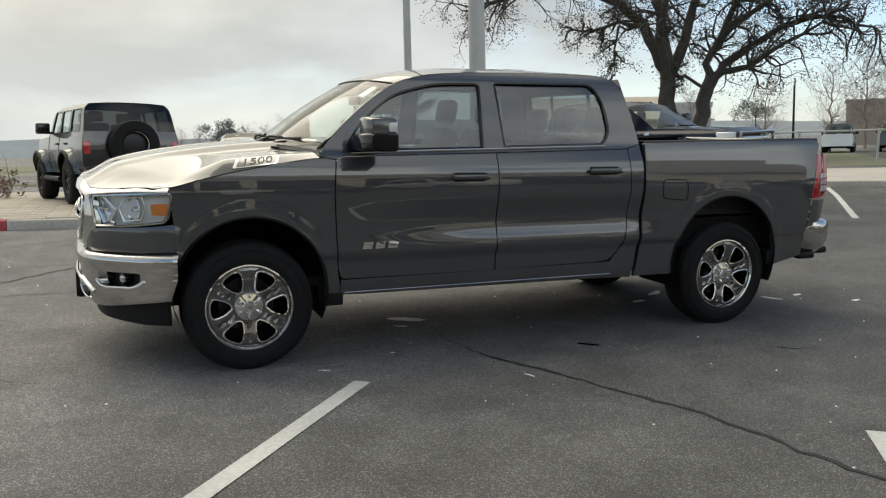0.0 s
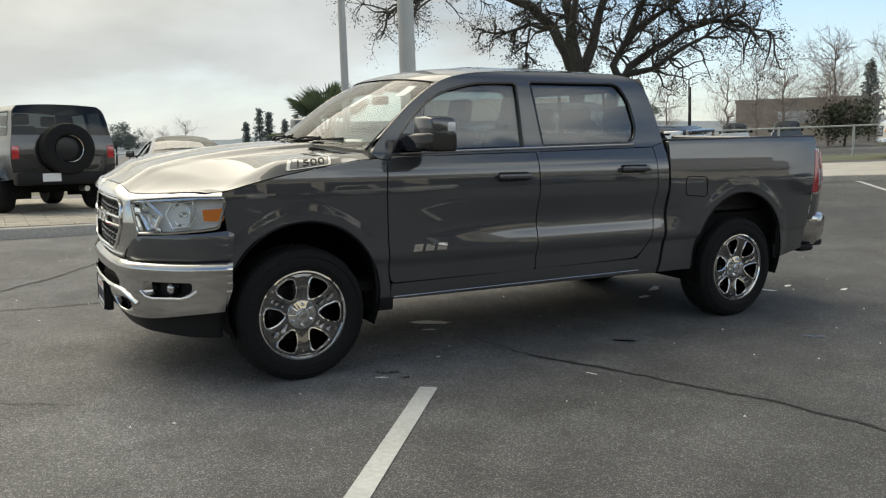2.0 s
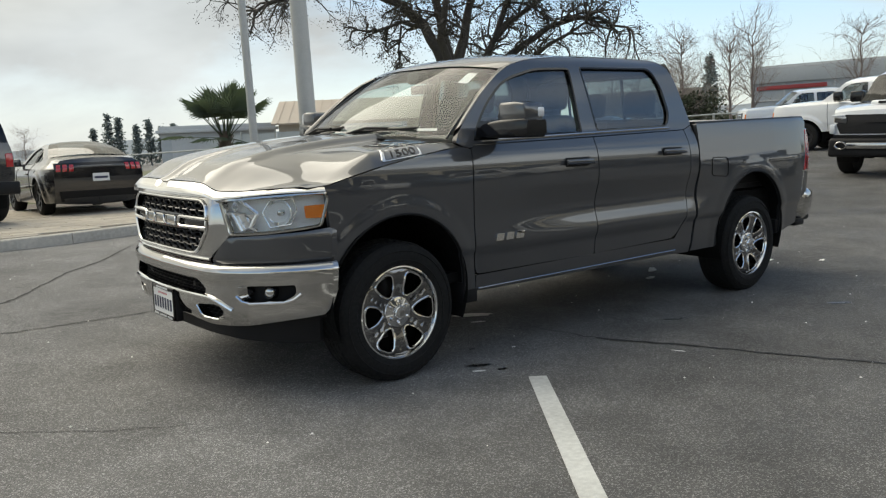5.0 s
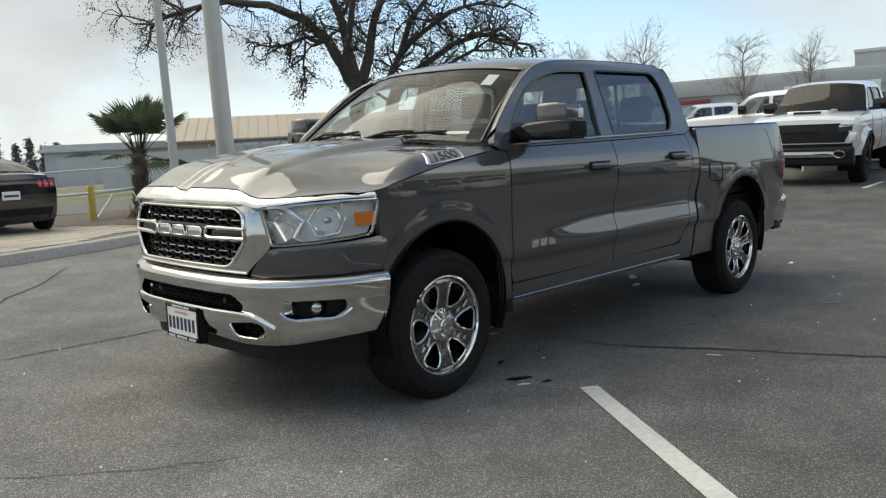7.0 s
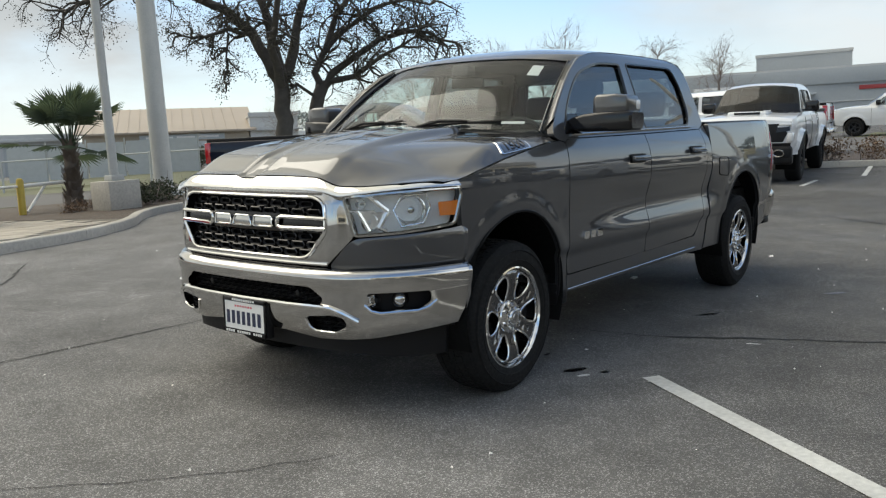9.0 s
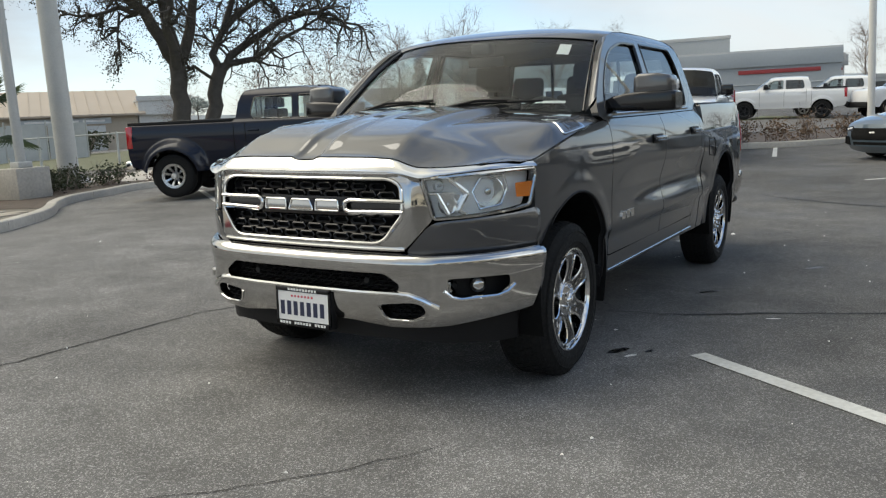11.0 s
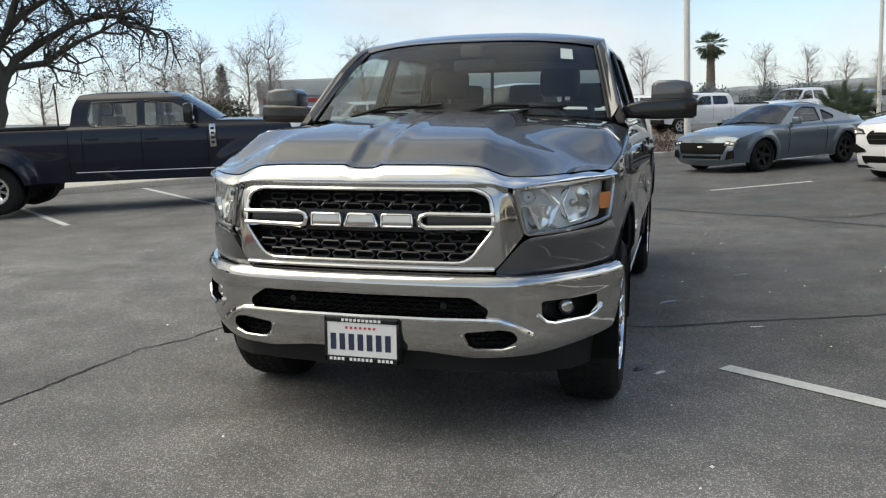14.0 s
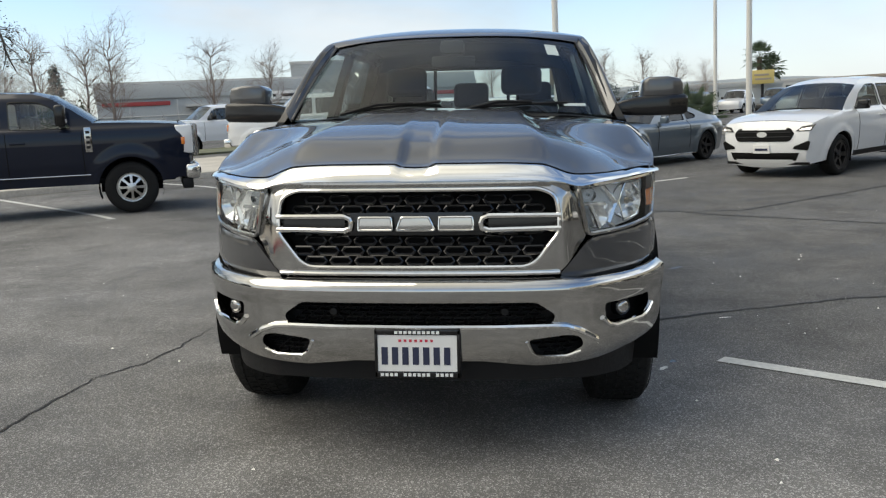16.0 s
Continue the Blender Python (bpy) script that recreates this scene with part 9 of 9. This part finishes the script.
def build_beyond():
    flat("road", [along(19.5, -70), along(19.5, 30), along(28.5, 30), along(28.5, -70)], ROAD, "grey public road past the lot", "road", 0.010)
    flat("grass_verge", [along(28.5, -70), along(28.5, 30), along(36, 30), along(36, -70)], GRASS, "winter grass beside the road", "grass", 0.012)
    flat("near_verge", [along(17.0, -40), along(17.0, -3), along(19.5, -3), along(19.5, -40)], GRASS, "strip of thin grass by the road", "grass", 0.012)
    flat("far_grass", [along(36, -90), along(36, 10), along(60, 10), along(60, -90)], GRASS, "dull grass field", "grass", 0.008)
    # kerbed bed with dry shrubs across the lot
    pts = smooth_path([(17.2, 3.4), (18.3, 1.7), (19.3, 0.3), (20.6, -0.75), (23.5, -3.2), (28.0, -7.2), (30, -9)])
    k = tagged(new("kerb_far"), "pale kerb of the shrub bed", "kerb", kind="structure")
    for i in range(0, len(pts) - 6, 6):
        kerb_run("kerb_stone", pts[i:i + 7], CONCRETE, parent=k)
    inner = offset_path(pts, 0.158)
    raised("shrub_bed", inner + [(32, -6), (24, 1.5), (20, 5.5)], 0.13, MULCH, "bark mulch bed with dry shrubs", "mulch", 0.8)
    # white rail fence along the road
    fence = thing("rail_fence", pose(0, 0, 0), "pale steel rail fence beyond the road", "fence")
    last = None
    for i in range(15):
        x, y = along(33, -24 + 3.0 * i)
        z = ground_z(x, y)
        b = lathe([(0.05, 0), (0.05, 1.35), (0, 1.37)], 8, "z")
        bmesh.ops.translate(b, vec=(x, y, z), verts=b.verts)
        part("post", b, POLE_PAINT, fence)
        if last:
            part("rail", tube([(last[0], last[1], last[2] + 1.3), (x, y, z + 1.3)], 0.035, 6), POLE_PAINT, fence)
        last = (x, y, z)
    # row of pale panels (yard fence) in front of the tan workshop
    yard = thing("panel_fence", pose(0, 0, 0), "pale sheet panel fence round a yard", "fence")
    a, b = Vector((19.5, 46.6)), Vector((28.8, 41.1))
    t = (b - a).normalized()
    nrm = Vector((-t.y, t.x))
    for i in range(5):
        p, q = a + t * (2.2 * i), a + t * (2.2 * i + 2.1)
        z = ground_z(p.x, p.y)
        bm = bmesh.new()
        vs = [bm.verts.new((c.x + nrm.x * d, c.y + nrm.y * d, z + h)) for d in (0, 0.06) for c, h in ((p, 0.05), (q, 0.05), (q, 2.15), (p, 2.15))]
        for f in ((0, 1, 2, 3), (4, 7, 6, 5), (0, 4, 5, 1), (1, 5, 6, 2), (2, 6, 7, 3), (3, 7, 4, 0)):
            bm.faces.new([vs[j] for j in f])
        part("panel", bm, PANEL_PALE, yard)
        part("post", tube([(q.x, q.y, z), (q.x, q.y, z + 2.4)], 0.05, 6), POLE_PAINT, yard)


def block(name, corner, way, length, depth, h, mat, roof_mat, label, details=None, flat_roof=True, ridge=0.0, eave=0.4):
    """A building: walls with thickness of their own, roof, and what is on the front. corner, way: the front's left end and its direction."""
    c = Vector(corner)
    w = Vector(way).normalized()
    z = ground_z(c.x, c.y) - 0.3
    # local axes: x along the front, y to the back
    m = Matrix(((w.x, -w.y, 0, c.x), (w.y, w.x, 0, c.y), (0, 0, 1, z), (0, 0, 0, 1)))
    T = thing(name, pose(0, 0, 0), label, "building")
    part("wall", box_data(0, length, 0, depth, 0, h), mat, T)
    if flat_roof:
        part("roof", join(box_data(-0.1, length + 0.1, -0.1, depth + 0.1, h, h + 0.15), box_data(-0.12, length + 0.12, -0.12, 0.2, h + 0.15, h + 0.4)), roof_mat, T)
    else:
        bm = bmesh.new()
        pr = [(-eave, h - 0.1), (depth / 2, h + ridge), (depth + eave, h - 0.1), (depth + eave, h - 0.25), (depth / 2, h + ridge - 0.15), (-eave, h - 0.25)]
        a = [bm.verts.new((-eave, y, zz)) for y, zz in pr]
        b = [bm.verts.new((length + eave, y, zz)) for y, zz in pr]
        for i in range(6):
            j = (i + 1) % 6
            bm.faces.new((a[i], a[j], b[j], b[i]))
        bm.faces.new(a[::-1])
        bm.faces.new(b)
        part("roof", bm, roof_mat, T)
        for k in range(int(length / 0.9)):
            x = k * 0.9
            part("roof_rib", tube([(x, -eave, h - 0.08), (x, depth / 2, h + ridge + 0.02)], 0.04, 4), roof_mat, T)
        for x in (0.02, length - 0.02):
            bm = bmesh.new()
            bm.faces.new([bm.verts.new((x, yy, zz)) for yy, zz in ((0, h - 0.05), (depth, h - 0.05), (depth / 2, h + ridge - 0.1))])
            part("gable", bm, mat, T)
    for nm, x0, x1, z0, z1, mt, off in details or ():
        part(nm, box_data(x0, x1, -off, 0.02, z0, z1, 0.02 if off > 0.05 else 0), mt, T)
    T.matrix_world = m
    return T


def build_buildings():
    wins = [("door", 2 + 6 * k, 5 + 6 * k, 0.3, 2.6, PANEL_PALE, 0.06) for k in range(3)]
    block("workshop", (33.0, 62.3), (0.82, -0.57), 13.6, 14, 3.6, STUCCO_TAN, ROOF_TAN, "tan metal-roofed workshop beyond the road",
          wins + [("sign_board", 4.5, 11.5, 2.75, 3.25, SIGN_BLUE, 0.10), ("sign_bar", 5.0, 7.2, 2.92, 3.08, PLATE_WHITE, 0.12), ("sign_bar", 7.5, 9.0, 2.92, 3.08, PLATE_WHITE, 0.12), ("sign_bar", 9.3, 11.0, 2.92, 3.08, PLATE_WHITE, 0.12)], False, 2.3, 0.6)
    block("office_annex", (44.2, 54.4), (0.82, -0.57), 4.2, 8, 4.2, STUCCO_WHITE, STUCCO_WHITE, "small pale flat-roofed annex", [("window", 0.8, 2.6, 1.2, 2.1, WINDOW_DARK, 0.03), ("cornice", -0.3, 4.5, 3.0, 3.15, PANEL_PALE, 0.4)])
    block("grey_shed", (27.2, 75.7), (0.9, -0.42), 11.0, 12, 3.8, STUCCO_GREY, PANEL_PALE, "long grey-blue shed in the distance", [("door", 1.0, 5.0, 0.3, 3.0, PANEL_PALE, 0.05), ("cornice", -0.4, 11.4, 3.5, 3.8, PANEL_PALE, 0.5)])
    # store with a red band
    det = [("fascia", -0.1, 39.6, 4.4, 5.9, STUCCO_GREY, 0.25), ("red_band", 0.5, 7.0, 3.7, 4.1, BAND_RED, 0.12), ("red_band", 29.5, 37.5, 3.7, 4.1, BAND_RED, 0.12), ("canopy", 8.5, 25.5, 3.4, 3.6, PANEL_PALE, 1.2), ("sign_board", 14.0, 22.5, 3.8, 4.7, PLATE_WHITE, 0.3),
           ("sign_bar", 15.0, 17.6, 4.1, 4.4, PLASTIC, 0.34), ("sign_bar", 18.2, 21.4, 4.1, 4.4, PLASTIC, 0.34), ("reveal_line", -0.05, 39.5, 2.6, 2.7, STUCCO_WHITE, 0.10)]
    det += [("window", 11.0 + 2.2 * k, 12.8 + 2.2 * k, 0.6, 2.9, WINDOW_DARK, 0.04) for k in range(6)] + [("door", 4.0, 6.5, 0.3, 2.7, PANEL_PALE, 0.05), ("unit_line", 3.0, 3.15, 0.3, 4.3, PANEL_PALE, 0.06), ("unit_line", 7.6, 7.75, 0.3, 4.3, PANEL_PALE, 0.06)]
    block("store", (75.6, 41.3), (0.36, -0.93), 39.5, 20, 5.7, STUCCO_GREY, STUCCO_WHITE, "long pale grey store with a red band", det)
    block("tan_house", (66.0, 54.5), (0.55, -0.83), 13.0, 10, 4.3, STUCCO_TAN, STUCCO_TAN, "low tan building behind bare trees", [("sign_board", 4.0, 8.5, 2.2, 3.4, PANEL_PALE, 0.06)])
    block("tall_hall", (111.0, 31.0), (0.24, -0.97), 11.5, 14, 9.0, STUCCO_GREY, STUCCO_WHITE, "pale box-shaped hall above the stores", [("reveal_line", 1.0, 10.5, 5.5, 5.7, PANEL_PALE, 0.1)])
    det = [("fascia", -0.1, 13.2, 4.0, 5.3, STUCCO_GREY, 0.2), ("red_band", 0.5, 3.0, 3.3, 3.6, BAND_RED, 0.1), ("red_band", 10.5, 12.6, 3.5, 3.8, BAND_RED, 0.1), ("canopy", 2.0, 10.0, 2.6, 2.8, PANEL_PALE, 0.8)] + [("window", 2.5 + 2.4 * k, 4.4 + 2.4 * k, 0.8, 2.5, WINDOW_DARK, 0.04) for k in range(3)]
    block("store", (103.5, 18.0), (0.10, -0.99), 12.8, 12, 5.1, STUCCO_WHITE, STUCCO_WHITE, "pale store front with dark windows", det)
    det = [("window", 1.0 + 4 * k, 3.6 + 4 * k, 1.3, 2.0, WINDOW_DARK, 0.05) for k in range(9)] + [("wall_band", 0.0, 6.0, 0.5, 1.1, STUCCO_TAN, 0.06)]
    block("depot", (112.0, 4.0), (0.02, -1.0), 40.0, 15, 2.5, STUCCO_GREY, STUCCO_GREY, "long low depot with a dark window band", det)
    block("shop_row", (135.0, -24.0), (-0.05, -1.0), 26.0, 12, 3.2, STUCCO_WHITE, STUCCO_WHITE, "row of pale shops in the distance", [("window", 1 + 3 * k, 3 + 3 * k, 0.9, 2.6, WINDOW_DARK, 0.05) for k in range(8)])
    block("shop_row", (122.0, -46.0), (-0.2, -0.98), 22.0, 12, 3.0, STUCCO_TAN, ROOF_TAN, "row of tan shops in the distance", [("window", 1 + 3 * k, 3 + 3 * k, 0.9, 2.6, WINDOW_DARK, 0.05) for k in range(7)])
    # yellow pole sign
    s = thing("pole_sign", pose(111.5, -33.0, ground_z(111, -33)), "yellow road sign with dark bars on posts", "sign")
    part("post", box_data(-0.15, 0.15, -0.15, 0.15, 0, 2.6), PLASTIC, s)
    part("board", box_data(-0.2, 0.2, -1.5, 1.5, 2.6, 4.4, 0.05), SIGN_YELLOW, s)
    part("sign_bar", box_data(-0.24, -0.2, -1.1, 1.0, 3.1, 3.35), STUCCO_TAN, s)
    part("sign_bar", box_data(-0.24, -0.2, -0.8, 1.1, 3.65, 3.9), STUCCO_TAN, s)
    s = thing("pole_sign", pose(100.0, -49.0, ground_z(100, -49)), "dark board on a tall post", "sign")
    part("post", box_data(-0.15, 0.15, -0.15, 0.15, 0, 4.4), PLASTIC, s)
    part("board", box_data(-0.2, 0.2, -1.3, 1.3, 4.3, 6.0, 0.05), WINDOW_DARK, s)
    # dealer's building behind the way past: a plain pale wall that closes the lot
    det = [("window", 3 + 5 * k, 7 + 5 * k, 0.5, 3.0, WINDOW_DARK, 0.04) for k in range(11)] + [("fascia", -0.1, 60.1, 4.4, 6.6, STUCCO_WHITE, 0.3)]
    block("showroom", (34.0, -22.5), (-1.0, 0.02), 60.0, 12, 6.4, STUCCO_CREAM, STUCCO_WHITE, "cream showroom with dark windows behind the lot", det)
    # hills on the horizon
    rng = random.Random(3)
    v, f = [], []
    n = 90
    for i in range(n + 1):
        a = radians(-60 + 210 * i / n)
        r = 820
        h = 16 + 12 * noise.noise(Vector((i * 0.11, 0, 0))) + 8 * noise.noise(Vector((i * 0.4, 3, 0)))
        z0 = ground_z(r * math.cos(a), r * math.sin(a))
        v += [(r * math.cos(a), r * math.sin(a), z0 - 6), (r * 1.08 * math.cos(a), r * 1.08 * math.sin(a), z0 + h)]
    f = [(2 * i, 2 * i + 2, 2 * i + 3, 2 * i + 1) for i in range(n)]
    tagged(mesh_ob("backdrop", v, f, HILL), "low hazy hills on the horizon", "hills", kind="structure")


def distant_cars():
    """Parked cars too far off to show more than their shape."""
    S = dict(R=0.34, H=1.6, flare=0.0)
    rng = random.Random(8)
    spots = [(43.5, 34.4, 40), (45.5, 32.0, 40), (50.0, -17.5, 150), (53.0, -20.5, 150), (60, -13, 150), (63, -17, 150), (66, -21, 155), (58, -24, 150), (70, -26, 150), (-3.5, -15, 80), (0.2, -15, 80), (4.0, -15, 80), (7.8, -15, 80), (11.6, -15, 80), (15.5, -15, 80), (19.2, -15, 80), (17.5, -12.2, 120), (21.5, -14.0, 120), (25.5, -15.8, 120), (29.5, -17.6, 120)]
    paints = [PAINT_WHITE, PAINT_GRANITE, PAINT_WHITE, PAINT_GRANITE, PAINT_BLACK, PAINT_WHITE, PAINT_SLATE, PAINT_WHITE, PAINT_WHITE, PAINT_GRANITE, PAINT_WHITE, PAINT_BLACK, PAINT_WHITE, PAINT_SLATE, PAINT_WHITE, PAINT_WHITE, PAINT_BLACK, PAINT_WHITE, PAINT_BLACK, PAINT_WHITE]
    for (x, y, h), p in zip(spots, paints):
        S = dict(wb=2.8, w=0.93, R=0.36, rim=0.24, sill=0.35, belt=1.1, paint=p, roof_w=0.76, rim_mat=STEEL, spoke_mat=STEEL, nose=0.12, tail=0.08,
                 top=[("front_face", p, [(-0.85, 0.35), (-0.9, 0.7), (-0.8, 0.95)]), ("hood", p, [(-0.8, 0.95), (0.4, 1.12)]), ("windscreen", GLASS_TINT, [(0.4, 1.12), (1.0, 1.65)]), ("roof", p, [(1.0, 1.65), (1.4, 1.75), (3.2, 1.74)]), ("rear_screen", GLASS_TINT, [(3.2, 1.74), (3.5, 1.15)]), ("back_face", p, [(3.5, 1.15), (3.6, 0.4)])],
                 windows=[[(0.9, 1.15), (1.8, 1.15), (1.8, 1.6), (1.25, 1.6)], [(1.9, 1.15), (3.1, 1.15), (3.0, 1.6), (1.9, 1.6)]], glass=[GLASS_TINT, GLASS_TINT], mirror=(0.8, 1.12, 1.0), cabin=(0.6, 3.1, 0.8), seats=(1.5,))
        vehicle("parked_car", stand(x, y, h), "parked car far across the lot", "car", S)


build_island()
build_markings()
build_wear()
build_plants()
build_poles()
build_beyond()
build_buildings()
distant_cars()
build_pavers()
